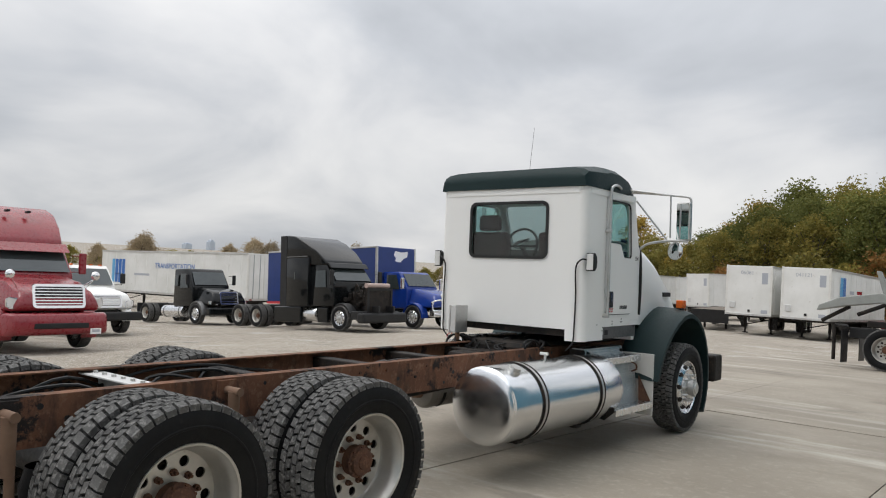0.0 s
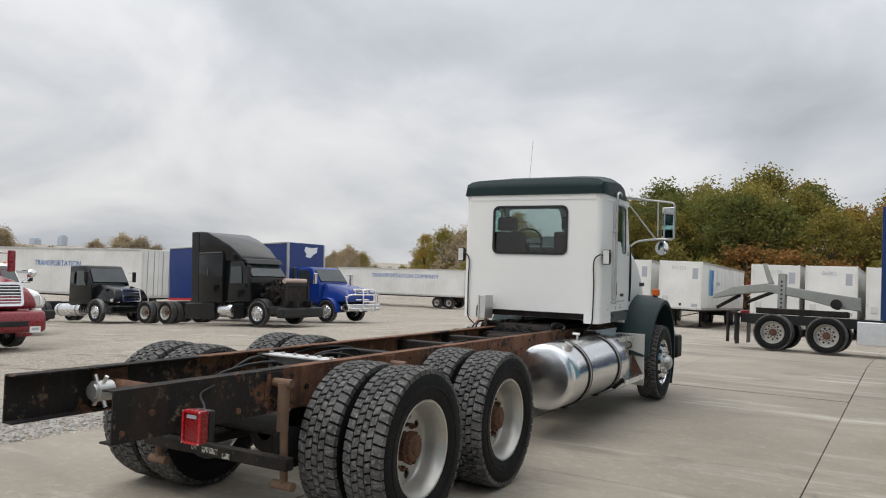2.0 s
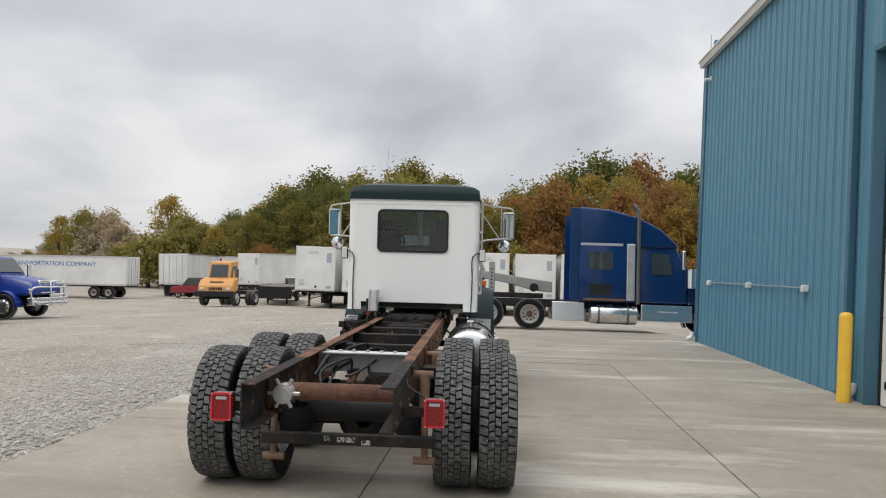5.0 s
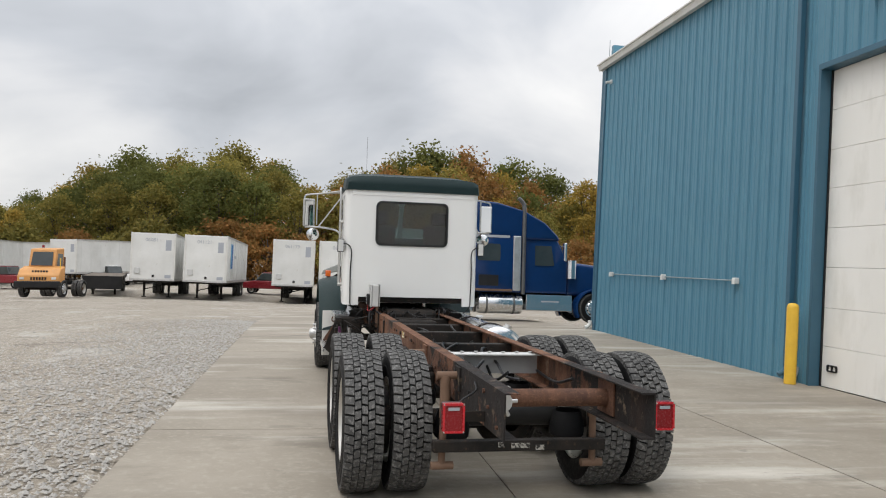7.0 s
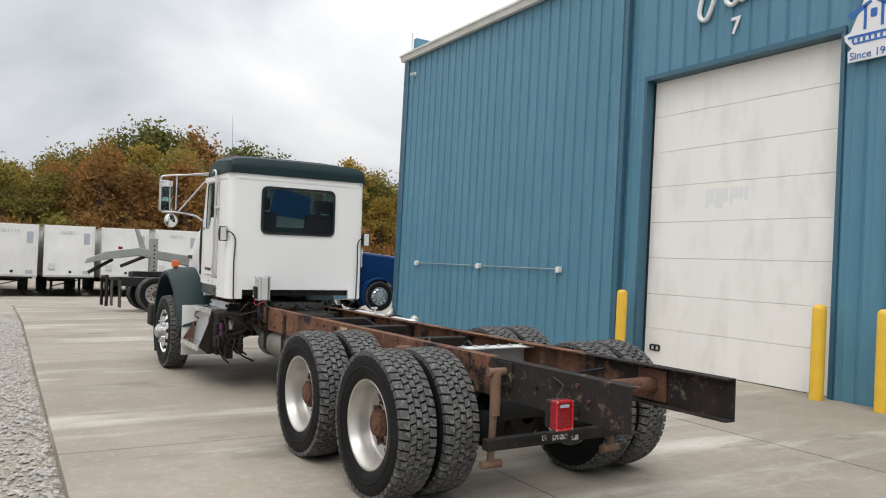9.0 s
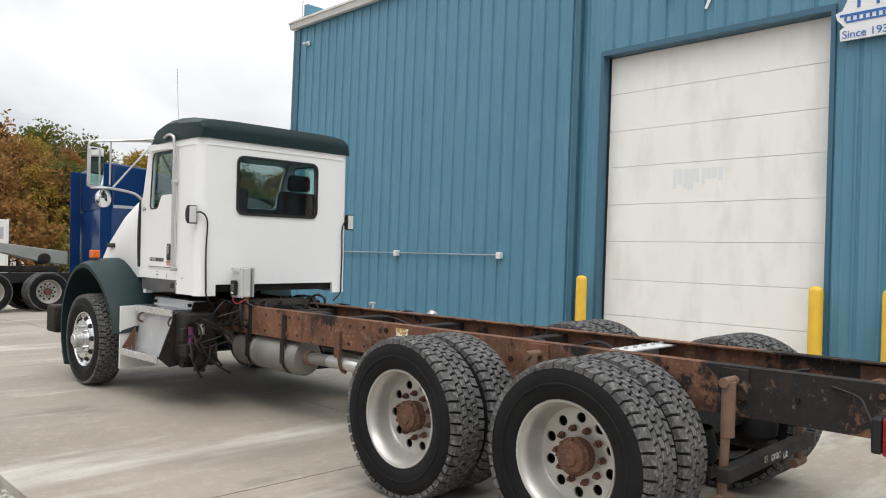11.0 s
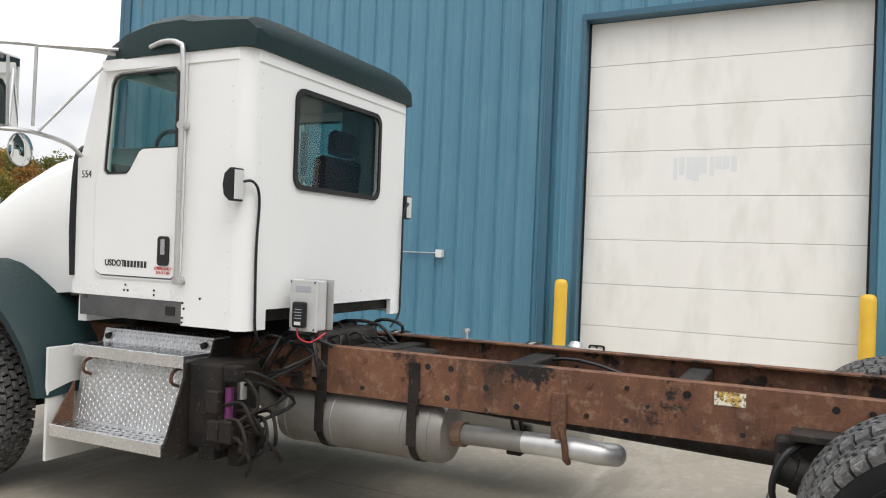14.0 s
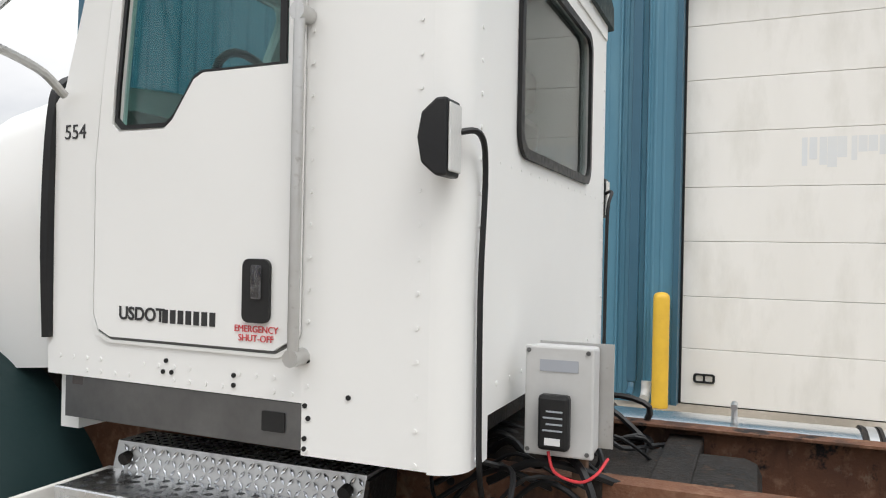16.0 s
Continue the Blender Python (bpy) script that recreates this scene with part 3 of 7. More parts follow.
part("corner_trim", boxed(BX - 0.045, BX + 0.1, BY1 - 0.13, BY1 + 0.03, -0.05, EZ - 0.045, bevel=0.006), M["siding_trim"], shop)
# darker trim blue also stands in for the shade along the downspouts
for yy in (7.40, -1.6):
    dp = bmesh.new()
    box(dp, BX - 0.125, BX - 0.035, yy, yy + 0.10, 0.35, EZ - 0.02, bevel=0.008)
    tube(dp, [(BX - 0.08, yy + 0.05, 0.42), (BX - 0.08, yy + 0.05, 0.34), (BX - 0.12, yy + 0.05, 0.27), (BX - 0.22, yy + 0.05, 0.21)], 0.042)
    part("downspout", dp, M["siding_trim"], shop, "blue rectangular downspout")
dp = bmesh.new()
box(dp, BX - 0.05, BX + 0.06, BY1 + 0.032, BY1 + 0.13, 0.25, EZ - 0.05, bevel=0.008)
part("downspout", dp, M["siding_trim"], shop, "blue rectangular downspout")
for yy, xx, label in ((7.30, 0.86, ""), (BY1 + 0.02, 0.80, "")):
    el = bmesh.new()
    tube(el, curve_pts([(xx + 0.06, yy, 0.36), (xx + 0.05, yy, 0.26), (xx - 0.01, yy, 0.20), (xx - 0.07, yy, 0.18)], 4), 0.052, 12)
    solo("drain_elbow", el, M["pvc"], "white plastic drain elbow at the wall foot", "drain pipe", "drain elbows", smooth=True)


def door(y0, y1, seams, name, window=False):
    d = thing(name, pose(0, 0, 0), "closed white sectional overhead door with horizontal panels", "overhead door", "workshop doors", "structure")
    zs = [0.13] + seams + [DH]
    for a, z in zip(zs, zs[1:]):
        p = bmesh.new()
        box(p, BX + 0.16, BX + 0.22, y0 + 0.02, y1 - 0.02, a + 0.002, z - 0.002, bevel=0.005)
        part("panel", p, M["door_panel"], d)
    for yy in (y0, y1):
        s = -1 if yy == y0 else 1
        part("jamb", boxed(BX - 0.034, BX + 0.3, min(yy, yy + s * 0.06), max(yy, yy + s * 0.06), 0.0, DH + 0.003, bevel=0.004), M["siding_trim"], d)
        part("seal_strip", boxed(BX + 0.135, BX + 0.158, min(yy, yy - s * 0.025), max(yy, yy - s * 0.025), 0.13, DH - 0.002), M["black"], d)
    part("header_trim", boxed(BX - 0.036, BX + 0.3, y0 - 0.06, y1 + 0.06, DH + 0.0035, DH + 0.09, bevel=0.004), M["siding_trim"], d)
    return d


SEAMS = [0.72, 1.28, 1.873, 2.455, 3.045, 3.617, 4.21]
door_a = door(D1A, D1B, SEAMS, "door_1")
vent = plate(rrect(6.62, 0.36, 6.84, 0.46, 0.03), [rrect(6.645, 0.38, 6.72, 0.44, 0.012), rrect(6.74, 0.38, 6.815, 0.44, 0.012)], 0.02, on_x(BX + 0.158, -1))
part("vent_cover", vent, M["black"], door_a, "small black two-slot vent")
smear = bmesh.new()
random.seed(5)
for k in range(9):
    y = 5.05 + 0.09 * k
    box(smear, BX + 0.1585, BX + 0.1595, y, y + 0.05 + 0.04 * random.random(), 2.62 + 0.18 * random.random(), 2.95)
door_b = door(D2A, D2B, SEAMS, "door_2")
wnd = plate(rrect(1.55, 1.36, 2.35, 1.66, 0.1), [rrect(1.58, 1.39, 2.32, 1.63, 0.08)], 0.02, on_x(BX + 0.158, -1))
wf = part("window_frame", wnd, M["black"], door_b, "black rounded door window frame")
part("pane", plate(rrect(1.585, 1.395, 2.315, 1.625, 0.08), [], 0.004, on_x(BX + 0.155, -1)), M["glass_dark"], wf)
part("paint_smear", smear, mat("faint_blue_smear", (0.70, 0.735, 0.76), (0.75, 0.75, 0.73), 0.5), door_a, "faint blue smear on the door")
# added dark sheet behind wall and doors, so open gaps look shaded
door_back = part("dark_lining", boxed(BX + 0.24, BX + 0.28, BY0 + 0.3, BY1 - 0.3, -0.1, EZ), M["interior"], shop)

# wall fittings
conduit = thing("wall_conduit", pose(0, 0, 0), "thin grey conduit with white junction boxes on the blue wall", "conduit")
cb = bmesh.new()
tube(cb, [(BX - 0.05, 14.76, 1.61), (BX - 0.05, 9.05, 1.61)], 0.012)
part("pipe", cb, M["galv"], conduit)
for yy in (14.76, 11.87, 9.05):
    j = part("junction_box", boxed(BX - 0.10, BX - 0.02, yy - 0.055, yy + 0.055, 1.55, 1.66, bevel=0.012), M["pvc"], conduit)
    part("cover", boxed(BX - 0.115, BX - 0.101, yy - 0.06, yy + 0.04, 1.545, 1.64, bevel=0.005), M["pvc"], j)
camera_box = thing("wall_lamp", pose(BX - 0.06, 15.45, 6.55), "small white lamp under the eave", "wall lamp")
cb = bmesh.new()
rod(cb, (0.03, 0, 0), (-0.12, 0, -0.03), 0.035, 12)
part("head", cb, M["pvc"], camera_box, smooth=True)
part("bracket", boxed(0.0, 0.035, -0.05, 0.05, -0.05, 0.05, bevel=0.008), M["pvc"], camera_box)
ant = thing("roof_antenna", pose(BX + 0.05, 15.9, EZ + 0.19), "thin metal mast on the roof corner", "antenna")
cb = bmesh.new()
rod(cb, (0, 0, -0.05), (0, 0, 0.55), 0.009, 8)
rod(cb, (-0.06, -0.06, 0.02), (0.05, 0.05, 0.14), 0.012, 8)
part("mast", cb, M["galv"], ant)


def bollard(x, y):
    z = height(x, y)
    b = thing("bollard", pose(x, y, z), "yellow painted steel bollard beside a workshop door", "bollard", "door bollards")
    part("post", lathed([(0, 0.085), (1.12, 0.085), (1.16, 0.08), (1.185, 0.06), (1.195, 0.03), (1.197, 0.001)], 24, axis="z"), M["yellow"], b, smooth=True)


for y in (7.13, 3.59, 2.76):
    bollard(0.73, y)

# sign with a mill shape, and door number
sign = thing("mill_sign", pose(BX - 0.06, 3.13, 4.67) @ Matrix.Diagonal((1, 0.9, 0.9, 1)), "white and blue cut-out mill sign reading Since 1939", "sign")


def sx(u, v, w):
    return Vector((-w, -u, v))


part("board", plate([(-0.40, -0.02), (-0.42, 0.06), (-0.33, 0.09), (-0.18, 0.42), (-0.12, 0.62), (0.12, 0.62), (0.18, 0.42), (0.33, 0.09), (0.42, 0.06), (0.40, -0.02), (0.30, -0.14), (0.36, -0.18), (0.35, -0.33), (-0.35, -0.33),
                     (-0.36, -0.18), (-0.30, -0.14)], [], 0.03, sx), M["decal_white"], sign)
marks = bmesh.new()
for u0, v0, u1, v1 in ((-0.36, 0.0, 0.36, 0.035), (-0.28, -0.09, 0.28, -0.065), (-0.14, 0.1, -0.1, 0.42), (0.1, 0.1, 0.14, 0.42)):
    plate([(u0, v0), (u1, v0), (u1, v1), (u0, v1)], [], 0.006, lambda u, v, w: sx(u, v, w + 0.03), marks)
for k in range(8):
    plate([(-0.3 + 0.08 * k, -0.06), (-0.27 + 0.08 * k, -0.06), (-0.27 + 0.08 * k, -0.005), (-0.3 + 0.08 * k, -0.005)], [], 0.006, lambda u, v, w: sx(u, v, w + 0.03), marks)
for a in (35, 145, 215, 325):
    c, s = math.cos(radians(a)), math.sin(radians(a))
    plate([(0.05 * c - 0.02 * s, 0.5 + 0.05 * s + 0.02 * c), (0.42 * c - 0.05 * s, 0.5 + 0.42 * s * 0.8 + 0.05 * c), (0.42 * c + 0.05 * s, 0.5 + 0.42 * s * 0.8 - 0.05 * c), (0.05 * c + 0.02 * s, 0.5 + 0.05 * s - 0.02 * c)], [], 0.006, lambda u, v, w: sx(u, v, w + 0.03), marks)
plate(rrect(-0.045, 0.24, 0.045, 0.36, 0.02), [], 0.006, lambda u, v, w: sx(u, v, w + 0.03), marks)
part("mill_shape", marks, M["decal_blue"], sign)
TOWEST = Matrix(((0, 0, -1), (-1, 0, 0), (0, 1, 0))).to_4x4()
letters("Since 1939", 0.15, Matrix.Translation((-0.034, 0, -0.255)) @ TOWEST, M["decal_blue"], "lettering", sign)
letters("7", 0.34, Matrix.Translation((BX - 0.04, 5.24, 5.30)) @ TOWEST, M["decal_white"], "door_number", None, "white numeral seven above the workshop door", "sign", bold=0.008)
script = thing("script_sign", pose(BX - 0.05, 5.9, 5.65), "white raised script strokes on the blue wall", "sign")
sc = bmesh.new()
for off, ctrl in ((0, [(0, -0.2, 0.35), (0, -0.05, 0.28), (0, 0.02, -0.02), (0, -0.12, -0.12), (0, -0.28, 0.2), (0, -0.4, 0.5), (0, -0.55, 0.62)]),
                  (1, [(0, -0.48, 0.2), (0, -0.6, 0.22), (0, -0.68, 0.05), (0, -0.58, -0.02), (0, -0.48, 0.1), (0, -0.7, 0.25), (0, -0.74, 0.02), (0, -0.85, 0.04)]),
                  (2, [(0, -0.9, 0.22), (0, -0.94, 0.02), (0, -1.02, 0.2), (0, -1.1, 0.2), (0, -1.14, 0.03), (0, -1.25, 0.1)])):
    tube(sc, curve_pts(ctrl, 5), 0.036, 8)
part("stroke", sc, M["decal_white"], script, smooth=True)

# ---- concrete pad: one slab a piece ----
pad = thing("pavement", pose(0, 0, 0), "pale weathered concrete pad of large slabs with dark joints", "pavement", kind="structure")
XJ = [-7.75, -4.80, -1.88, 1.12]
YJ = [-15.0 - 4.9, -13.9, -7.9, -1.8, 4.25, 10.4, 16.5, 22.6, 28.6]
random.seed(11)
for i in range(3):
    for j in range(len(YJ) - 1):
        x0, x1, y0, y1 = XJ[i] + 0.006, XJ[i + 1] - 0.006, YJ[j] + 0.006, YJ[j + 1] - 0.006
        b = bmesh.new()
        nx, ny = 8, 14
        drop = random.uniform(-0.004, 0.004)
        grid = [[b.verts.new((x0 + (x1 - x0) * k / nx, y0 + (y1 - y0) * q / ny, height(x0 + (x1 - x0) * k / nx, y0 + (y1 - y0) * q / ny) + drop - (0.006 if k in (0, nx) or q in (0, ny) else 0))) for k in range(nx + 1)] for q in range(ny + 1)]
        for u, v in zip(grid, grid[1:]):
            for k in range(nx):
                b.faces.new((u[k], u[k + 1], v[k + 1], v[k]))
        rim_v = [grid[0][k] for k in range(nx + 1)] + [grid[q][nx] for q in range(1, ny + 1)] + [grid[ny][k] for k in range(nx - 1, -1, -1)] + [grid[q][0] for q in range(ny - 1, 0, -1)]
        low = [b.verts.new(v.co - Vector((0, 0, 0.16))) for v in rim_v]
        for k in range(len(rim_v)):
            b.faces.new((rim_v[k], low[k], low[(k + 1) % len(low)], rim_v[(k + 1) % len(low)]))
        part("slab", b, M["concrete"], pad, smooth=True)
jb = bmesh.new()
for x in XJ[1:3]:
    for a, z in zip(YJ, YJ[1:]):
        vs = [jb.verts.new((x + dx, yy, height(x, yy) - 0.02)) for dx, yy in ((-0.012, a), (0.012, a), (0.012, z), (-0.012, z))]
        jb.faces.new(vs)
for y in YJ[1:-1]:
    for a, z in zip(XJ, XJ[1:]):
        jb.faces.new([jb.verts.new((xx, y + dy, height(xx, y) - 0.022)) for xx, dy in ((a, -0.012), (z, -0.012), (z, 0.012), (a, 0.012))])
part("joint_filler", jb, M["joint"], pad)

# ---- wheels ----
TYRE_R = 0.50


def tyre_bm(r=TYRE_R, w=0.135):
    pro = [(-0.105, 0.292), (-0.125, 0.31), (-w, 0.36), (-w - 0.004, 0.40), (-w, 0.445), (-0.118, r - 0.028), (-0.10, r - 0.016), (0.10, r - 0.016), (0.118, r - 0.028), (w, 0.445), (w + 0.004, 0.40), (w, 0.36), (0.125, 0.31), (0.105, 0.292)]
    b = lathe(bmesh.new(), pro, 56)
    lathe(b, [(w + 0.003, 0.372), (w + 0.0065, 0.376), (w + 0.0065, 0.384), (w + 0.003, 0.388)], 56)
    return b


def tread_bm(r=TYRE_R, n=48):
    """Chunky drive-tyre blocks in staggered rows round the crown."""
    b = bmesh.new()
    rows = ((-0.094, 0.050, 0.0, 14), (-0.045, 0.043, 0.5, -16), (0.0, 0.040, 0.0, 10), (0.045, 0.043, 0.5, -16), (0.094, 0.050, 0.0, 14))
    for x, wd, ph, skew in rows:
        for k in range(n):
            a = (k + ph) * math.tau / n
            edge = abs(x) > 0.08
            ln = 0.054
            top = [(-wd / 2, -ln / 2), (wd / 2, -ln / 2), (wd / 2, ln / 2), (-wd / 2, ln / 2)]
            t = math.tan(radians(skew))
            hi, lo = [], []
            for u, v in top:
                vv = v + u * t
                drop = 0.012 if edge and (u * x > 0) else 0.0
                for lst, rr, gro in ((hi, r - drop, 0.93), (lo, r - 0.03 - drop, 1.0)):
                    ang = a + vv * gro / r
                    lst.append(b.verts.new((x + u * gro + (0.012 if edge and u * x > 0 else 0) * math.copysign(1, x), rr * math.cos(ang), rr * math.sin(ang))))
            b.faces.new(hi)
            for q in range(4):
                b.faces.new((hi[q], lo[q], lo[(q + 1) % 4], hi[(q + 1) % 4]))
    return b


def disc_with_holes(x, r0, r1, hole_r, hole_at, n, thick):
    return plate(circle(0, 0, r1, 48), [circle(0, 0, r0, 24)] + [circle(hole_at * math.cos(k * math.tau / n), hole_at * math.sin(k * math.tau / n), hole_r, 12) for k in range(n)], thick, on_x(x))


def nuts(b, x, at, n, r=0.014, h=0.03):
    for k in range(n):
        c, s = at * math.cos((k + 0.5) * math.tau / n), at * math.sin((k + 0.5) * math.tau / n)
        rod(b, (x, c, s), (x + h, c, s), r, 6)
    return b


tyre_me, tread_me = mesh_of(tyre_bm(), M["rubber"], True), mesh_of(tread_bm(), M["tread"])
dr = lathe(bmesh.new(), [(0.113, 0.305), (0.122, 0.299), (0.118, 0.288), (0.10, 0.280), (0.088, 0.270), (0.04, 0.262), (-0.01, 0.252), (-0.035, 0.242), (-0.042, 0.23)], 56)
lathe(dr, [(0.108, 0.305), (0.08, 0.300), (-0.11, 0.300), (-0.125, 0.306)], 56)
disc_tmp = disc_with_holes(-0.044, 0.085, 0.244, 0.028, 0.192, 10, 0.012)
me_tmp = bpy.data.meshes.new("tmp")
disc_tmp.to_mesh(me_tmp)
disc_tmp.free()
dr.from_mesh(me_tmp)
bpy.data.meshes.remove(me_tmp)
rim_drive_me = mesh_of(dr, M["rim"], True)
hb = lathe(bmesh.new(), [(-0.08, 0.105), (-0.045, 0.10), (-0.03, 0.09), (0.01, 0.086), (0.015, 0.099), (0.032, 0.099), (0.036, 0.085), (0.058, 0.08), (0.064, 0.066), (0.062, 0.045), (0.07, 0.04), (0.074, 0.001)], 32)
nut = bmesh.new()
rod(nut, (-0.034, 0, 0), (-0.012, 0, 0), 0.019, 6)
rod(nut, (-0.016, 0, 0), (0.010, 0, 0), 0.010, 6)
nut_me = mesh_of(nut, M["rust"])
nut = bmesh.new()
rod(nut, (0.031, 0, 0), (0.047, 0, 0), 0.010, 6)
cap_nut_me = mesh_of(nut, M["rust"])
drum_me = mesh_of(lathed([(-0.085, 0.10), (-0.086, 0.235), (-0.10, 0.245), (-0.20, 0.245), (-0.21, 0.10)], 40), M["grime"], True)
hub_drive_me = mesh_of(hb, M["rust"], True)
fr_ = lathe(bmesh.new(), [(0.115, 0.303), (0.122, 0.298), (0.118, 0.288), (0.10, 0.280), (0.07, 0.272), (0.075, 0.262), (0.115, 0.235), (0.135, 0.20), (0.138, 0.165)], 56)
lathe(fr_, [(0.108, 0.305), (0.08, 0.300), (-0.11, 0.300), (-0.125, 0.306)], 56)
disc_tmp = disc_with_holes(0.128, 0.09, 0.205, 0.0, 0.1, 0, 0.01)
me_tmp = bpy.data.meshes.new("tmp")
disc_tmp.to_mesh(me_tmp)
disc_tmp.free()
fr_.from_mesh(me_tmp)
bpy.data.meshes.remove(me_tmp)
rim_front_me = mesh_of(fr_, M["alu"], True)
hh = bmesh.new()
rod(hh, (-0.004, 0, 0), (0.006, 0, 0), 0.027, 14)
hole_front_me = mesh_of(hh, M["grime"], True)
hb = lathe(bmesh.new(), [(0.138, 0.125), (0.15, 0.12), (0.155, 0.085), (0.22, 0.08), (0.225, 0.06), (0.235, 0.055), (0.24, 0.001)], 32)
nut = bmesh.new()
rod(nut, (0.137, 0, 0), (0.182, 0, 0), 0.016, 6)
front_nut_me = mesh_of(nut, M["alu_dull"])
hub_front_me = mesh_of(hb, M["alu_dull"], True)
inner_rim_me = mesh_of(lathed([(-0.13, 0.305), (-0.10, 0.29), (0.10, 0.29), (0.13, 0.305)], 40), M["rim"], True)


def ring_of(name, me, parent, n, at):
    for k in range(n):
        a = (k + 0.5) * 360 / n
        part(name, me, None, parent, m=pose(0, 0, 0, a) @ pose(0, at, 0))


def wheel(parent, x, y, z, kind, spin=0.0, s=1.0):
    """kind: drive (deep dish), inner, front (polished). Outward is away from the centre line."""
    flip = 180 if x < 0 else 0
    m = pose(x, y, z, 0, 0, flip) @ pose(0, 0, 0, spin, 0, 0) @ Matrix.Diagonal((s, s, s, 1))
    base = {"drive": rim_drive_me, "inner": inner_rim_me, "front": rim_front_me}[kind]
    w = part("wheel", base, None, parent, {"drive": "off-white painted steel disc wheel", "front": "polished aluminium disc wheel", "inner": "inner dual wheel rim"}[kind], m=m)
    part("tyre", tyre_me, None, w, "black dusty rubber tyre")
    part("tread", tread_me, None, w)
    if kind == "drive":
        part("hub", hub_drive_me, None, w, "rusty brown wheel hub")
        part("brake_drum", drum_me, None, w)
        ring_of("wheel_nut", nut_me, w, 10, 0.138)
        ring_of("hub_bolt", cap_nut_me, w, 8, 0.09)
    if kind == "front":
        part("hub", hub_front_me, None, w)
        ring_of("wheel_nut", front_nut_me, w, 10, 0.145)
        # dark discs on the rim paint the shade inside its vent holes
        for k in range(10):
            a = (k + 0.5) * 36
            part("vent_hole", hole_front_me, None, w, m=pose(0, 0, 0, a) @ pose(0.1185, 0.235, 0, 0, 0, math.degrees(math.atan2(0.6, 0.8))))
    return w


# ---- the white chassis-cab truck ----
truck = thing("chassis_truck", pose(-4.90, 2.89, 0.0, 0, -1.3, 2.0), "white truck cab with dark green roof on a bare rusty chassis", "truck")
for y in (-0.59, 0.64):
    for s in (-1, 1):
        wheel(truck, s * 1.038, y, TYRE_R, "drive", 17 * y + 9 * s)
        wheel(truck, s * 0.712, y, TYRE_R, "inner", 31 * y)
for s in (-1, 1):
    wheel(truck, s * 1.0, 5.75, 0.495, "front", 12 * s, 0.98)

# rails: C-channels with flanges turned inwards
RZ0, RZ1, RY0, RY1 = 0.715, 0.970, -2.25, 6.6
for s in (-1, 1):
    prof = [(0.43, RZ0), (0.43, RZ1), (0.345, RZ1), (0.345, RZ1 - 0.009), (0.421, RZ1 - 0.009), (0.421, RZ0 + 0.009), (0.345, RZ0 + 0.009), (0.345, RZ0)]
    r = loft([[(s * px, yy, pz) for px, pz in prof] for yy in span(RY0, RY1, 0.35)])
    part("frame_rail", r, M["rail"], truck, "rusty brown steel chassis rail with worn black paint")
    random.seed(21 + s)
    for yy in span(-2.15, 4.4, 0.17):
        for zz in ((0.765, 0.915) if random.random() > 0.4 else (0.84,)):
            if random.random() < 0.12:
                continue
            y_, rad = yy + random.uniform(-0.05, 0.05), random.choice((0.011, 0.014, 0.018))
            kind_ = random.random()
            if kind_ < 0.5:
                part("rail_bolt", rod(bmesh.new(), (s * 0.43, y_, zz), (s * 0.442, y_, zz), rad, 8), M["rust"] if kind_ < 0.3 else M["grime"], truck)
            else:
                # no opening here: a black disc paints the dark of a hole
                part("rail_hole", rod(bmesh.new(), (s * 0.4295, y_, zz), (s * 0.4308, y_, zz), rad * 0.9, 12), M["black"], truck)

# cross members, axles, suspension
for y, wd in ((0.55, 0.10), (1.62, 0.12), (2.5, 0.14), (3.35, 0.12)):
    part("cross_member", boxed(-0.42, 0.42, y - wd / 2, y + wd / 2, 0.78, 0.93, bevel=0.01), M["grime"], truck)
wh = bmesh.new()
box(wh, -0.41, 0.41, -0.38, -0.24, 0.935, 0.947, bevel=0.003)
box(wh, -0.41, 0.41, -0.25, -0.24, 0.78, 0.94)
part("cross_member", wh, M["grey_box"], truck, "pale chipped cross member with bolts")
for k in range(7):
    part("cross_member_bolt", rod(bmesh.new(), (-0.33 + 0.11 * k, -0.31, 0.947), (-0.33 + 0.11 * k, -0.31, 0.962), 0.016, 6), M["alu_dull"], truck)
for y in (-0.59, 0.64):
    ax = bmesh.new()
    rod(ax, (-0.95, y, TYRE_R), (0.95, y, TYRE_R), 0.075, 16)
    lathe(ax, [(-0.19, 0.06), (-0.17, 0.15), (-0.06, 0.215), (0.06, 0.215), (0.17, 0.15), (0.19, 0.06)], 24, cx=0.05, cy=y, cz=TYRE_R, axis="y")
    part("axle", ax, M["grime"], truck, smooth=True)
    for s in (-1, 1):
        ab = bmesh.new()
        lathe(ab, [(0, 0.09), (0.03, 0.12), (0.10, 0.125), (0.16, 0.11), (0.2, 0.10)], 20, cx=s * 0.42, cy=y - 0.33, cz=0.42, axis="z")
        part("air_spring", ab, M["rubber"], truck, smooth=True)
        box_ = boxed(s * 0.42 - 0.05, s * 0.42 + 0.05, y - 0.45, y + 0.35, 0.36, 0.43, bevel=0.015)
        part("spring_beam", box_, M["grime"], truck)
    tq = bmesh.new()
    tube(tq, [(-0.1, y, 0.72), (-0.1, y + 0.5, 0.80)], 0.03, 10)
    part("torque_rod", tq, M["rust"], truck)
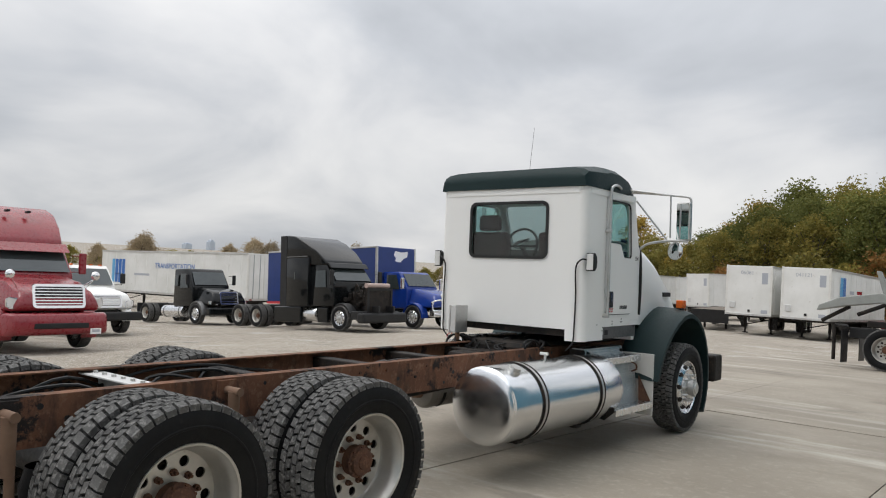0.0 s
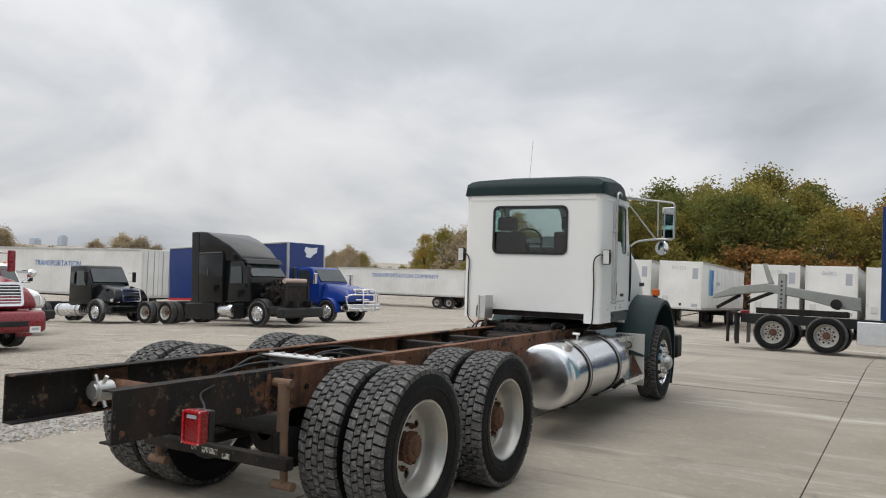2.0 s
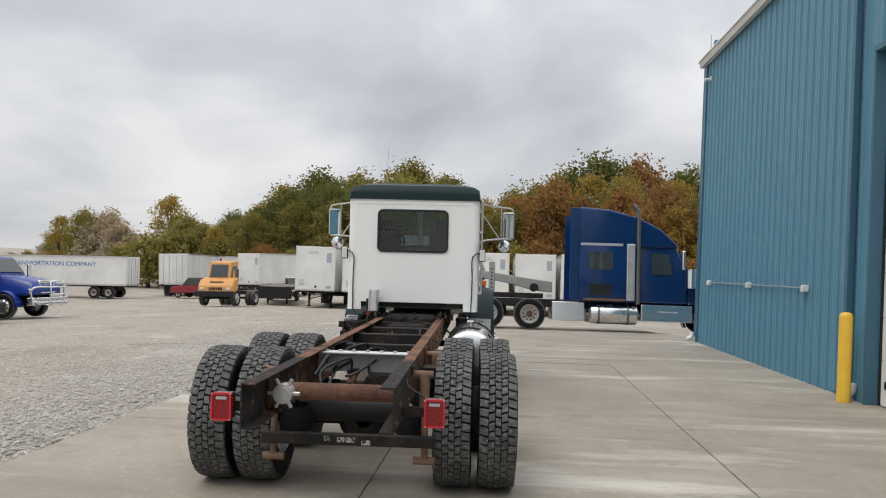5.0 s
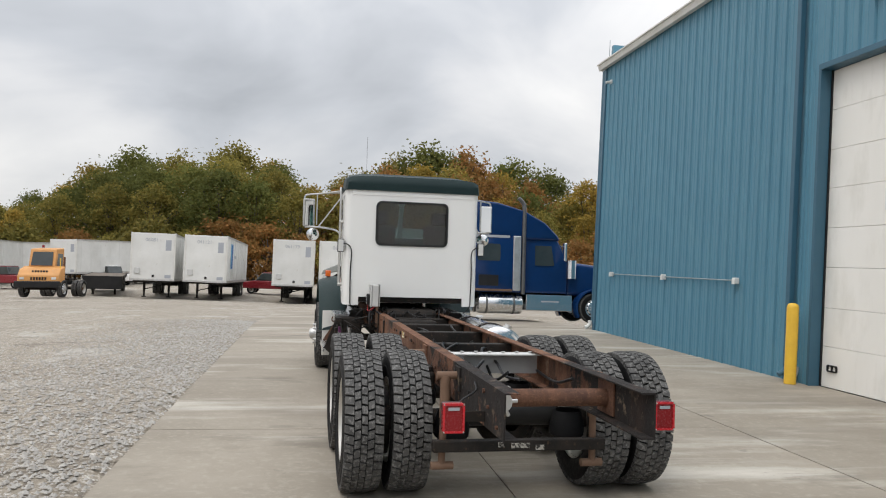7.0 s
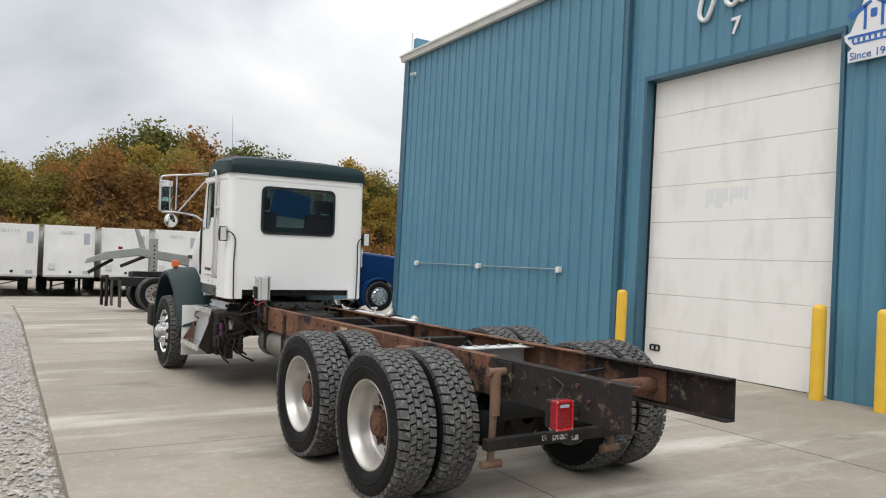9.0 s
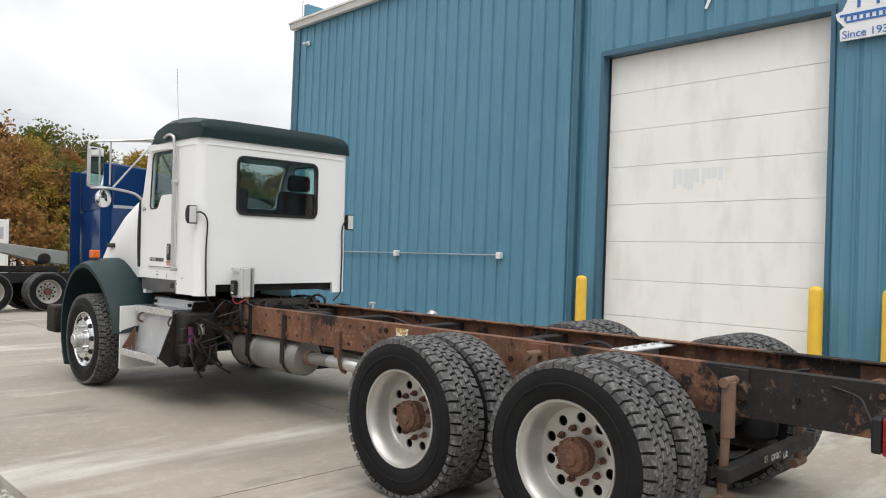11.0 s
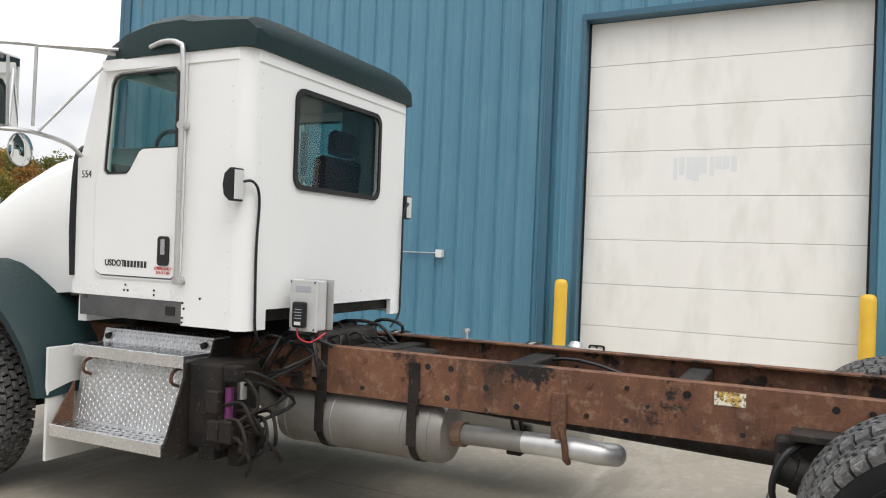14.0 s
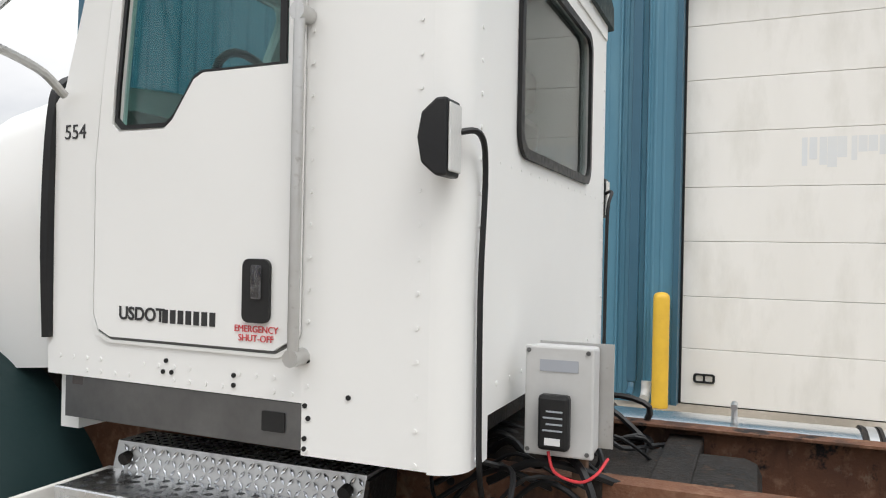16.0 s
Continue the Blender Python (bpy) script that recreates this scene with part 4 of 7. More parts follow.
for y in (-1.15, 0.11):
    for s in (-1, 1):
        sh = bmesh.new()
        rod(sh, (s * 0.53, y + 0.02, 0.30), (s * 0.52, y, 0.86), 0.024, 16)
        rod(sh, (s * 0.52, y, 0.62), (s * 0.522, y - 0.005, 0.90), 0.035, 16)
        rod(sh, (s * 0.44, y, 0.90), (s * 0.58, y, 0.90), 0.026, 10)
        rod(sh, (s * 0.45, y + 0.02, 0.30), (s * 0.60, y + 0.02, 0.30), 0.028, 10)
        part("shock_absorber", sh, M["shock"], truck, "rust-brown shock absorber", smooth=True)
        part("shock_bracket", boxed(s * 0.432, s * 0.446, y - 0.07, y + 0.07, 0.80, 0.96, bevel=0.003) if s > 0 else boxed(-0.446, -0.432, y - 0.07, y + 0.07, 0.80, 0.96, bevel=0.003), M["rail"], truck)
part("rear_channel", boxed(-0.60, 0.60, -1.20, -1.13, 0.40, 0.475, bevel=0.008), M["grime"], truck, "greasy black lower cross channel with pale scuffs")
rt = bmesh.new()
rod(rt, (-0.42, -1.62, 0.835), (0.42, -1.62, 0.835), 0.055, 18)
part("cross_tube", rt, M["rust"], truck, "rusty round cross tube near the rail ends", smooth=True)
for s in (-1, 1):
    part("tube_flange", boxed(min(s * 0.405, s * 0.419), max(s * 0.405, s * 0.419), -1.74, -1.50, 0.735, 0.945, bevel=0.004), M["rust"], truck)
for x0, x1, z0 in ((-0.07, 0.06, 0.445), (0.10, 0.16, 0.43), (-0.16, -0.12, 0.452)):
    part("paint_scuff", boxed(x0, x1, -1.2025, -1.2, z0 - 0.022, z0 + 0.012), mat("pale_scuff", (0.42, 0.40, 0.36), (0.03, 0.028, 0.026), 0.8, big=40, fine=90, lo=0.46, hi=0.54), truck)
at_ = bmesh.new()
rod(at_, (-0.34, -0.80, 0.60), (0.34, -0.80, 0.60), 0.11, 22)
part("air_tank", at_, M["black"], truck, smooth=True)
ch = bmesh.new()
rod(ch, (-0.31, -1.80, 0.84), (-0.31, -1.70, 0.84), 0.06, 16)
rod(ch, (-0.31, -1.82, 0.84), (-0.31, -1.80, 0.84), 0.045, 16)
for k in range(6):
    c_, d_ = math.cos(k * 1.047), math.sin(k * 1.047)
    rod(ch, (-0.31 + 0.06 * c_, -1.76, 0.84 + 0.06 * d_), (-0.31 + 0.1 * c_, -1.76, 0.84 + 0.1 * d_), 0.012, 6)
part("air_valve", ch, M["alu_dull"], truck, smooth=True)
for s in (-1, 1):
    LX = s * 0.635
    tl = part("tail_lamp", boxed(LX - 0.062, LX + 0.062, -1.955, -1.90, 0.70, 0.865, bevel=0.012), M["red_lens"], truck, "square red tail lamp with a raised rim")
    part("lamp_body", boxed(LX - 0.058, LX + 0.058, -1.898, -1.855, 0.705, 0.86, bevel=0.01), M["black"], tl)
    part("lens_rim", plate(rrect(LX - 0.062, 0.70, LX + 0.062, 0.865, 0.012), [rrect(LX - 0.050, 0.712, LX + 0.050, 0.853, 0.008)], 0.006, on_y(-1.956, -1)), M["red_rim"], tl, "brighter red lens rim")
    part("lens_window", boxed(LX - 0.032, LX + 0.032, -1.959, -1.954, 0.825, 0.842), M["decal_grey"], tl)
    for xx in (-0.056, 0.056):
        for zz in (0.706, 0.859):
            part("lens_screw", rod(bmesh.new(), (LX + xx, -1.961, zz), (LX + xx, -1.965, zz), 0.005, 6), M["alu_dull"], tl)
    part("lamp_bracket", boxed(min(s * 0.432, s * 0.59), max(s * 0.432, s * 0.59), -1.853, -1.841, 0.74, 0.80), M["grime"], truck)
    part("lamp_wire", tube(bmesh.new(), curve_pts([(LX, -1.856, 0.80), (s * 0.55, -1.80, 0.86), (s * 0.46, -1.74, 0.90), (s * 0.437, -1.62, 0.93)], 5), 0.006, 6), M["black"], truck)

# drive shaft, hoses
ds = bmesh.new()
rod(ds, (0.03, 0.85, 0.58), (0.0, 4.2, 0.72), 0.055, 16)
part("drive_shaft", ds, M["grime"], truck, smooth=True)
random.seed(4)
HOSE_LABEL = "slack black air hose between the rails"
for k in range(18):
    x = random.uniform(-0.36, 0.36)
    y0 = random.uniform(-1.6, 3.0)
    ln = random.uniform(0.5, 1.4)
    bend = [(x, y0, random.uniform(0.72, 0.9)), (x + random.uniform(-0.08, 0.08), y0 + ln * 0.3, random.uniform(0.80, 0.95)), (x + random.uniform(-0.1, 0.1), y0 + ln * 0.7, random.uniform(0.78, 0.95)), (x + random.uniform(-0.1, 0.1), y0 + ln, random.uniform(0.72, 0.88))]
    part("hose", tube(bmesh.new(), curve_pts(bend, 4), 0.011, 6), M["black"], truck, HOSE_LABEL, smooth=True)
for k in range(44):
    x, y = random.uniform(-0.62, 0.45), random.uniform(3.62, 4.0)
    bend = [(x, y + 0.15, random.uniform(0.80, 0.95)), (x + random.uniform(-0.08, 0.08), y, random.uniform(0.92, 1.04)), (x + random.uniform(-0.16, 0.16), y - random.uniform(0.08, 0.2), random.uniform(0.88, 1.02)), (x + random.uniform(-0.22, 0.22), y - random.uniform(0.1, 0.24), random.uniform(0.78, 0.92)), (x + random.uniform(-0.2, 0.2), y + 0.1, random.uniform(0.70, 0.82))]
    part("hose", tube(bmesh.new(), curve_pts(bend, 5), random.choice((0.006, 0.008, 0.012)), 6), M["black"], truck, "tangled black hose behind the cab", smooth=True)
gb = bmesh.new()
box(gb, -0.34, 0.34, 3.6, 4.9, 0.62, 1.02, bevel=0.06)
box(gb, -0.25, 0.25, 3.1, 3.7, 0.68, 0.92, bevel=0.05)
part("gearbox", gb, M["grime"], truck)

for s in (-1, 1):
    for y in (-0.17, 1.06):
        part("brake_bracket", boxed(min(s * 0.44, s * 0.60), max(s * 0.44, s * 0.60), y - 0.10, y + 0.10, 0.80, 0.83, bevel=0.004), M["grime"], truck, "greasy black spring bracket")
        part("hanger_block", boxed(min(s * 0.432, s * 0.53), max(s * 0.432, s * 0.53), y - 0.16, y + 0.16, 0.66, 0.797, bevel=0.02), M["grime"], truck, "crusted black suspension hanger")
        bk = bmesh.new()
        rod(bk, (s * 0.56, y - 0.05, 0.62), (s * 0.56, y + 0.08, 0.66), 0.075, 18)
        rod(bk, (s * 0.56, y + 0.08, 0.66), (s * 0.56, y + 0.16, 0.68), 0.06, 18)
        part("brake_chamber", bk, M["grime"], truck, smooth=True)
        hz = bmesh.new()
        tube(hz, curve_pts([(s * 0.50, y + 0.02, 0.80), (s * 0.62, y + 0.12, 0.74), (s * 0.64, y + 0.16, 0.60), (s * 0.60, y + 0.10, 0.46), (s * 0.56, y, 0.44)], 5), 0.014, 8)
        part("brake_hose", hz, M["black"], truck, smooth=True)
stk = boxed(-0.4335, -0.4315, 1.34, 1.47, 0.885, 0.945)
part("torn_label", stk, mat("torn_yellow_label", (0.75, 0.72, 0.60), (0.55, 0.36, 0.08), 0.7, big=28, fine=60, lo=0.48, hi=0.54, c3=(0.12, 0.07, 0.04), f_lo=0.5, f_hi=0.6), truck, "torn pale label on the rail")

# ---- cab ----
CW, CR, CB, CT = 0.872, 3.735, 1.068, 2.545


def inset(y):
    """The cab narrows towards its front."""
    return 0.05 * max(0.0, y - 4.15)


def cab_x(x, sign=1):
    side = 1 if x > 0 else -1
    return lambda u, v, w: Vector((x + sign * w - side * inset(u), u, v))


def side_outline():
    return [(3.815, CB), (4.15, CB), (4.15, 1.195), (5.05, 1.195), (5.07, 1.5), (5.06, 1.96), (5.0, 2.03), (4.86, CT - 0.03), (4.83, CT), (3.815, CT)]


def door_glass():
    return [(4.21, 2.03), (4.475, 2.03), (4.505, 2.015), (4.575, 1.915), (4.605, 1.893), (4.765, 1.893), (4.79, 1.915), (4.785, 2.0), (4.745, 2.40), (4.72, 2.445), (4.67, 2.46), (4.24, 2.46), (4.21, 2.43)]


for s in (-1, 1):
    x = s * CW
    to = cab_x(x, -s)
    part("side_panel", plate(side_outline(), [door_glass()], 0.035, to), M["white"], truck)
    part("door_window", plate(door_glass(), [], 0.006, cab_x(x - s * 0.02, -s)), M["glass_green"], truck, "green tinted side window").visible_shadow = False
    gl = door_glass()
    c = (sum(p[0] for p in gl) / len(gl), sum(p[1] for p in gl) / len(gl))
    inner = [(c[0] + (u - c[0]) * 0.945, c[1] + (v - c[1]) * 0.955) for u, v in gl]
    part("window_seal", plate(gl, [inner], 0.008, cab_x(x + s * 0.002, s)), M["black"], truck)
    dl = [(4.155, 1.365), (4.17, 1.325), (4.22, 1.30), (4.80, 1.30), (4.85, 1.32), (4.872, 1.37), (4.875, 1.8), (4.85, 2.05), (4.79, 2.49), (4.74, 2.52), (4.19, 2.52), (4.155, 2.48)]
    dl_in = [(4.52 + (u - 4.52) * 0.972, 1.9 + (v - 1.9) * 0.985) for u, v in dl]
    d_ = part("door_lip", plate(dl, [dl_in], 0.006, cab_x(x + s * 0.001, s)), M["white"], truck)
    # door leaf stands slightly proud and carries the glass opening
    leaf = [(4.173, 1.375), (4.188, 1.342), (4.23, 1.318), (4.79, 1.318), (4.835, 1.338), (4.853, 1.38), (4.856, 1.8), (4.833, 2.05), (4.775, 2.475), (4.73, 2.502), (4.205, 2.502), (4.173, 2.465)]
    # thin dark ring paints the shadow line between lip and leaf
    part("door_gap", plate(dl, [[(4.51 + (u - 4.51) * 0.99, 1.9 + (v - 1.9) * 0.994) for u, v in leaf]], 0.0015, cab_x(x + s * 0.0005, s)), M["steel_strip"], truck, "dark ring painted as the shaded seam round the cab door")
    gl2 = [(c[0] + (u - c[0]) * 1.03, c[1] + (v - c[1]) * 1.025) for u, v in gl]
    dr_ = part("door", plate(leaf, [gl2], 0.012, cab_x(x + s * 0.001, s)), M["white"], truck, "white cab door with cut-down window line")
    part("handle_recess", plate(rrect(4.238, 1.385, 4.322, 1.545, 0.02), [], 0.010, cab_x(x + s * 0.014, s)), M["black"], dr_, "black door handle recess")
    part("handle_flap", plate(rrect(4.258, 1.445, 4.291, 1.53, 0.006), [], 0.006, cab_x(x + s * 0.0245, s)), M["chrome"], dr_)
    part("sill_strip", plate([(4.153, 1.078), (4.98, 1.075), (4.98, 1.192), (4.153, 1.192)], [], 0.03, cab_x(x - s * 0.004, -s)), M["steel_strip"], truck, "bare grey steel sill strip")
    part("sill_hatch", plate(rrect(4.20, 1.115, 4.27, 1.165, 0.004), [], 0.004, cab_x(x - s * 0.0035, s)), M["black"], truck)
    # rounded rear corner with its lower leg
    ang = [radians(a) for a in range(0, 91, 10)]
    prof = [(s * (CW - 0.08 + 0.08 * math.cos(a)), 3.815 - 0.08 * math.sin(a)) for a in ang] + [(s * (CW - 0.19), CR), (s * (CW - 0.19), CR + 0.03)] + [(s * (CW - 0.08), CR + 0.03), (s * (CW - 0.03), 3.80), (s * (CW - 0.03), 3.815)]
    part("corner_panel", loft([[(px, py, zz) for px, py in prof] for zz in (CB - 0.005, 1.5, 2.0, CT)]), M["white"], truck, smooth=True)
    rv = bmesh.new()
    for zz in span(1.08, 2.5, 0.078):
        for yy in (3.845, 4.135):
            rod(rv, (x, yy, zz), (x + s * 0.003, yy, zz), 0.0055, 6)
        rod(rv, (s * (CW - 0.105), CR, zz), (s * (CW - 0.105), CR - 0.003, zz), 0.0055, 6)
    for yy in span(4.18, 5.0, 0.055):
        for zz in (1.215, 1.25):
            if (int(yy * 100) + int(zz * 100)) % 3:
                rod(rv, (x - s * inset(yy), yy, zz), (x + s * (0.003 - inset(yy)), yy, zz), 0.006, 6)
    part("rivets", rv, M["white"], truck, kind="stuff")
    # black discs on the panel give the shade of small drilled holes
    for yy, zz in ((4.14, 1.085), (4.14, 1.11), (4.14, 1.19), (4.13, 1.16), (4.36, 1.22), (4.36, 1.245), (4.57, 1.235), (4.59, 1.265), (4.60, 1.235), (4.135, 1.30), (4.02, 1.22)):
        part("drilled_hole", rod(bmesh.new(), (x - s * inset(yy), yy, zz), (x + s * (0.004 - inset(yy)), yy, zz), 0.0065, 8), M["black"], truck)
    # grab rail
    gr = bmesh.new()
    tube(gr, curve_pts([(s * 0.885, 4.42, 2.585), (s * 0.905, 4.30, 2.60), (s * 0.915, 4.19, 2.58), (s * 0.915, 4.152, 2.5), (s * 0.915, 4.15, 2.0), (s * 0.915, 4.15, 1.6), (s * 0.915, 4.15, 1.31)], 5), 0.0145, 10)
    for zz in (1.30, 2.13):
        rod(gr, (s * 0.873, 4.15, zz + 0.01), (s * 0.928, 4.15, zz + 0.01), 0.022, 10)
    part("grab_rail", gr, M["alu_dull"], truck, "polished vertical grab rail", smooth=True)
# rear wall with window
RW = rrect(-0.475, 1.845, 0.455, 2.40, 0.07, 6)
part("rear_panel", plate([(-CW + 0.19, 1.17), (CW - 0.19, 1.17), (CW - 0.19, CT), (-CW + 0.19, CT)], [RW], 0.03, on_y(CR)), M["white"], truck)
part("rear_window", plate(RW, [], 0.006, on_y(CR + 0.01)), M["glass"], truck, "wide rear cab window with rounded corners").visible_shadow = False
part("rear_window_seal", plate(rrect(-0.485, 1.835, 0.465, 2.41, 0.075, 6), [rrect(-0.457, 1.863, 0.437, 2.382, 0.06, 6)], 0.012, on_y(CR - 0.002, -1)), M["black"], truck)
rv = bmesh.new()
for k in range(12):
    rod(rv, (-0.62 + 0.113 * k, CR, 1.24), (-0.62 + 0.113 * k, CR - 0.003, 1.24), 0.006, 6)
for k in range(14):
    rod(rv, (-0.62 + 0.095 * k, CR, 1.80), (-0.62 + 0.095 * k, CR - 0.002, 1.80), 0.004, 6)
part("rivets", rv, M["white"], truck, kind="stuff")
part("upper_lip", loft([[(sx_, y_, zz) for sx_, y_ in ((-CW - 0.004, 4.8), (-CW - 0.004, 3.81), (-CW + 0.08, CR - 0.006), (CW - 0.08, CR - 0.006), (CW + 0.004, 3.81), (CW + 0.004, 4.8), (CW - 0.02, 4.8), (CW - 0.02, 3.82), (CW - 0.09, CR + 0.015), (-CW + 0.09, CR + 0.015), (-CW + 0.02, 3.82), (-CW + 0.02, 4.8))] for zz in (2.478, CT - 0.004)]), M["white"], truck)


def roof_ring(y, half, z0, z1, soft):
    pts = []
    n = 9
    for k in range(n + 1):
        t = math.pi * k / n
        c, s_ = math.cos(t), math.sin(t)
        pts.append((half * math.copysign(abs(c) ** soft, c), y, z0 + (z1 - z0) * s_ ** soft))
    return [(half, y, z0 - 0.01)] + pts + [(-half, y, z0 - 0.01)]


part("roof", loft([roof_ring(3.712, 0.80, 2.55, 2.620, 0.3), roof_ring(3.715, 0.865, 2.55, 2.665, 0.3), roof_ring(3.77, 0.885, 2.55, 2.735, 0.32), roof_ring(3.95, 0.887, 2.55, 2.760, 0.34), roof_ring(4.15, 0.887, 2.55, 2.780, 0.36), roof_ring(4.22, 0.887, 2.55, 2.810, 0.38),
                   roof_ring(4.45, 0.885, 2.55, 2.810, 0.40), roof_ring(4.65, 0.875, 2.545, 2.765, 0.44), roof_ring(4.80, 0.85, 2.535, 2.695, 0.5), roof_ring(4.90, 0.80, 2.52, 2.625, 0.6)]), M["green"], truck, "dark green moulded cab roof", smooth=True)
for xx in (-0.55, -0.2, 0.0, 0.2, 0.55):
    mk = boxed(xx - 0.05, xx + 0.05, 4.66, 4.76, 2.70 + 0.03 * (1 - abs(xx)), 2.75 + 0.03 * (1 - abs(xx)), bevel=0.015)
    part("roof_marker_lamp", mk, M["amber"], truck)
an = bmesh.new()
tube(an, [(-0.52, 4.85, 2.6), (-0.515, 4.90, 3.0), (-0.51, 4.95, 3.42)], 0.0022, 6)
part("whip_antenna", an, M["steel_strip"], truck)
# front wall, windscreen, floor, lining
ws = lambda u, v, w: Vector((u, 5.02 - (v - 1.98) * 0.42 - w, v))
part("windscreen_frame", plate([(-CW + 0.062, 1.90), (CW - 0.062, 1.90), (CW - 0.062, 2.53), (-CW + 0.062, 2.53)], [rrect(-0.77, 1.98, -0.03, 2.47, 0.06), rrect(0.03, 1.98, 0.77, 2.47, 0.06)], 0.04, ws), M["white"], truck)
for s in (-1, 1):
    part("windscreen", plate(rrect(min(s * 0.03, s * 0.77), 1.98, max(s * 0.03, s * 0.77), 2.47, 0.06), [], 0.006, lambda u, v, w: ws(u, v, w + 0.015)), M["glass"], truck).visible_shadow = False
part("firewall", boxed(-CW + 0.085, CW - 0.085, 4.97, 5.04, 1.03, 1.93), M["white"], truck)
part("cab_floor", boxed(-CW + 0.085, CW - 0.085, 3.78, 4.96, 1.10, 1.16), M["grime"], truck)
part("headliner", boxed(-CW + 0.04, CW - 0.04, 3.79, 4.78, 2.52, 2.54), M["headliner"], truck)
for s in (-1, 1):
    part("inner_lining", boxed(min(s * 0.80, s * 0.83), max(s * 0.80, s * 0.83), 3.79, 4.95, 1.17, 1.84), M["interior"], truck)
    part("inner_lining", boxed(min(s * 0.80, s * 0.83), max(s * 0.80, s * 0.83), 3.79, 4.26, 1.845, 2.515), M["headliner"], truck)
part("inner_lining", boxed(-0.79, 0.79, 3.775, 3.795, 1.17, 1.83), M["interior"], truck)
part("dashboard", prism([(4.72, 1.55), (4.96, 1.55), (4.96, 1.95), (4.80, 1.97), (4.70, 1.86)], 0.79, 0.03), M["interior"], truck)
for sxx in (-0.42, 0.42):
    st = bmesh.new()
    prism([(4.10, 1.45), (4.55, 1.48), (4.56, 1.58), (4.14, 1.57)], 0.24, 0.04, bm=st)
    prism([(4.02, 1.50), (4.14, 1.50), (4.08, 2.12), (3.97, 2.12)], 0.23, 0.04, bm=st)
    prism([(3.96, 2.13), (4.06, 2.13), (4.04, 2.30), (3.96, 2.30)], 0.13, 0.035, bm=st)
    box(st, -0.18, 0.18, 4.15, 4.5, 1.16, 1.45, bevel=0.02)
    part("driver_seat" if sxx < 0 else "passenger_seat", st, M["seat"], truck, "dark red high-backed seat", m=pose(sxx, 0, 0))
sw = bmesh.new()
tube(sw, [(-0.42 + 0.21 * math.cos(a), 4.62 + 0.06 * math.sin(a), 2.0 + 0.2 * math.sin(a)) for a in [k * math.tau / 24 for k in range(25)]], 0.014, 8)
tube(sw, [(-0.62, 4.62, 2.0), (-0.22, 4.62, 2.0)], 0.012, 6)
tube(sw, [(-0.42, 4.63, 2.0), (-0.42, 4.85, 1.8)], 0.025, 8)
part("steering_wheel", sw, M["black"], truck, smooth=True)

# hood and fenders
HOOD = ((5.055, 0.0, 0.975), (5.35, -0.055, 0.945), (5.75, -0.20, 0.90), (6.2, -0.42, 0.83), (6.5, -0.58, 0.76), (6.6, -0.68, 0.70))
hood = loft([[(sg * u * k, y, max(0.8, z + dz * (1 if z > 1.5 else 0.5))) for sg, u, z in [(1, 0.78, 1.20), (1, 0.84, 1.62), (1, 0.835, 1.93), (1, 0.77, 2.03), (1, 0.60, 2.09), (1, 0.30, 2.12), (-1, 0.30, 2.12), (-1, 0.60, 2.09), (-1, 0.77, 2.03), (-1, 0.835, 1.93), (-1, 0.84, 1.62), (-1, 0.78, 1.20)]] for y, dz, k in HOOD])
part("hood", hood, M["white"], truck, "white sloping hood", smooth=True)
part("grille", boxed(-0.42, 0.42, 6.605, 6.65, 0.75, 1.42, bevel=0.02), M["chrome"], truck)
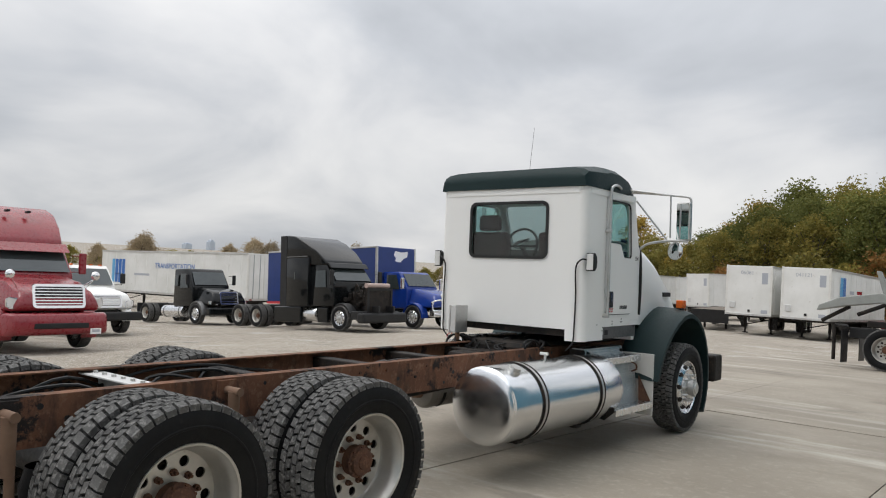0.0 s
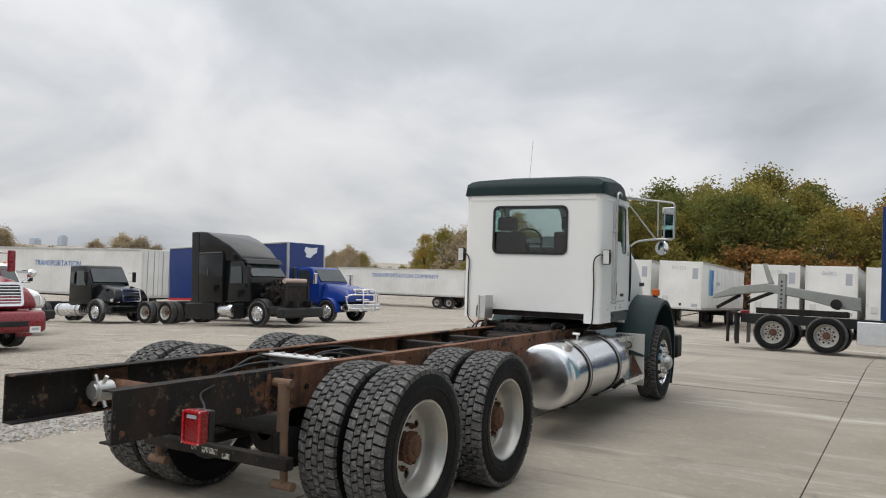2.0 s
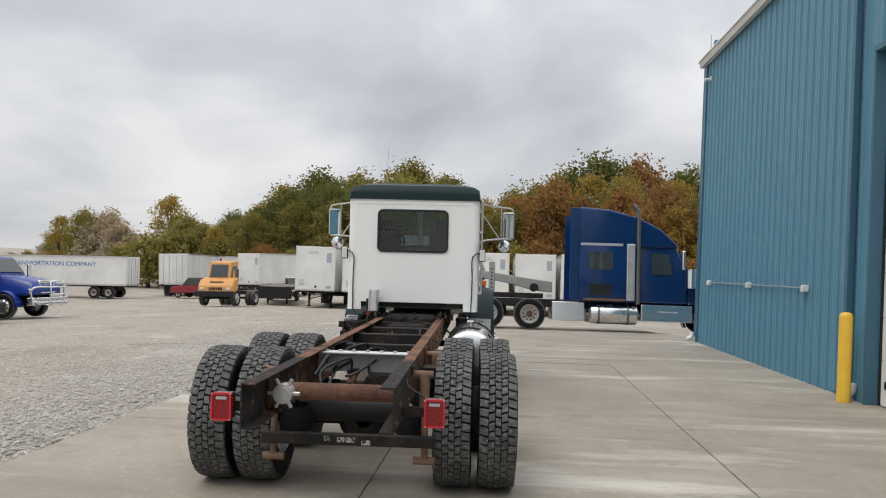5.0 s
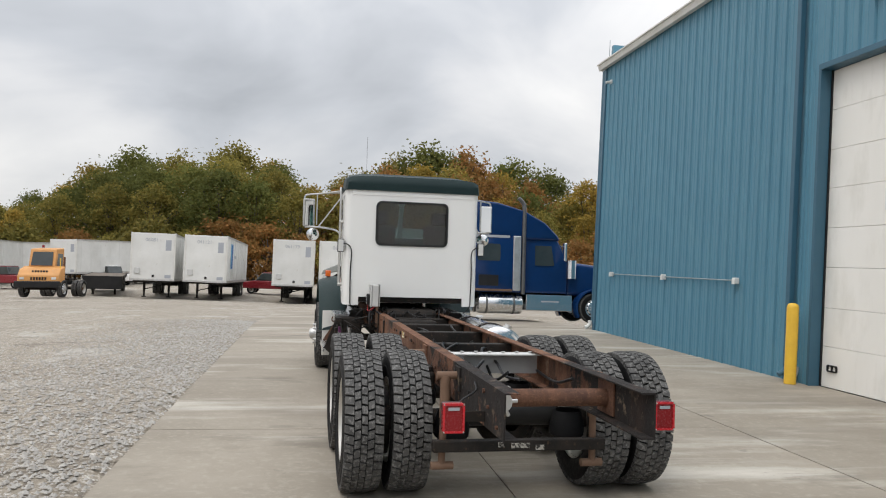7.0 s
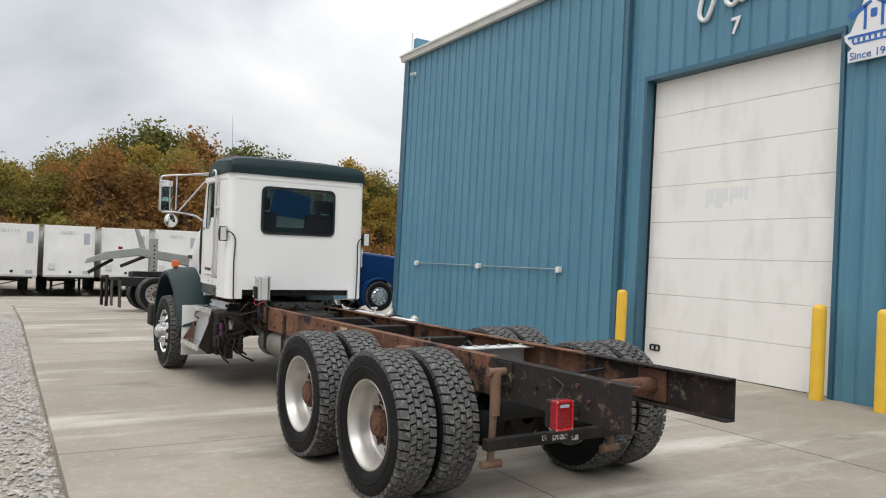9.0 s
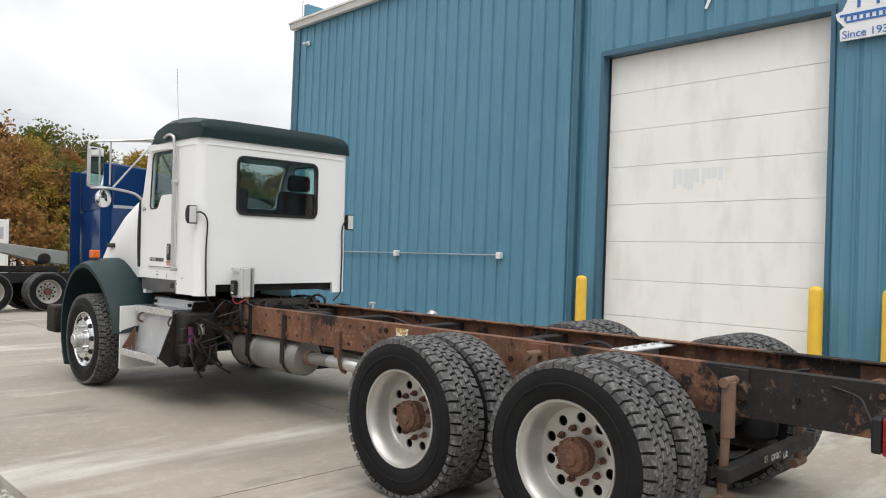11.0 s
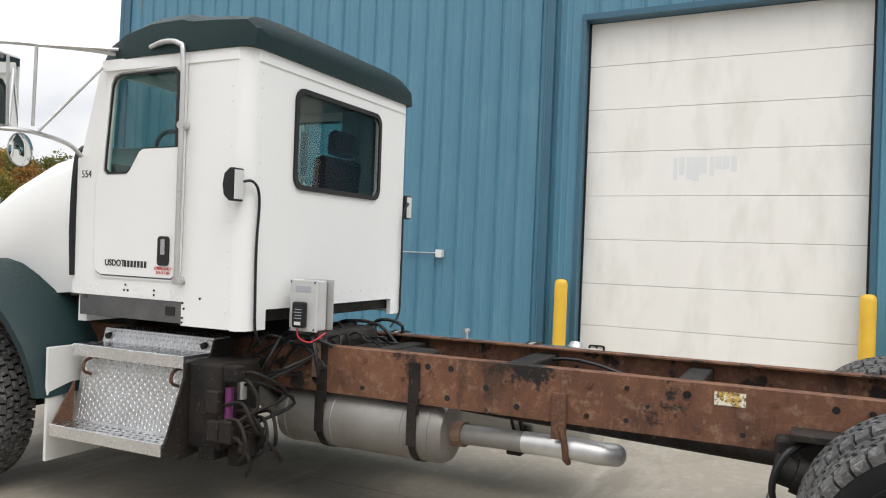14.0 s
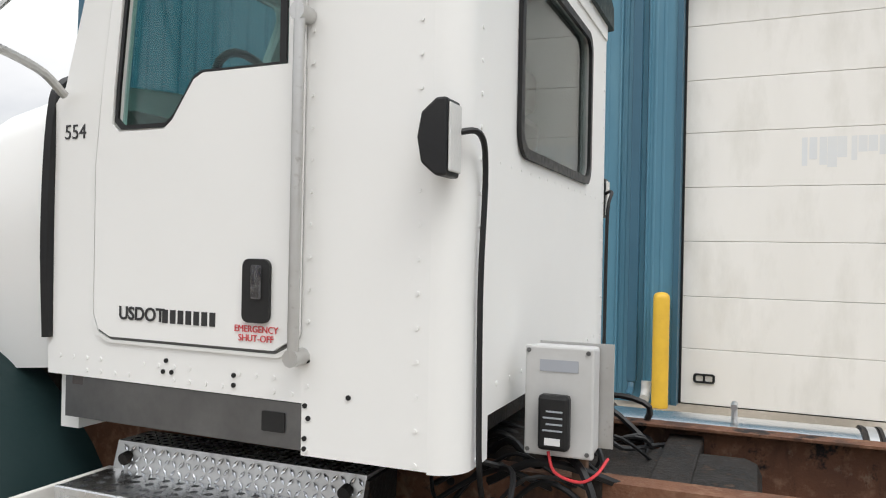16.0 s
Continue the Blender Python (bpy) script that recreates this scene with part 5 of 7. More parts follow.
for s in (-1, 1):
    rings = []
    for a in range(-38, 190, 12):
        t = radians(a)
        rr = 0.66 if a < 90 else 0.66 + (a - 90) * 0.0028
        cy, cz = 5.80 + rr * math.cos(t), 0.60 + (0.76 if a < 110 else 0.75) * math.sin(t)
        iy, iz = 5.80 + (rr - 0.06) * math.cos(t), 0.60 + 0.69 * math.sin(t)
        rings.append([(s * 0.66, cy, cz + 0.02), (s * 0.92, cy, cz + 0.015), (s * 1.06, cy * 0.99 + 5.8 * 0.01, cz - 0.02 * math.sin(t)), (s * 1.12, 5.8 + (cy - 5.8) * 0.95, 0.6 + (cz - 0.6) * 0.94), (s * 1.12, 5.8 + (cy - 5.8) * 0.90, 0.6 + (cz - 0.6) * 0.88), (s * 0.95, iy, iz), (s * 0.66, iy, iz)])
    part("fender", loft(rings), M["green"], truck, "dark green front fender", smooth=True)
    part("marker_lamp", boxed(min(s * 0.93, s * 1.01), max(s * 0.93, s * 1.01), 5.82, 5.93, 1.37, 1.46, bevel=0.01), M["amber"], truck, "amber turn lamp")
    part("lamp_foot", boxed(min(s * 0.90, s * 0.99), max(s * 0.90, s * 0.99), 5.83, 5.92, 1.28, 1.367), M["black"], truck)
    part("hood_vent", boxed(min(s * 0.70, s * 0.745), max(s * 0.70, s * 0.745), 5.90, 6.12, 1.49, 1.54, bevel=0.004), M["black"], truck)
    part("bumper_end", boxed(min(s * 0.7, s * 1.12), max(s * 0.7, s * 1.12), 6.62, 6.9, 0.48, 0.80, bevel=0.03), M["grime"], truck)
    # black tube laid along the gap between hood and cab
    gap = bmesh.new()
    tube(gap, curve_pts([(s * 0.825, 5.052, 1.30), (s * 0.832, 5.058, 1.6), (s * 0.822, 5.056, 1.93), (s * 0.78, 5.056, 2.05), (s * 0.6, 5.056, 2.10)], 5), 0.022, 6)
    part("hood_seal", gap, M["black"], truck, smooth=True)
    # mirror assembly
    mi = bmesh.new()
    tube(mi, curve_pts([(s * 0.86, 4.72, 2.575), (s * 1.0, 4.80, 2.575), (s * 1.30, 5.0, 2.555), (s * 1.37, 5.03, 2.53), (s * 1.375, 5.03, 2.45)], 5), 0.012, 8)
    tube(mi, [(s * 0.86, 4.70, 2.60), (s * 1.2, 4.93, 2.56)], 0.010, 8)
    tube(mi, [(s * 0.88, 4.80, 2.50), (s * 1.17, 4.93, 2.10)], 0.010, 8)
    tube(mi, [(s * 1.2, 4.93, 2.56), (s * 1.2, 4.94, 2.12)], 0.009, 8)
    tube(mi, curve_pts([(s * 0.85, 4.98, 2.0), (s * 0.95, 4.98, 2.06), (s * 1.2, 4.95, 2.09), (s * 1.36, 5.02, 2.09)], 5), 0.013, 8)
    part("mirror_arm", mi, M["alu_dull"], truck, "bright tubular mirror arms", smooth=True)
    mm = pose(s * 1.305, 5.0, 2.295, 0, 0, -s * 14)
    mh = part("mirror_head", boxed(-0.085, 0.085, 0.0, 0.05, -0.2, 0.2, bevel=0.018), M["alu_dull"], truck, "tall rectangular door mirror", m=mm)
    part("mirror_glass", boxed(-0.072, 0.072, -0.004, -0.001, -0.185, 0.185), M["mirror"], mh)
    cm = part("convex_mirror", lathed([(0.03, 0.02), (0.02, 0.07), (0.0, 0.092), (-0.008, 0.092)], 28, axis="y"), M["alu_dull"], truck, smooth=True, m=pose(s * 1.25, 4.97, 1.985, 0, 0, -s * 14))
    part("convex_glass", lathed([(-0.008, 0.088), (-0.016, 0.07), (-0.024, 0.04), (-0.027, 0.001)], 28, axis="y"), M["mirror"], cm, smooth=True)
    # work lamp and its lead
    wl_ = part("work_lamp", prism([(3.80, -0.085), (3.825, -0.085), (3.86, -0.055), (3.87, 0.0), (3.86, 0.055), (3.825, 0.085), (3.80, 0.085)], 0.042, 0.006), M["black"], truck, "black work lamp with clear lens", m=pose(s * 0.922, -0.055, 1.82))
    part("lamp_lens", boxed(-0.034, 0.034, 3.793, 3.799, -0.075, 0.075, bevel=0.003), M["clear_lens"], wl_)
    cd = bmesh.new()
    tube(cd, curve_pts([(s * 0.90, 3.755, 1.835), (s * 0.85, 3.71, 1.84), (s * 0.79, 3.715, 1.76), (s * 0.795, 3.72, 1.5), (s * 0.79, 3.72, 1.2), (s * 0.78, 3.72, 1.06), (s * 0.70, 3.74, 0.97)], 6), 0.0075, 8)
    part("lamp_lead", cd, M["black"], truck, smooth=True)
for s in (-1, 1):
    part("splash_panel", boxed(min(s * 0.70, s * 1.075), max(s * 0.70, s * 1.075), 4.915, 4.935, 0.27, 0.905, bevel=0.004), M["white_trim"], truck, "off-white splash panel behind the front wheel")
part("front_axle", boxed(-0.9, 0.9, 5.69, 5.81, 0.40, 0.50, bevel=0.02), M["grime"], truck)
part("engine_block", boxed(-0.38, 0.38, 5.0, 6.4, 0.55, 1.15, bevel=0.05), M["grime"], truck)

# steps, both sides
for s in (-1, 1):
    SA, SB = 4.04, 4.87
    up, low = (0.905, 0.475) if s < 0 else (0.88, 0.41)
    prof = [(0.60, up + 0.09), (0.73, up + 0.09), (0.755, up + 0.0), (0.93, up - 0.01), (0.93, up - 0.03), (0.875, up - 0.035), (0.905, low + 0.2), (0.94, low), (0.90, low - 0.01), (0.60, up - 0.2)]
    stp = part("step_box", loft([[(s * px, yy, pz) for px, pz in prof] for yy in (SA, SB)]), M["alu_dull"], truck, "diamond plate aluminium step box")
    for x0, x1, zz in ((0.90, 1.085, low), (0.757, 0.945, up)):
        a_, b_ = min(s * x0, s * x1), max(s * x0, s * x1)
        tr_ = plate([(a_, SA), (b_, SA), (b_, SB), (a_, SB)], [circle(s * (x0 + 0.035 + 0.042 * r_), SA + 0.045 + 0.05 * k + 0.02 * (r_ % 2), 0.013, 6) for k in range(16) for r_ in range(4)], 0.014, on_z(zz))
        tp_ = part("step_tread", tr_, M["alu"], truck, "perforated aluminium step tread")
        part("step_edge", boxed(min(s * x1, s * (x1 + 0.012)), max(s * x1, s * (x1 + 0.012)), SA, SB, zz - 0.05, zz + 0.018, bevel=0.004), M["alu"], tp_)
    dia = bmesh.new()

    def stamp(y0, y1, x0, z0, x1, z1, rows):
        nrm = Vector((s * (z0 - z1), 0, x1 - x0)).normalized() if s > 0 else Vector((-(z0 - z1), 0, x1 - x0)).normalized()
        n = int((y1 - y0) / 0.026)
        for k in range(n):
            for q in range(rows):
                t = (q + 0.5) / rows
                p0 = Vector((s * (x0 + (x1 - x0) * t), y0 + 0.013 + 0.026 * k, z0 + (z1 - z0) * t)) + nrm * 0.001
                a = 1 if (k + q) % 2 else -1
                dn = Vector((s * (x1 - x0), 0, z1 - z0)).normalized()
                d0 = (dn * 0.011 + Vector((0, 0.009 * a, 0)))
                d1 = (dn * 0.003 - Vector((0, 0.004 * a, 0)))
                top = dia.verts.new(p0 + nrm * 0.0026)
                c = [dia.verts.new(p0 + v) for v in (d0, d1, -d0, -d1)]
                for w in range(4):
                    dia.faces.new((c[w], c[(w + 1) % 4], top))

    stamp(SA, SB, 0.877, up - 0.04, 0.905, low + 0.2, 9)
    stamp(SA, SB, 0.905, low + 0.2, 0.938, low + 0.02, 9)
    stamp(SA, SB, 0.735, up + 0.085, 0.753, up + 0.01, 3)
    stamp(SA, SB, 0.61, up + 0.0905, 0.73, up + 0.0905, 5)
    part("diamond_pattern", dia, M["alu"], stp, "raised diamond pattern")
    part("step_side", plate([(0.58, up + 0.085), (0.74, up + 0.08), (0.77, up - 0.01), (0.95, up - 0.02), (0.96, up - 0.1), (1.085, low), (0.98, low - 0.09), (0.62, low - 0.05)], [], 0.012, lambda u, v, w: Vector((s * u, SA - 0.014 + w, v))), M["grime"], truck, "black rusty step side plate")
    part("step_side", plate([(0.93, up - 0.2), (0.96, up - 0.25), (1.075, low), (0.94, low)], [], 0.012, lambda u, v, w: Vector((s * u, SB + 0.002 + w, v))), M["rust"], truck)
    for yy in (SA + 0.09, SB - 0.08):
        part("step_loop", tube(bmesh.new(), curve_pts([(s * 0.88, yy, up - 0.06), (s * 0.935, yy, up - 0.08), (s * 0.945, yy, up - 0.13), (s * 0.89, yy, up - 0.16)], 4), 0.009, 6), M["rust"], truck, smooth=True)
    for yy in (SA + 0.05, SB - 0.05):
        part("step_bolt", rod(bmesh.new(), (s * 0.74, yy, up + 0.05), (s * 0.765, yy, up + 0.045), 0.018, 10), M["grime"], truck)
# gear behind the left step
au = bmesh.new()
random.seed(8)
box(au, -0.93, -0.62, 3.80, 4.03, 0.45, 0.90, bevel=0.02)
for k in range(16):
    x, y, z = random.uniform(-0.95, -0.66), random.uniform(3.66, 3.92), random.uniform(0.40, 0.86)
    box(au, x - 0.04, x + 0.04, y - 0.04, y + 0.04, z - random.uniform(0.03, 0.08), z + 0.04, bevel=0.008)
for k in range(10):
    x, z = random.uniform(-0.95, -0.6), random.uniform(0.45, 0.9)
    tube(au, curve_pts([(x, 3.80, z), (x - 0.02, 3.66, z + 0.03), (x + random.uniform(-0.1, 0.2), 3.60, z - 0.1), (x + random.uniform(-0.1, 0.3), 3.72, z - 0.2)], 4), 0.01, 6)
part("air_dryer", au, M["grime"], truck, "greasy black air dryer and fittings")
pf = bmesh.new()
rod(pf, (-0.90, 3.775, 0.62), (-0.90, 3.775, 0.78), 0.022, 12)
part("filter_bottle", pf, mat("purple_bottle", (0.20, 0.03, 0.16), (0.15, 0.03, 0.12), 0.4), truck, "small purple bottle")
fl_ = bmesh.new()
rod(fl_, (-0.78, 3.80, 0.70), (-0.78, 3.80, 0.80), 0.03, 12)
part("filter_cap", fl_, M["alu_dull"], truck)

# muffler and tail pipe, left
MX, MZ = -0.285, 0.555
mu = bmesh.new()
lathe(mu, [(2.78, 0.05), (2.785, 0.10), (2.795, 0.145), (2.83, 0.165), (3.78, 0.165), (3.82, 0.155), (3.855, 0.11), (3.86, 0.05)], 36, cx=MX, cz=MZ, axis="y")
for yy in (2.86, 3.02, 3.46, 3.76):
    lathe(mu, [(yy - 0.006, 0.1645), (yy, 0.168), (yy + 0.006, 0.1645)], 36, cx=MX, cz=MZ, axis="y")
part("muffler", mu, M["alusteel"], truck, "grey aluminised exhaust silencer", smooth=True)
tail_line = [(-0.375, 2.25, 0.585), (-0.385, 2.17, 0.588), (-0.385, 2.08, 0.588), (-0.37, 1.99, 0.58), (-0.32, 1.935, 0.57), (-0.28, 1.925, 0.56)]
tpp = part("tail_pipe", tube(bmesh.new(), curve_pts([(MX, 2.80, MZ), (-0.33, 2.52, 0.572)] + tail_line[:-1], 5), 0.052, 16), M["alusteel"], truck, smooth=True)
part("pipe_tip", tube(bmesh.new(), curve_pts([(-0.36, 2.36, 0.58)] + tail_line, 5), 0.0545, 18), M["alu_dull"], tpp, "brighter tail pipe tip", smooth=True)
part("pipe_collar", rod(bmesh.new(), (MX, 2.78, MZ), (-0.297, 2.71, 0.559), 0.066, 16), M["shock"], tpp)
part("exhaust_elbow", tube(bmesh.new(), curve_pts([(MX, 3.84, MZ), (-0.30, 3.94, 0.575), (-0.34, 4.03, 0.66), (-0.40, 4.10, 0.80)], 5), 0.06, 14), M["alusteel"], truck, smooth=True)
for y in (2.95, 3.525):
    sp_ = boxed(-0.447, -0.431, y - 0.03, y + 0.03, 0.66, 0.93 if y < 3.2 else 0.985, bevel=0.003)
    box(sp_, MX - 0.178, MX - 0.166, y - 0.026, y + 0.026, 0.50, 0.72)
    pts_ = [(MX + 0.172 * math.cos(radians(a)), MZ + 0.172 * math.sin(radians(a))) for a in range(176, 364, 12)]
    for (x0, z0), (x1, z1) in zip(pts_, pts_[1:]):
        q_ = [sp_.verts.new((xx, yy, zz)) for xx, zz in ((x0, z0), (x1, z1)) for yy in (y - 0.022, y + 0.022)]
        sp_.faces.new((q_[0], q_[1], q_[3], q_[2]))
    part("muffler_strap", sp_, M["grime"], truck, "greasy black muffler hanger strap")
ph = bmesh.new()
box(ph, -0.46, -0.432, 2.13, 2.20, 0.64, 0.86, bevel=0.004)
tube(ph, curve_pts([(-0.45, 2.16, 0.70), (-0.455, 2.14, 0.66), (-0.45, 2.13, 0.60), (-0.43, 2.13, 0.545), (-0.385, 2.13, 0.52)], 4), 0.016, 6)
part("pipe_hanger", ph, M["rust"], truck)

# fuel tank, right
TX, TZ, TR = 0.80, 0.615, 0.315
tk = bmesh.new()
lathe(tk, [(2.240, 0.001), (2.244, 0.12), (2.254, 0.24), (2.268, TR - 0.02), (2.285, TR - 0.004), (2.30, TR), (2.50, TR), (3.90, TR), (4.12, TR), (4.135, TR - 0.004), (4.145, TR - 0.02), (4.15, 0.27), (4.15, 0.001)], 64, cx=TX, cz=TZ, axis="y")
part("fuel_tank", tk, M["tank"], truck, "large polished aluminium fuel tank", smooth=True)
for y in (2.72, 3.72):
    sb = bmesh.new()
    lathe(sb, [(y - 0.022, TR + 0.002), (y - 0.022, TR + 0.008), (y + 0.022, TR + 0.008), (y + 0.022, TR + 0.002)], 64, cx=TX, cz=TZ, axis="y")
    for dy in (-0.03, 0.03):
        lathe(sb, [(y + dy - 0.006, TR + 0.001), (y + dy - 0.006, TR + 0.012), (y + dy + 0.006, TR + 0.012), (y + dy + 0.006, TR + 0.001)], 64, cx=TX, cz=TZ, axis="y")
    st_ = part("tank_strap", sb, M["grime"], truck, "dark tank strap", smooth=True)
    lathe_b = lathed([(y - 0.016, TR + 0.0085), (y + 0.016, TR + 0.0085)], 64, cx=TX, cz=TZ, axis="y")
    part("strap_face", lathe_b, M["alu_dull"], st_, smooth=True)
    part("tank_cradle", prism([(y - 0.05, 0.27), (y + 0.05, 0.27), (y + 0.05, 0.36), (y - 0.05, 0.36)], 0.2, 0.01), M["grime"], truck, m=pose(0.68, 0, 0))
fc = bmesh.new()
a_ = radians(62)
d_ = Vector((math.cos(a_), 0, math.sin(a_)))
p_ = Vector((TX, 2.48, TZ)) + d_ * TR
rod(fc, p_ - d_ * 0.01, p_ + d_ * 0.02, 0.055, 20)
rod(fc, p_ + d_ * 0.02, p_ + d_ * 0.045, 0.045, 14)
part("fuel_cap", fc, M["alu_dull"], truck, smooth=True)
vv = bmesh.new()
rod(vv, (TX, 3.2, TZ + TR), (TX, 3.2, TZ + TR + 0.05), 0.012, 8)
rod(vv, (TX - 0.05, 3.2, TZ + TR + 0.05), (TX + 0.03, 3.2, TZ + TR + 0.05), 0.014, 8)
part("tank_valve", vv, M["alu_dull"], truck)

# control box on a post behind the cab
part("box_post", boxed(-0.475, -0.445, 3.53, 3.57, 0.80, 1.10, bevel=0.003), M["shock"], truck)
eb = part("control_box", boxed(-0.525, -0.445, 3.505, 3.675, 1.057, 1.33, bevel=0.008), M["grey_box"], truck, "grey plastic control box")
lid = part("lid", boxed(-0.548, -0.528, 3.50, 3.68, 1.052, 1.335, bevel=0.006), M["grey_box"], eb)
part("back_plate", boxed(-0.438, -0.430, 3.47, 3.67, 1.06, 1.335), M["alu_dull"], eb)
rc = part("receiver", boxed(-0.588, -0.551, 3.555, 3.635, 1.075, 1.215, bevel=0.01), M["black"], eb, "small black receiver on the box")
part("receiver_label", boxed(-0.5905, -0.5885, 3.575, 3.615, 1.09, 1.108), M["decal_white"], rc)
for k in range(4):
    part("receiver_text", boxed(-0.5905, -0.5885, 3.57, 3.62 - 0.008 * (k % 2), 1.125 + 0.016 * k, 1.129 + 0.016 * k), M["decal_grey"], rc)
part("paper_label", boxed(-0.5505, -0.5485, 3.54, 3.64, 1.27, 1.30), M["decal_grey"], eb)
for yy in (3.515, 3.67):
    for zz in (1.066, 1.322):
        part("lid_screw", rod(bmesh.new(), (-0.5485, yy, zz), (-0.5515, yy, zz), 0.006, 8), M["steel_strip"], eb)
rw_ = bmesh.new()
tube(rw_, curve_pts([(-0.57, 3.61, 1.07), (-0.575, 3.59, 1.02), (-0.565, 3.53, 1.0), (-0.55, 3.49, 1.02), (-0.50, 3.47, 1.05)], 5), 0.004, 6)
part("red_wire", rw_, M["decal_red"], truck, "red wire loop")

# lettering on both doors
for s in (-1, 1):
    mm = pose(0, 0, 0, 0, 0, s * math.degrees(math.atan(0.05))) @ Matrix(((0, 0, s), (s, 0, 0), (0, 1, 0))).to_4x4()
    letters("USDOT", 0.05, Matrix.Translation((s * (0.8875 - inset(4.67)), 4.67 if s < 0 else 4.43, 1.385)) @ mm, M["decal_black"], "lettering", truck, bold=0.001, depth=0.0008)
    for k in range(7):
        y0 = (4.585 - 0.027 * k) if s < 0 else (4.52 + 0.027 * k)
        xo = 0.8855 - inset(y0)
        part("number_bar", boxed(min(s * xo, s * (xo + 0.0015)), max(s * xo, s * (xo + 0.0015)), y0 - 0.009, y0 + 0.009, 1.367, 1.403), M["decal_black"], truck)
    letters("554", 0.06, Matrix.Translation((s * (0.8735 - inset(4.955)), 4.955, 1.895)) @ mm, M["decal_black"], "lettering", truck, depth=0.0008)
    letters("EMERGENCY", 0.024, Matrix.Translation((s * (0.8875 - inset(4.282)), 4.282, 1.368)) @ mm, M["decal_red"], "lettering", truck, depth=0.0008)
    letters("SHUT-OFF", 0.024, Matrix.Translation((s * (0.8875 - inset(4.282)), 4.282, 1.345)) @ mm, M["decal_red"], "lettering", truck, depth=0.0008)

# ---- yard vehicles ----


def far_wheel(parent, x, y, z=0.5, kind="drive", s=0.99):
    return wheel(parent, x, y, z, kind, 13 * y, s)


def chassis(t, y_front, y_back, axles, duals=True, front_kind="front", rail_mat="black"):
    """Rails, front wheels at y = 0 and rear axles; outward faces only on the outer wheels."""
    for s in (-1, 1):
        part("frame_rail", boxed(min(s * 0.36, s * 0.43), max(s * 0.36, s * 0.43), y_back, y_front, 0.72, 0.98, bevel=0.01), M[rail_mat], t)
        far_wheel(t, s * 1.02, 0.0, 0.5, front_kind)
        for a in axles:
            far_wheel(t, s * 1.06, a, 0.5, "drive")
            if duals:
                far_wheel(t, s * 0.73, a, 0.5, "inner")
    for a in (0.0, *axles):
        part("axle", rod(bmesh.new(), (-0.95, a, 0.5), (0.95, a, 0.5), 0.07, 10), M["grime"], t)


def arch(t, y, paint, r=0.62, z=0.5, x0=0.78, x1=1.16, a0=-5, a1=185):
    for s in (-1, 1):
        rings = []
        for a in range(a0, a1, 10):
            c, d = math.cos(radians(a)), math.sin(radians(a))
            rings.append([(s * x0, y + r * c, z + r * d), (s * (x1 - 0.05), y + r * c, z + r * d), (s * x1, y + (r - 0.03) * c, z + (r - 0.03) * d), (s * x1, y + (r - 0.08) * c, z + (r - 0.08) * d), (s * x0, y + (r - 0.06) * c, z + (r - 0.06) * d)])
        part("fender", loft(rings), paint, t, smooth=True)


def windows(t, half, y0, y1, z0, z1, taper=0.0, rake=0.25):
    for s in (-1, 1):
        pts = [(y0, z0), (y1, z0), (y1 - rake * (z1 - z0), z1), (y0, z1)]
        g = plate(pts, [], 0.01, lambda u, v, w: Vector((s * (half + 0.004 + w - taper * (v - z0)), u, v)))
        part("side_window", g, M["glass_dark"], t)


def mirrors(t, half, y, z, mat_key="chrome", h=0.36):
    for s in (-1, 1):
        b = bmesh.new()
        tube(b, [(s * half, y, z + 0.2), (s * (half + 0.24), y + 0.05, z + 0.2), (s * (half + 0.24), y + 0.05, z - 0.22), (s * half, y, z - 0.22)], 0.014, 6)
        a = part("mirror_arm", b, M[mat_key], t)
        part("mirror_head", boxed(min(s * (half + 0.16), s * (half + 0.34)), max(s * (half + 0.16), s * (half + 0.34)), y + 0.03, y + 0.13, z - h / 2, z + h / 2, bevel=0.03), M[mat_key], a)


def grille(t, half, y, z0, z1, bars, surround, rake=0.0):
    sh = lambda u, v, w: Vector((u, y + w - rake * (v - z0), v))
    g = part("grille", plate(rrect(-half, z0, half, z1, 0.09), [rrect(-half + 0.06, z0 + 0.06, half - 0.06, z1 - 0.06, 0.05)], 0.05, sh), surround, t, "bright grille surround")
    part("grille_mesh", plate(rrect(-half + 0.05, z0 + 0.05, half - 0.05, z1 - 0.05, 0.05), [], 0.01, sh), M["black"], g)
    for k in range(bars):
        zz = z0 + 0.07 + (z1 - z0 - 0.14) * (k + 0.5) / bars
        part("grille_bar", plate([(-half + 0.06, zz - 0.012), (half - 0.06, zz - 0.012), (half - 0.06, zz + 0.012), (-half + 0.06, zz + 0.012)], [], 0.035, sh), surround, g)


def headlamps(t, x, y, z, w=0.34, h=0.17):
    for s in (-1, 1):
        l = part("headlight", plate(rrect(-w / 2, -h / 2, w / 2, h / 2, 0.06), [], 0.05, lambda u, v, q: Vector((s * (x + u), y + q - 0.35 * max(0, u), z + v + 0.12 * u))), M["clear_lens"], t, "clear headlight")
        part("headlight_rim", plate(rrect(-w / 2 - 0.02, -h / 2 - 0.02, w / 2 + 0.02, h / 2 + 0.02, 0.07), [rrect(-w / 2, -h / 2, w / 2, h / 2, 0.06)], 0.055, lambda u, v, q: Vector((s * (x + u), y + q - 0.35 * max(0, u), z + v + 0.12 * u))), M["chrome"], l)


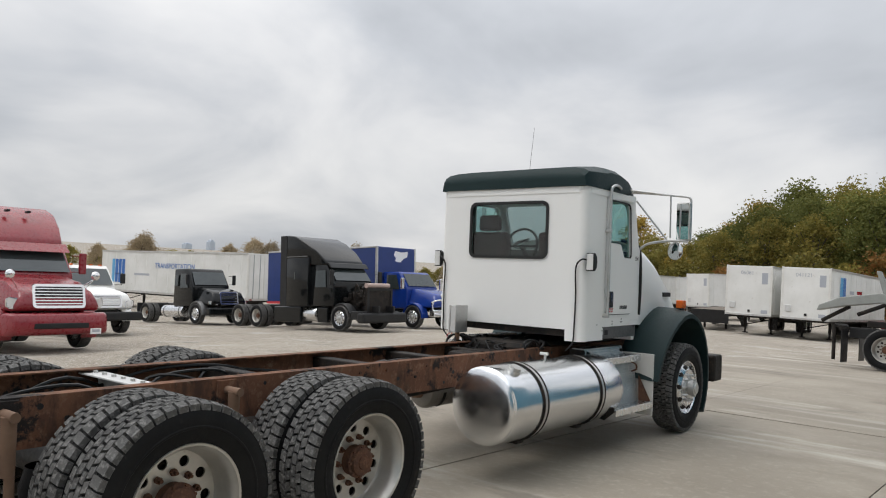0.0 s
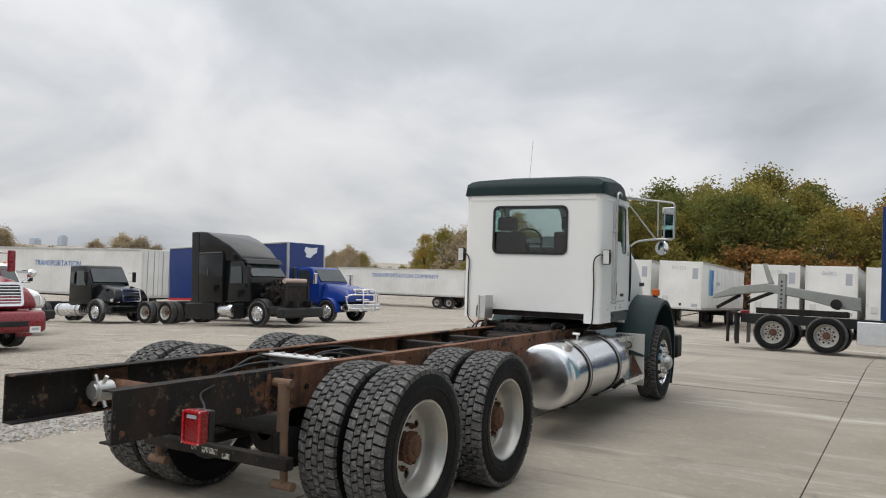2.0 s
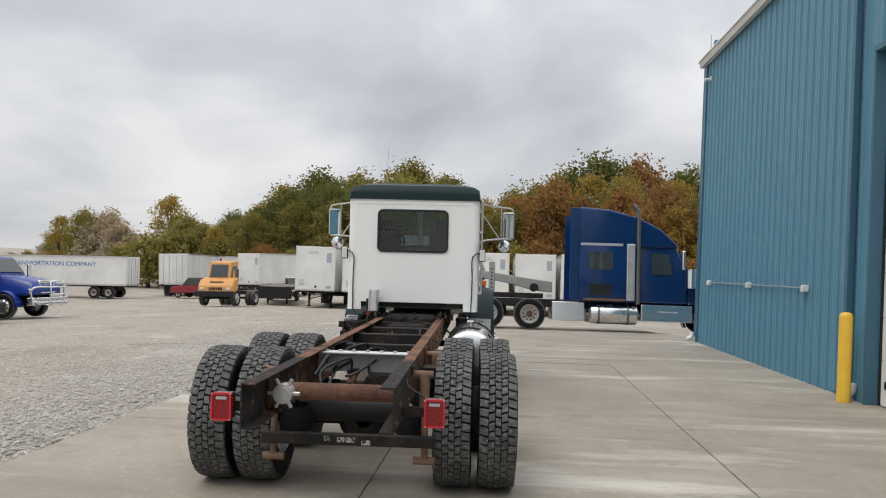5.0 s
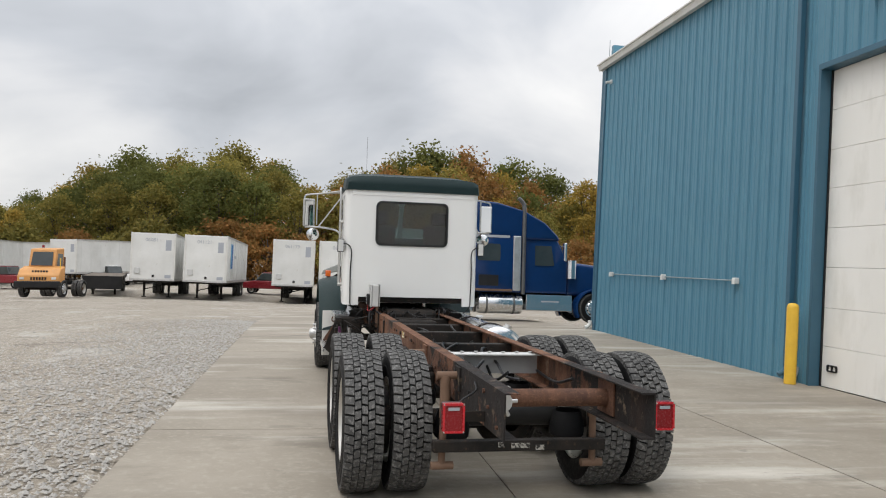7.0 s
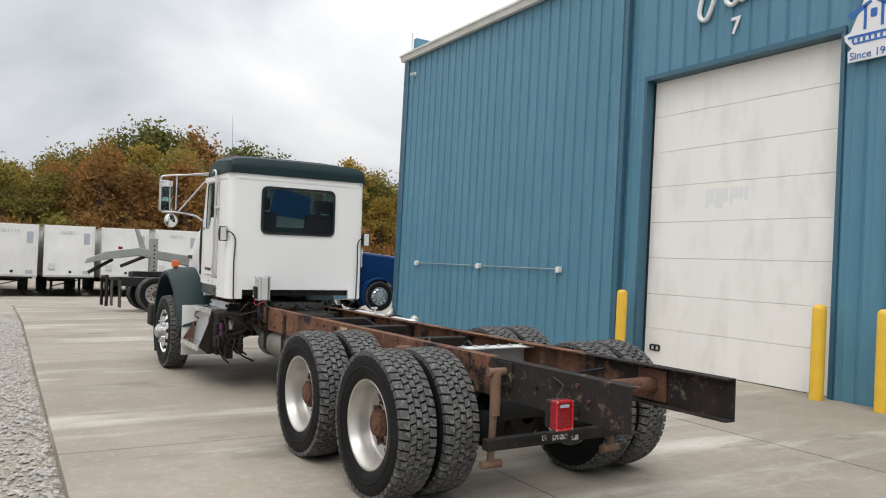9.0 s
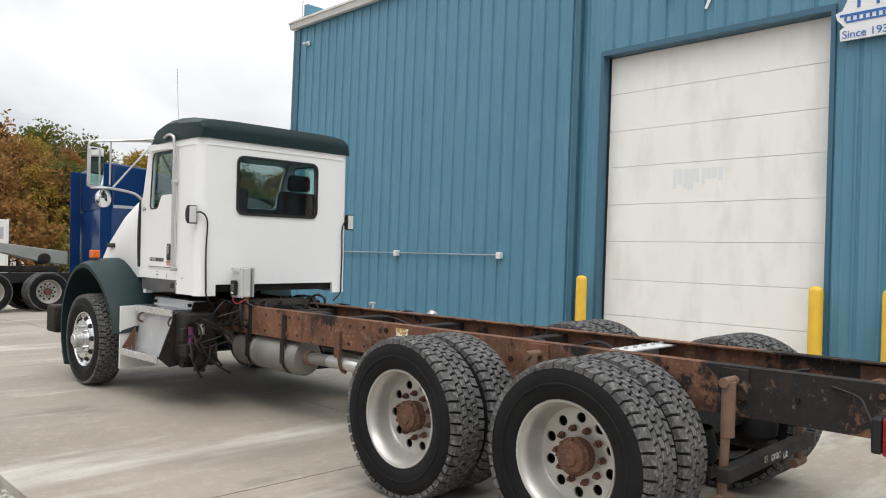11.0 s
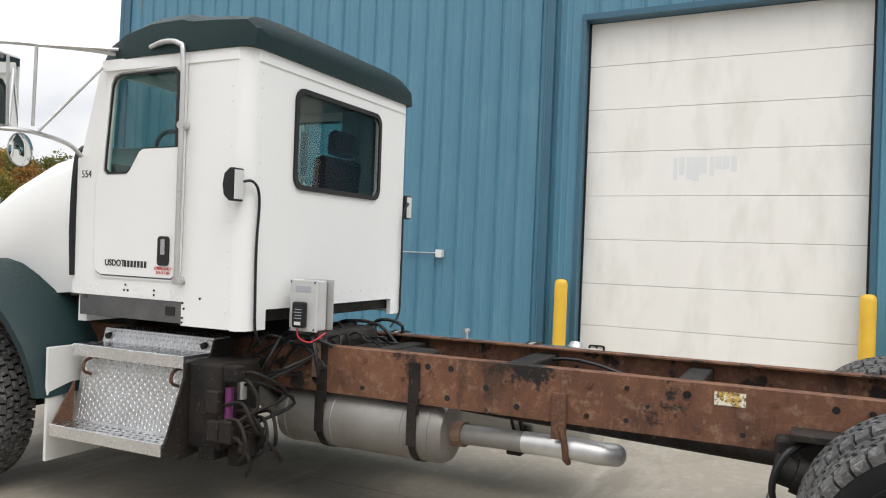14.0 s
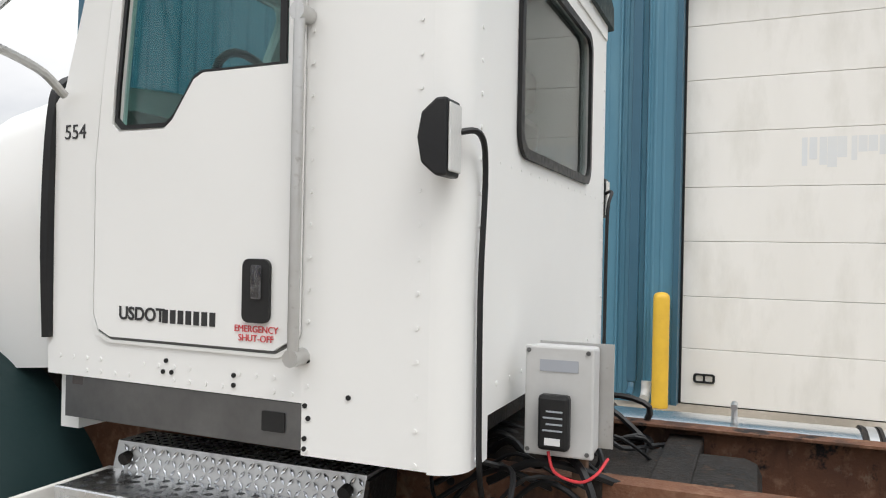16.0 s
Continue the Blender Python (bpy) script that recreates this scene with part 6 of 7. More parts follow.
def windscreen(t, half, y0, z0, y1, z1):
    d = (y1 - y0) / (z1 - z0)
    part("windscreen", plate([(-half, z0), (half, z0), (half * 0.94, z1), (-half * 0.94, z1)], [], 0.012, lambda u, v, w: Vector((u, y0 + d * (v - z0) + 0.05 + w, v))), M["glass_dark"], t, "dark raked windscreen")


def tank_pair(t, y0, y1, r=0.3, x=0.82, m="alu"):
    for s in (-1, 1):
        b = bmesh.new()
        lathe(b, [(y0, 0.001), (y0, r - 0.02), (y0 + 0.02, r), (y1 - 0.02, r), (y1, r - 0.02), (y1, 0.001)], 28, cx=s * x, cz=0.6, axis="y")
        k = part("fuel_tank", b, M[m], t, smooth=True)
        for yy in (y0 + 0.25, y1 - 0.25):
            part("tank_strap", lathed([(yy - 0.025, r + 0.003), (yy - 0.025, r + 0.01), (yy + 0.025, r + 0.01), (yy + 0.025, r + 0.003)], 28, cx=s * x, cz=0.6, axis="y"), M["steel_strip"], k)


def top_narrow(z0, z1, k):
    return lambda y, z: 1 - k * max(0.0, min(1.0, (z - z0) / (z1 - z0)))


def red_truck():
    t = thing("sleeper_tractor", stand(-20.1, 8.12, -90), "dull red sleeper tractor with chrome grille, nose to the pad", "truck", "parked trucks")
    p = M["red_paint"]
    chassis(t, 1.0, -5.2, (-3.9, -5.2))
    part("hood", prism([(1.22, 0.95), (1.20, 1.25), (1.05, 1.45), (0.3, 1.66), (-0.55, 1.86), (-0.55, 0.95)], 1.02, 0.14, lambda y, z: 0.72 + 0.26 * max(0, min(1, (1.7 - z) / 0.7)) if y > -0.4 else 0.95 - 0.06 * (z > 1.5), seg=3), p, t, "red sloping hood", smooth=True)
    part("cab", prism([(-0.5, 0.9), (-0.5, 1.86), (-1.05, 2.62), (-2.2, 2.66), (-2.2, 0.9)], 1.05, 0.07, top_narrow(1.8, 2.7, 0.06), seg=3), p, t, smooth=True)
    part("sleeper", prism([(-2.202, 0.9), (-2.202, 3.2), (-2.6, 3.6), (-4.1, 3.75), (-4.1, 0.9)], 1.18, 0.1, top_narrow(2.6, 3.8, 0.05), seg=3), p, t, smooth=True)
    part("roof_fairing", prism([(-0.92, 2.60), (-0.95, 2.74), (-1.25, 3.12), (-1.75, 3.48), (-2.4, 3.70), (-2.4, 2.60)], 1.14, 0.16, lambda y, z: 0.80 + 0.2 * min(1, (-y - 0.9) / 1.2) - 0.06 * max(0, z - 3.0), seg=4), p, t, "red domed roof fairing", smooth=True)
    part("visor", prism([(-0.72, 2.44), (-0.62, 2.42), (-0.90, 2.66), (-1.0, 2.66)], 1.0, 0.02), p, t)
    windscreen(t, 0.95, -0.543, 1.92, -0.963, 2.50)
    windows(t, 1.05, -1.75, -0.95, 1.75, 2.35, 0.03, 0.3)
    grille(t, 0.60, 1.20, 1.02, 1.58, 6, M["chrome"], 0.18)
    headlamps(t, 0.86, 1.08, 1.12, 0.44, 0.22)
    part("bumper", prism([(1.10, 0.38), (1.38, 0.42), (1.42, 0.66), (1.36, 0.90), (1.0, 0.92), (0.9, 0.5)], 1.22, 0.08, lambda y, z: 1.0 if y < 1.3 else 0.86, seg=3), p, t, "red moulded bumper", smooth=True)
    part("bumper_slot", boxed(-0.62, 0.62, 1.39, 1.425, 0.55, 0.68, bevel=0.02), M["black"], t)
    part("licence_plate", boxed(-0.92, -0.66, 1.375, 1.40, 0.40, 0.56, bevel=0.004), M["decal_white"], t, "white plate with plain bars")
    part("plate_bar", boxed(-0.88, -0.70, 1.4005, 1.403, 0.45, 0.51), M["decal_grey"], t)
    arch(t, 0.0, p, 0.64, 0.5, 0.8, 1.19, -20, 200)
    mirrors(t, 1.05, -0.65, 2.15, "red_paint", 0.55)
    for s in (-1, 1):
        b = bmesh.new()
        tube(b, [(s * 0.75, 0.75, 1.45), (s * 0.98, 0.9, 1.75)], 0.01, 6)
        tube(b, [(s * 0.72, 0.6, 1.5), (s * 0.98, 0.9, 1.75)], 0.01, 6)
        lathe(b, [(0.86, 0.10), (0.88, 0.11), (0.93, 0.09), (0.95, 0.02)], 18, cx=s * 0.98, cz=1.80, axis="y")
        part("hood_mirror", b, M["chrome"], t, smooth=True)
        part("roof_horn", boxed(s * 0.25 - 0.05, s * 0.25 + 0.05, -1.6, -1.4, 3.46, 3.52, bevel=0.02), M["black"], t)
    tank_pair(t, -3.2, -1.0)


def white_truck():
    t = thing("delivery_truck", stand(-27.0, 12.65, -90), "white conventional delivery truck with black bumper", "truck", "parked trucks")
    p = M["white"]
    chassis(t, 1.0, -5.0, (-4.2,), front_kind="drive")
    part("hood", prism([(1.05, 0.85), (1.08, 1.2), (0.95, 1.42), (0.2, 1.58), (-0.45, 1.66), (-0.45, 0.85)], 0.98, 0.12, lambda y, z: 0.72 + 0.28 * max(0, min(1, (1.6 - z) / 0.6)), seg=3), p, t, smooth=True)
    part("cab", prism([(-0.4, 0.8), (-0.4, 1.66), (-0.9, 2.36), (-1.0, 2.42), (-2.0, 2.42), (-2.0, 0.8)], 1.02, 0.07, top_narrow(1.6, 2.5, 0.08), seg=3), p, t, smooth=True)
    windscreen(t, 0.9, -0.443, 1.72, -0.857, 2.30)
    windows(t, 1.02, -1.7, -0.85, 1.6, 2.25, 0.05, 0.3)
    grille(t, 0.52, 1.06, 0.92, 1.36, 5, M["chrome"], 0.1)
    headlamps(t, 0.80, 1.02, 1.05, 0.30, 0.2)
    part("bumper", boxed(-1.18, 1.18, 1.0, 1.28, 0.48, 0.78, bevel=0.05), M["black"], t, "black steel bumper")
    arch(t, 0.0, p, 0.62, 0.5, 0.8, 1.15)
    mirrors(t, 1.02, -0.5, 1.95, "black")
    for k in range(5):
        part("roof_lamp", boxed(-0.7 + 0.35 * k - 0.05, -0.7 + 0.35 * k + 0.05, -1.05, -0.95, 2.42, 2.46, bevel=0.01), M["amber"], t)


def black_day_cab():
    t = thing("day_cab_tractor", stand(-33.3, 21.65, -90), "dark grey day-cab tractor with bright grille", "truck", "parked trucks")
    p = M["black_paint"]
    chassis(t, 1.0, -5.1, (-4.65,))
    part("hood", prism([(1.10, 0.9), (1.12, 1.2), (0.95, 1.55), (0.2, 1.72), (-0.5, 1.82), (-0.5, 0.9)], 0.98, 0.12, lambda y, z: 0.72 + 0.28 * max(0, min(1, (1.7 - z) / 0.6)), seg=3), p, t, smooth=True)
    part("cab", prism([(-0.45, 0.85), (-0.45, 1.82), (-0.9, 2.62), (-1.0, 2.70), (-2.2, 2.70), (-2.2, 0.85)], 1.05, 0.07, top_narrow(1.7, 2.8, 0.08), seg=3), p, t, smooth=True)
    windscreen(t, 0.92, -0.495, 1.90, -0.855, 2.54)
    windows(t, 1.05, -1.55, -0.85, 1.75, 2.45, 0.05, 0.3)
    windows(t, 1.05, -2.05, -1.75, 1.85, 2.4, 0.05, 0.0)
    grille(t, 0.5, 1.1, 0.95, 1.55, 3, M["chrome"], 0.16)
    headlamps(t, 0.82, 1.04, 1.02, 0.4, 0.14)
    part("bumper", boxed(-1.18, 1.18, 0.95, 1.28, 0.45, 0.8, bevel=0.07), p, t)
    arch(t, 0.0, M["steel_strip"], 0.62, 0.5, 0.8, 1.15)
    mirrors(t, 1.05, -0.55, 2.15, "black", 0.5)
    tank_pair(t, -3.2, -1.3)
    part("cat_walk", boxed(-0.5, 0.5, -3.6, -2.4, 0.98, 1.02), M["alu_dull"], t)
    part("mud_guard", boxed(-1.2, 1.2, -5.45, -5.40, 0.3, 1.0), M["black"], t)


def black_sleeper():
    t = thing("sleeper_tractor", stand(-23.15, 21.75, -90), "glossy black sleeper tractor with its hood removed", "truck", "parked trucks")
    p = M["black_paint"]
    chassis(t, 1.5, -7.4, (-5.4, -6.75))
    part("cab", prism([(-0.45, 0.95), (-0.45, 1.95), (-0.95, 2.62), (-1.6, 2.72), (-1.9, 2.72), (-1.9, 0.95)], 1.08, 0.07, top_narrow(1.8, 2.8, 0.07), seg=3), p, t, smooth=True)
    part("sleeper", prism([(-1.895, 0.95), (-1.895, 2.95), (-3.3, 2.95), (-3.3, 0.95)], 1.2, 0.03, None, seg=2), p, t, "black sleeper box", smooth=True)
    part("roof_fairing", prism([(-0.92, 2.62), (-1.0, 2.80), (-1.5, 3.22), (-2.2, 3.62), (-2.8, 3.86), (-3.3, 3.92), (-3.3, 2.62)], 1.205, 0.06, lambda y, z: 0.84 + 0.16 * min(1, (-y - 0.9) / 1.0), seg=4), p, t, "black sloping roof fairing", smooth=True)
    for s in (-1, 1):
        part("side_extender", prism([(-3.305, 0.95), (-3.305, 3.90), (-3.72, 3.90), (-3.72, 0.95)], 0.02, 0.008), M["black"], t, "matt black side extender", m=pose(s * 1.18, 0, 0))
        part("belt_line", boxed(min(s * 1.185, s * 1.205), max(s * 1.185, s * 1.205), -3.28, -1.95, 2.98, 3.02), M["steel_strip"], t)
        part("skirt", boxed(min(s * 1.0, s * 1.14), max(s * 1.0, s * 1.14), -4.2, -2.4, 0.28, 0.92, bevel=0.05), p, t, "black side skirt")
        part("step_panel", boxed(min(s * 1.0, s * 1.12), max(s * 1.0, s * 1.12), -1.35, -0.75, 0.3, 0.9, bevel=0.03), p, t)
        b = bmesh.new()
        lathe(b, [(-2.25, 0.001), (-2.25, 0.28), (-2.22, 0.3), (-1.55, 0.3), (-1.5, 0.28), (-1.5, 0.001)], 28, cx=s * 0.84, cz=0.62, axis="y")
        part("fuel_tank", b, M["alu"], t, smooth=True)
        part("side_vent", boxed(min(s * 1.198, s * 1.212), max(s * 1.198, s * 1.212), -2.78, -2.72, 2.05, 2.35, bevel=0.004), M["glass_dark"], t)
    part("visor", prism([(-0.74, 2.50), (-0.62, 2.50), (-0.80, 2.72), (-0.98, 2.72)], 1.04, 0.03), p, t, "black sun visor")
    windscreen(t, 0.96, -0.487, 2.0, -0.875, 2.52)
    windows(t, 1.08, -1.55, -0.9, 1.72, 2.40, 0.05, 0.1)
    # bare engine bay
    eng = bmesh.new()
    random.seed(31)
    box(eng, -0.35, 0.35, -0.4, 0.85, 0.75, 1.5, bevel=0.05)
    box(eng, -0.55, -0.36, -0.2, 0.6, 0.9, 1.3, bevel=0.05)
    for k in range(22):
        x, y, z = random.uniform(-0.6, 0.6), random.uniform(-0.4, 0.85), random.uniform(0.8, 1.75)
        d = random.uniform(0.05, 0.13)
        box(eng, x - d, x + d, y - d, y + d, z - d * 0.7, z + d * 0.7, bevel=0.02)
    for k in range(14):
        x, y = random.uniform(-0.7, 0.7), random.uniform(-0.4, 0.6)
        tube(eng, curve_pts([(x, y, random.uniform(1.0, 1.6)), (x + random.uniform(-0.2, 0.2), y + 0.2, random.uniform(1.3, 1.85)), (x + random.uniform(-0.3, 0.3), y + 0.5, random.uniform(1.0, 1.7))], 4), 0.03, 6)
    part("engine", eng, M["grime"], t, "exposed greasy engine")
    part("radiator", boxed(-0.62, 0.62, 0.92, 1.08, 0.72, 1.62, bevel=0.02), M["grime"], t, "brown exposed radiator core")
    part("radiator_frame", plate([(-0.68, 0.66), (0.68, 0.66), (0.68, 1.68), (-0.68, 1.68)], [[(-0.58, 0.76), (0.58, 0.76), (0.58, 1.58), (-0.58, 1.58)]], 0.03, on_y(1.09)), M["black"], t)
    part("air_duct", rod(bmesh.new(), (-0.62, 0.95, 1.78), (0.62, 0.95, 1.78), 0.1, 14), mat("pinkish_tank_plastic", (0.40, 0.30, 0.27), (0.35, 0.27, 0.24), 0.5), t, "dusty pink coolant tank", smooth=True)
    part("bumper", boxed(-1.2, 1.2, 1.05, 1.45, 0.32, 0.72, bevel=0.08), M["black"], t, "black bumper")
    for s in (-1, 1):
        part("bumper_bracket", boxed(min(s * 0.6, s * 1.12), max(s * 0.6, s * 1.12), 0.62, 1.1, 0.45, 0.78, bevel=0.04), M["black"], t)
    arch(t, 0.0, M["black"], 0.60, 0.5, 0.75, 1.1, 20, 200)
    mirrors(t, 1.08, -0.35, 2.1, "black", 0.6)


def blue_box_truck():
    t = thing("box_truck", stand(-23.2, 26.0, -90), "blue box truck with white patches and chrome bull bar", "truck", "parked trucks")
    p = M["blue_paint"]
    chassis(t, 1.0, -9.6, (-7.6,))
    part("hood", prism([(1.15, 0.9), (1.18, 1.2), (1.0, 1.48), (0.2, 1.66), (-0.5, 1.78), (-0.5, 0.9)], 1.0, 0.13, lambda y, z: 0.70 + 0.30 * max(0, min(1, (1.65 - z) / 0.65)), seg=3), p, t, smooth=True)
    part("cab", prism([(-0.45, 0.85), (-0.45, 1.78), (-0.92, 2.44), (-1.02, 2.50), (-2.0, 2.50), (-2.0, 0.85)], 1.04, 0.07, top_narrow(1.7, 2.6, 0.08), seg=3), p, t, smooth=True)
    windscreen(t, 0.92, -0.50, 1.85, -0.89, 2.40)
    windows(t, 1.04, -1.7, -0.9, 1.7, 2.35, 0.05, 0.3)
    grille(t, 0.5, 1.12, 0.98, 1.5, 6, M["chrome"], 0.14)
    headlamps(t, 0.82, 1.05, 1.05, 0.36, 0.17)
    part("bumper", boxed(-1.18, 1.18, 1.02, 1.3, 0.5, 0.82, bevel=0.04), M["chrome"], t, "chrome bumper")
    bb = bmesh.new()
    for s in (-1, 1):
        tube(bb, curve_pts([(s * 0.45, 1.38, 0.5), (s * 0.45, 1.55, 0.6), (s * 0.45, 1.55, 1.3), (s * 0.38, 1.5, 1.42), (0, 1.5, 1.45)], 4), 0.038, 8)
        tube(bb, curve_pts([(s * 0.45, 1.5, 0.62), (s * 0.95, 1.42, 0.62), (s * 1.15, 1.25, 0.7), (s * 1.15, 1.2, 1.1), (s * 1.0, 1.35, 1.22), (s * 0.45, 1.5, 1.22)], 4), 0.034, 8)
    for zz in (0.62, 0.92, 1.22):
        tube(bb, [(-0.45, 1.55, zz), (0.45, 1.55, zz)], 0.03, 8)
    part("bull_bar", bb, M["alu"], t, "bright tubular bull bar", smooth=True)
    arch(t, 0.0, p, 0.62, 0.5, 0.8, 1.17)
    mirrors(t, 1.04, -0.55, 1.95, "chrome", 0.5)
    bx = part("box_body", prism([(-2.1, 1.0), (-2.1, 3.66), (-10.2, 3.66), (-10.2, 1.0)], 1.28, 0.04), M["blue_box"], t, "blue box body")
    for s in (-1, 1):
        part("corner_post", boxed(min(s * 1.20, s * 1.30), max(s * 1.20, s * 1.30), -2.2, -2.08, 1.0, 3.64, bevel=0.03), M["alu_dull"], t)
        part("roof_rail", boxed(min(s * 1.22, s * 1.30), max(s * 1.22, s * 1.30), -10.2, -2.08, 3.60, 3.68, bevel=0.02), M["alu_dull"], t)
        part("base_rail", boxed(min(s * 1.22, s * 1.295), max(s * 1.22, s * 1.295), -10.2, -2.1, 0.98, 1.10), M["decal_red"], t)
    # white painted-over patches
    blob = [(u - 2.1, v) for u, v in ((-6.1, 1.75), (-5.9, 2.2), (-6.0, 2.6), (-5.6, 2.95), (-4.9, 3.0), (-4.0, 3.05), (-3.4, 2.9), (-3.3, 2.3), (-3.4, 1.75), (-3.8, 1.45), (-4.8, 1.4), (-5.6, 1.5))]
    part("white_patch", plate(blob, [], 0.004, on_x(1.2805)), M["decal_white"], t)
    blob2 = [(-0.75, 3.5), (-0.3, 3.45), (0.1, 3.5), (0.2, 3.3), (0.05, 3.18), (0.1, 3.02), (-0.25, 2.98), (-0.45, 3.15), (-0.7, 3.25)]
    part("white_patch", plate(blob2, [], 0.004, on_y(-2.0985)), M["decal_white"], t)
    tank_pair(t, -3.6, -2.2)


def navy_tractor():
    t = thing("boom_tractor", stand(2.75, 21.85, -90, 6.4), "deep blue sleeper tractor with bright stack and tank", "truck", "parked trucks")
    p = M["navy_paint"]
    chassis(t, 1.0, -8.0, (-5.75, -7.05))
    part("hood", prism([(1.1, 0.9), (1.1, 1.75), (0.9, 1.85), (-0.9, 2.02), (-0.9, 0.9)], 0.86, 0.12, None, seg=3), p, t, smooth=True)
    part("cab", prism([(-0.9, 0.95), (-0.9, 2.0), (-1.2, 2.66), (-1.3, 2.75), (-2.5, 2.75), (-2.5, 0.95)], 1.03, 0.06, top_narrow(1.9, 2.8, 0.05), seg=3), p, t, smooth=True)
    part("sleeper", prism([(-2.502, 0.95), (-2.502, 2.72), (-4.25, 2.72), (-4.25, 0.95)], 1.2, 0.03, None, seg=2), p, t, "deep blue sleeper box", smooth=True)
    part("roof_fairing", prism([(-1.15, 2.68), (-1.25, 2.85), (-1.7, 3.25), (-2.4, 3.60), (-3.3, 3.84), (-4.25, 3.92), (-4.25, 2.68)], 1.203, 0.08, lambda y, z: 0.86 + 0.14 * min(1, (-y - 1.1) / 1.0), seg=4), p, t, "deep blue roof fairing", smooth=True)
    windscreen(t, 0.92, -0.923, 2.05, -1.164, 2.58)
    windows(t, 1.03, -2.0, -1.35, 1.85, 2.5, 0.04, 0.15)
    for s in (-1, 1):
        part("side_extender", boxed(min(s * 1.15, s * 1.19), max(s * 1.15, s * 1.19), -4.53, -4.252, 0.98, 3.88, bevel=0.01), M["navy_paint"], t)
        part("sleeper_window", plate(rrect(-3.95, 1.95, -3.2, 2.5, 0.06), [], 0.012, on_x(s * 1.196, s)), M["glass_dark"], t)
        part("louvre", plate(rrect(-3.9, 1.15, -3.25, 1.5, 0.02), [], 0.01, on_x(s * 1.198, s)), M["black"], t)
        part("lower_trim", boxed(min(s * 1.19, s * 1.225), max(s * 1.19, s * 1.225), -4.1, -2.8, 0.98, 1.05, bevel=0.01), M["shock"], t)
        part("stack_shield", boxed(min(s * 1.04, s * 1.22), max(s * 1.04, s * 1.22), -2.78, -2.52, 1.0, 2.78, bevel=0.03), M["alu_dull"], t, "ribbed bright stack shield")
        sk = bmesh.new()
        tube(sk, curve_pts([(s * 1.15, -2.42, 0.9), (s * 1.15, -2.42, 2.0), (s * 1.15, -2.42, 3.6), (s * 1.15, -2.48, 3.86), (s * 1.15, -2.62, 4.02)], 5), 0.065, 12)
        part("exhaust_stack", sk, M["steel_strip"], t, "dull grey exhaust stack", smooth=True)
        part("tool_box", boxed(min(s * 0.6, s * 1.12), max(s * 0.6, s * 1.12), -5.05, -4.05, 0.32, 0.92, bevel=0.02), M["tank"], t, "bright aluminium tool box")
        part("battery_step", boxed(min(s * 0.6, s * 1.12), max(s * 0.6, s * 1.12), -2.3, -0.75, 0.38, 0.9, bevel=0.02), M["tank"], t, "bright aluminium step box")
        part("wrote_bar", boxed(min(s * 1.1205, s * 1.123), max(s * 1.1205, s * 1.123), -1.8, -1.2, 0.66, 0.71), M["decal_grey"], t)
        part("script_bar", plate([(-4.2, 2.70), (-2.9, 2.70), (-2.9, 2.78), (-4.2, 2.78)], [], 0.003, lambda u, v, w: Vector((s * (1.205 + w), u, v))), M["decal_grey"], t, "pale lettering reduced to a bar")
        ac = bmesh.new()
        rod(ac, (s * 0.98, -0.75, 1.45), (s * 0.98, -0.75, 2.05), 0.17, 18)
        part("air_cleaner", ac, M["chrome"], t, smooth=True)
        b = bmesh.new()
        lathe(b, [(-3.85, 0.001), (-3.85, 0.3), (-3.82, 0.32), (-2.45, 0.32), (-2.42, 0.3), (-2.42, 0.001)], 28, cx=s * 0.86, cz=0.58, axis="y")
        k = part("fuel_tank", b, M["alu"], t, smooth=True)
        for yy in (-3.6, -2.7):
            part("tank_strap", lathed([(yy - 0.03, 0.322), (yy - 0.03, 0.33), (yy + 0.03, 0.33), (yy + 0.03, 0.322)], 28, cx=s * 0.86, cz=0.58, axis="y"), M["steel_strip"], k)
    arch(t, 0.0, p, 0.64, 0.5, 0.75, 1.16, -10, 215)
    part("bumper", boxed(-1.2, 1.2, 1.05, 1.3, 0.4, 0.8, bevel=0.04), M["chrome"], t)
    mirrors(t, 1.03, -1.15, 2.3, "chrome", 0.6)
    part("mud_flap_hanger", boxed(-1.2, 1.2, -8.05, -7.98, 0.9, 0.98), M["grime"], t)
    for s in (-1, 1):
        part("mud_flap", boxed(min(s * 0.62, s * 1.2), max(s * 0.62, s * 1.2), -8.0, -7.985, 0.12, 0.92), M["black"], t)
    # towing boom
    bm_ = bmesh.new()
    prism([(-5.0, 1.55), (-5.6, 1.62), (-6.6, 1.75), (-7.4, 1.86), (-8.3, 1.72), (-8.8, 1.50), (-8.85, 1.36), (-8.2, 1.50), (-7.4, 1.62), (-6.5, 1.48), (-5.6, 1.25), (-5.0, 1.2)], 0.17, 0.02, bm=bm_)
    bo = part("boom", bm_, M["boom"], t, "grey folding tow boom")
    part("mast", boxed(-0.2, 0.2, -7.08, -6.88, 1.0, 2.15, bevel=0.02), M["boom"], bo)
    part("upright", prism([(-7.35, 1.85), (-7.2, 1.85), (-7.42, 2.42), (-7.52, 2.42)], 0.09, 0.015), M["boom"], bo)
    part("winch", rod(bmesh.new(), (-0.3, -5.6, 1.35), (0.3, -5.6, 1.35), 0.14, 14), M["grime"], bo)
    part("turntable", boxed(-0.45, 0.45, -7.6, -5.3, 1.0, 1.16, bevel=0.02), M["grime"], bo)
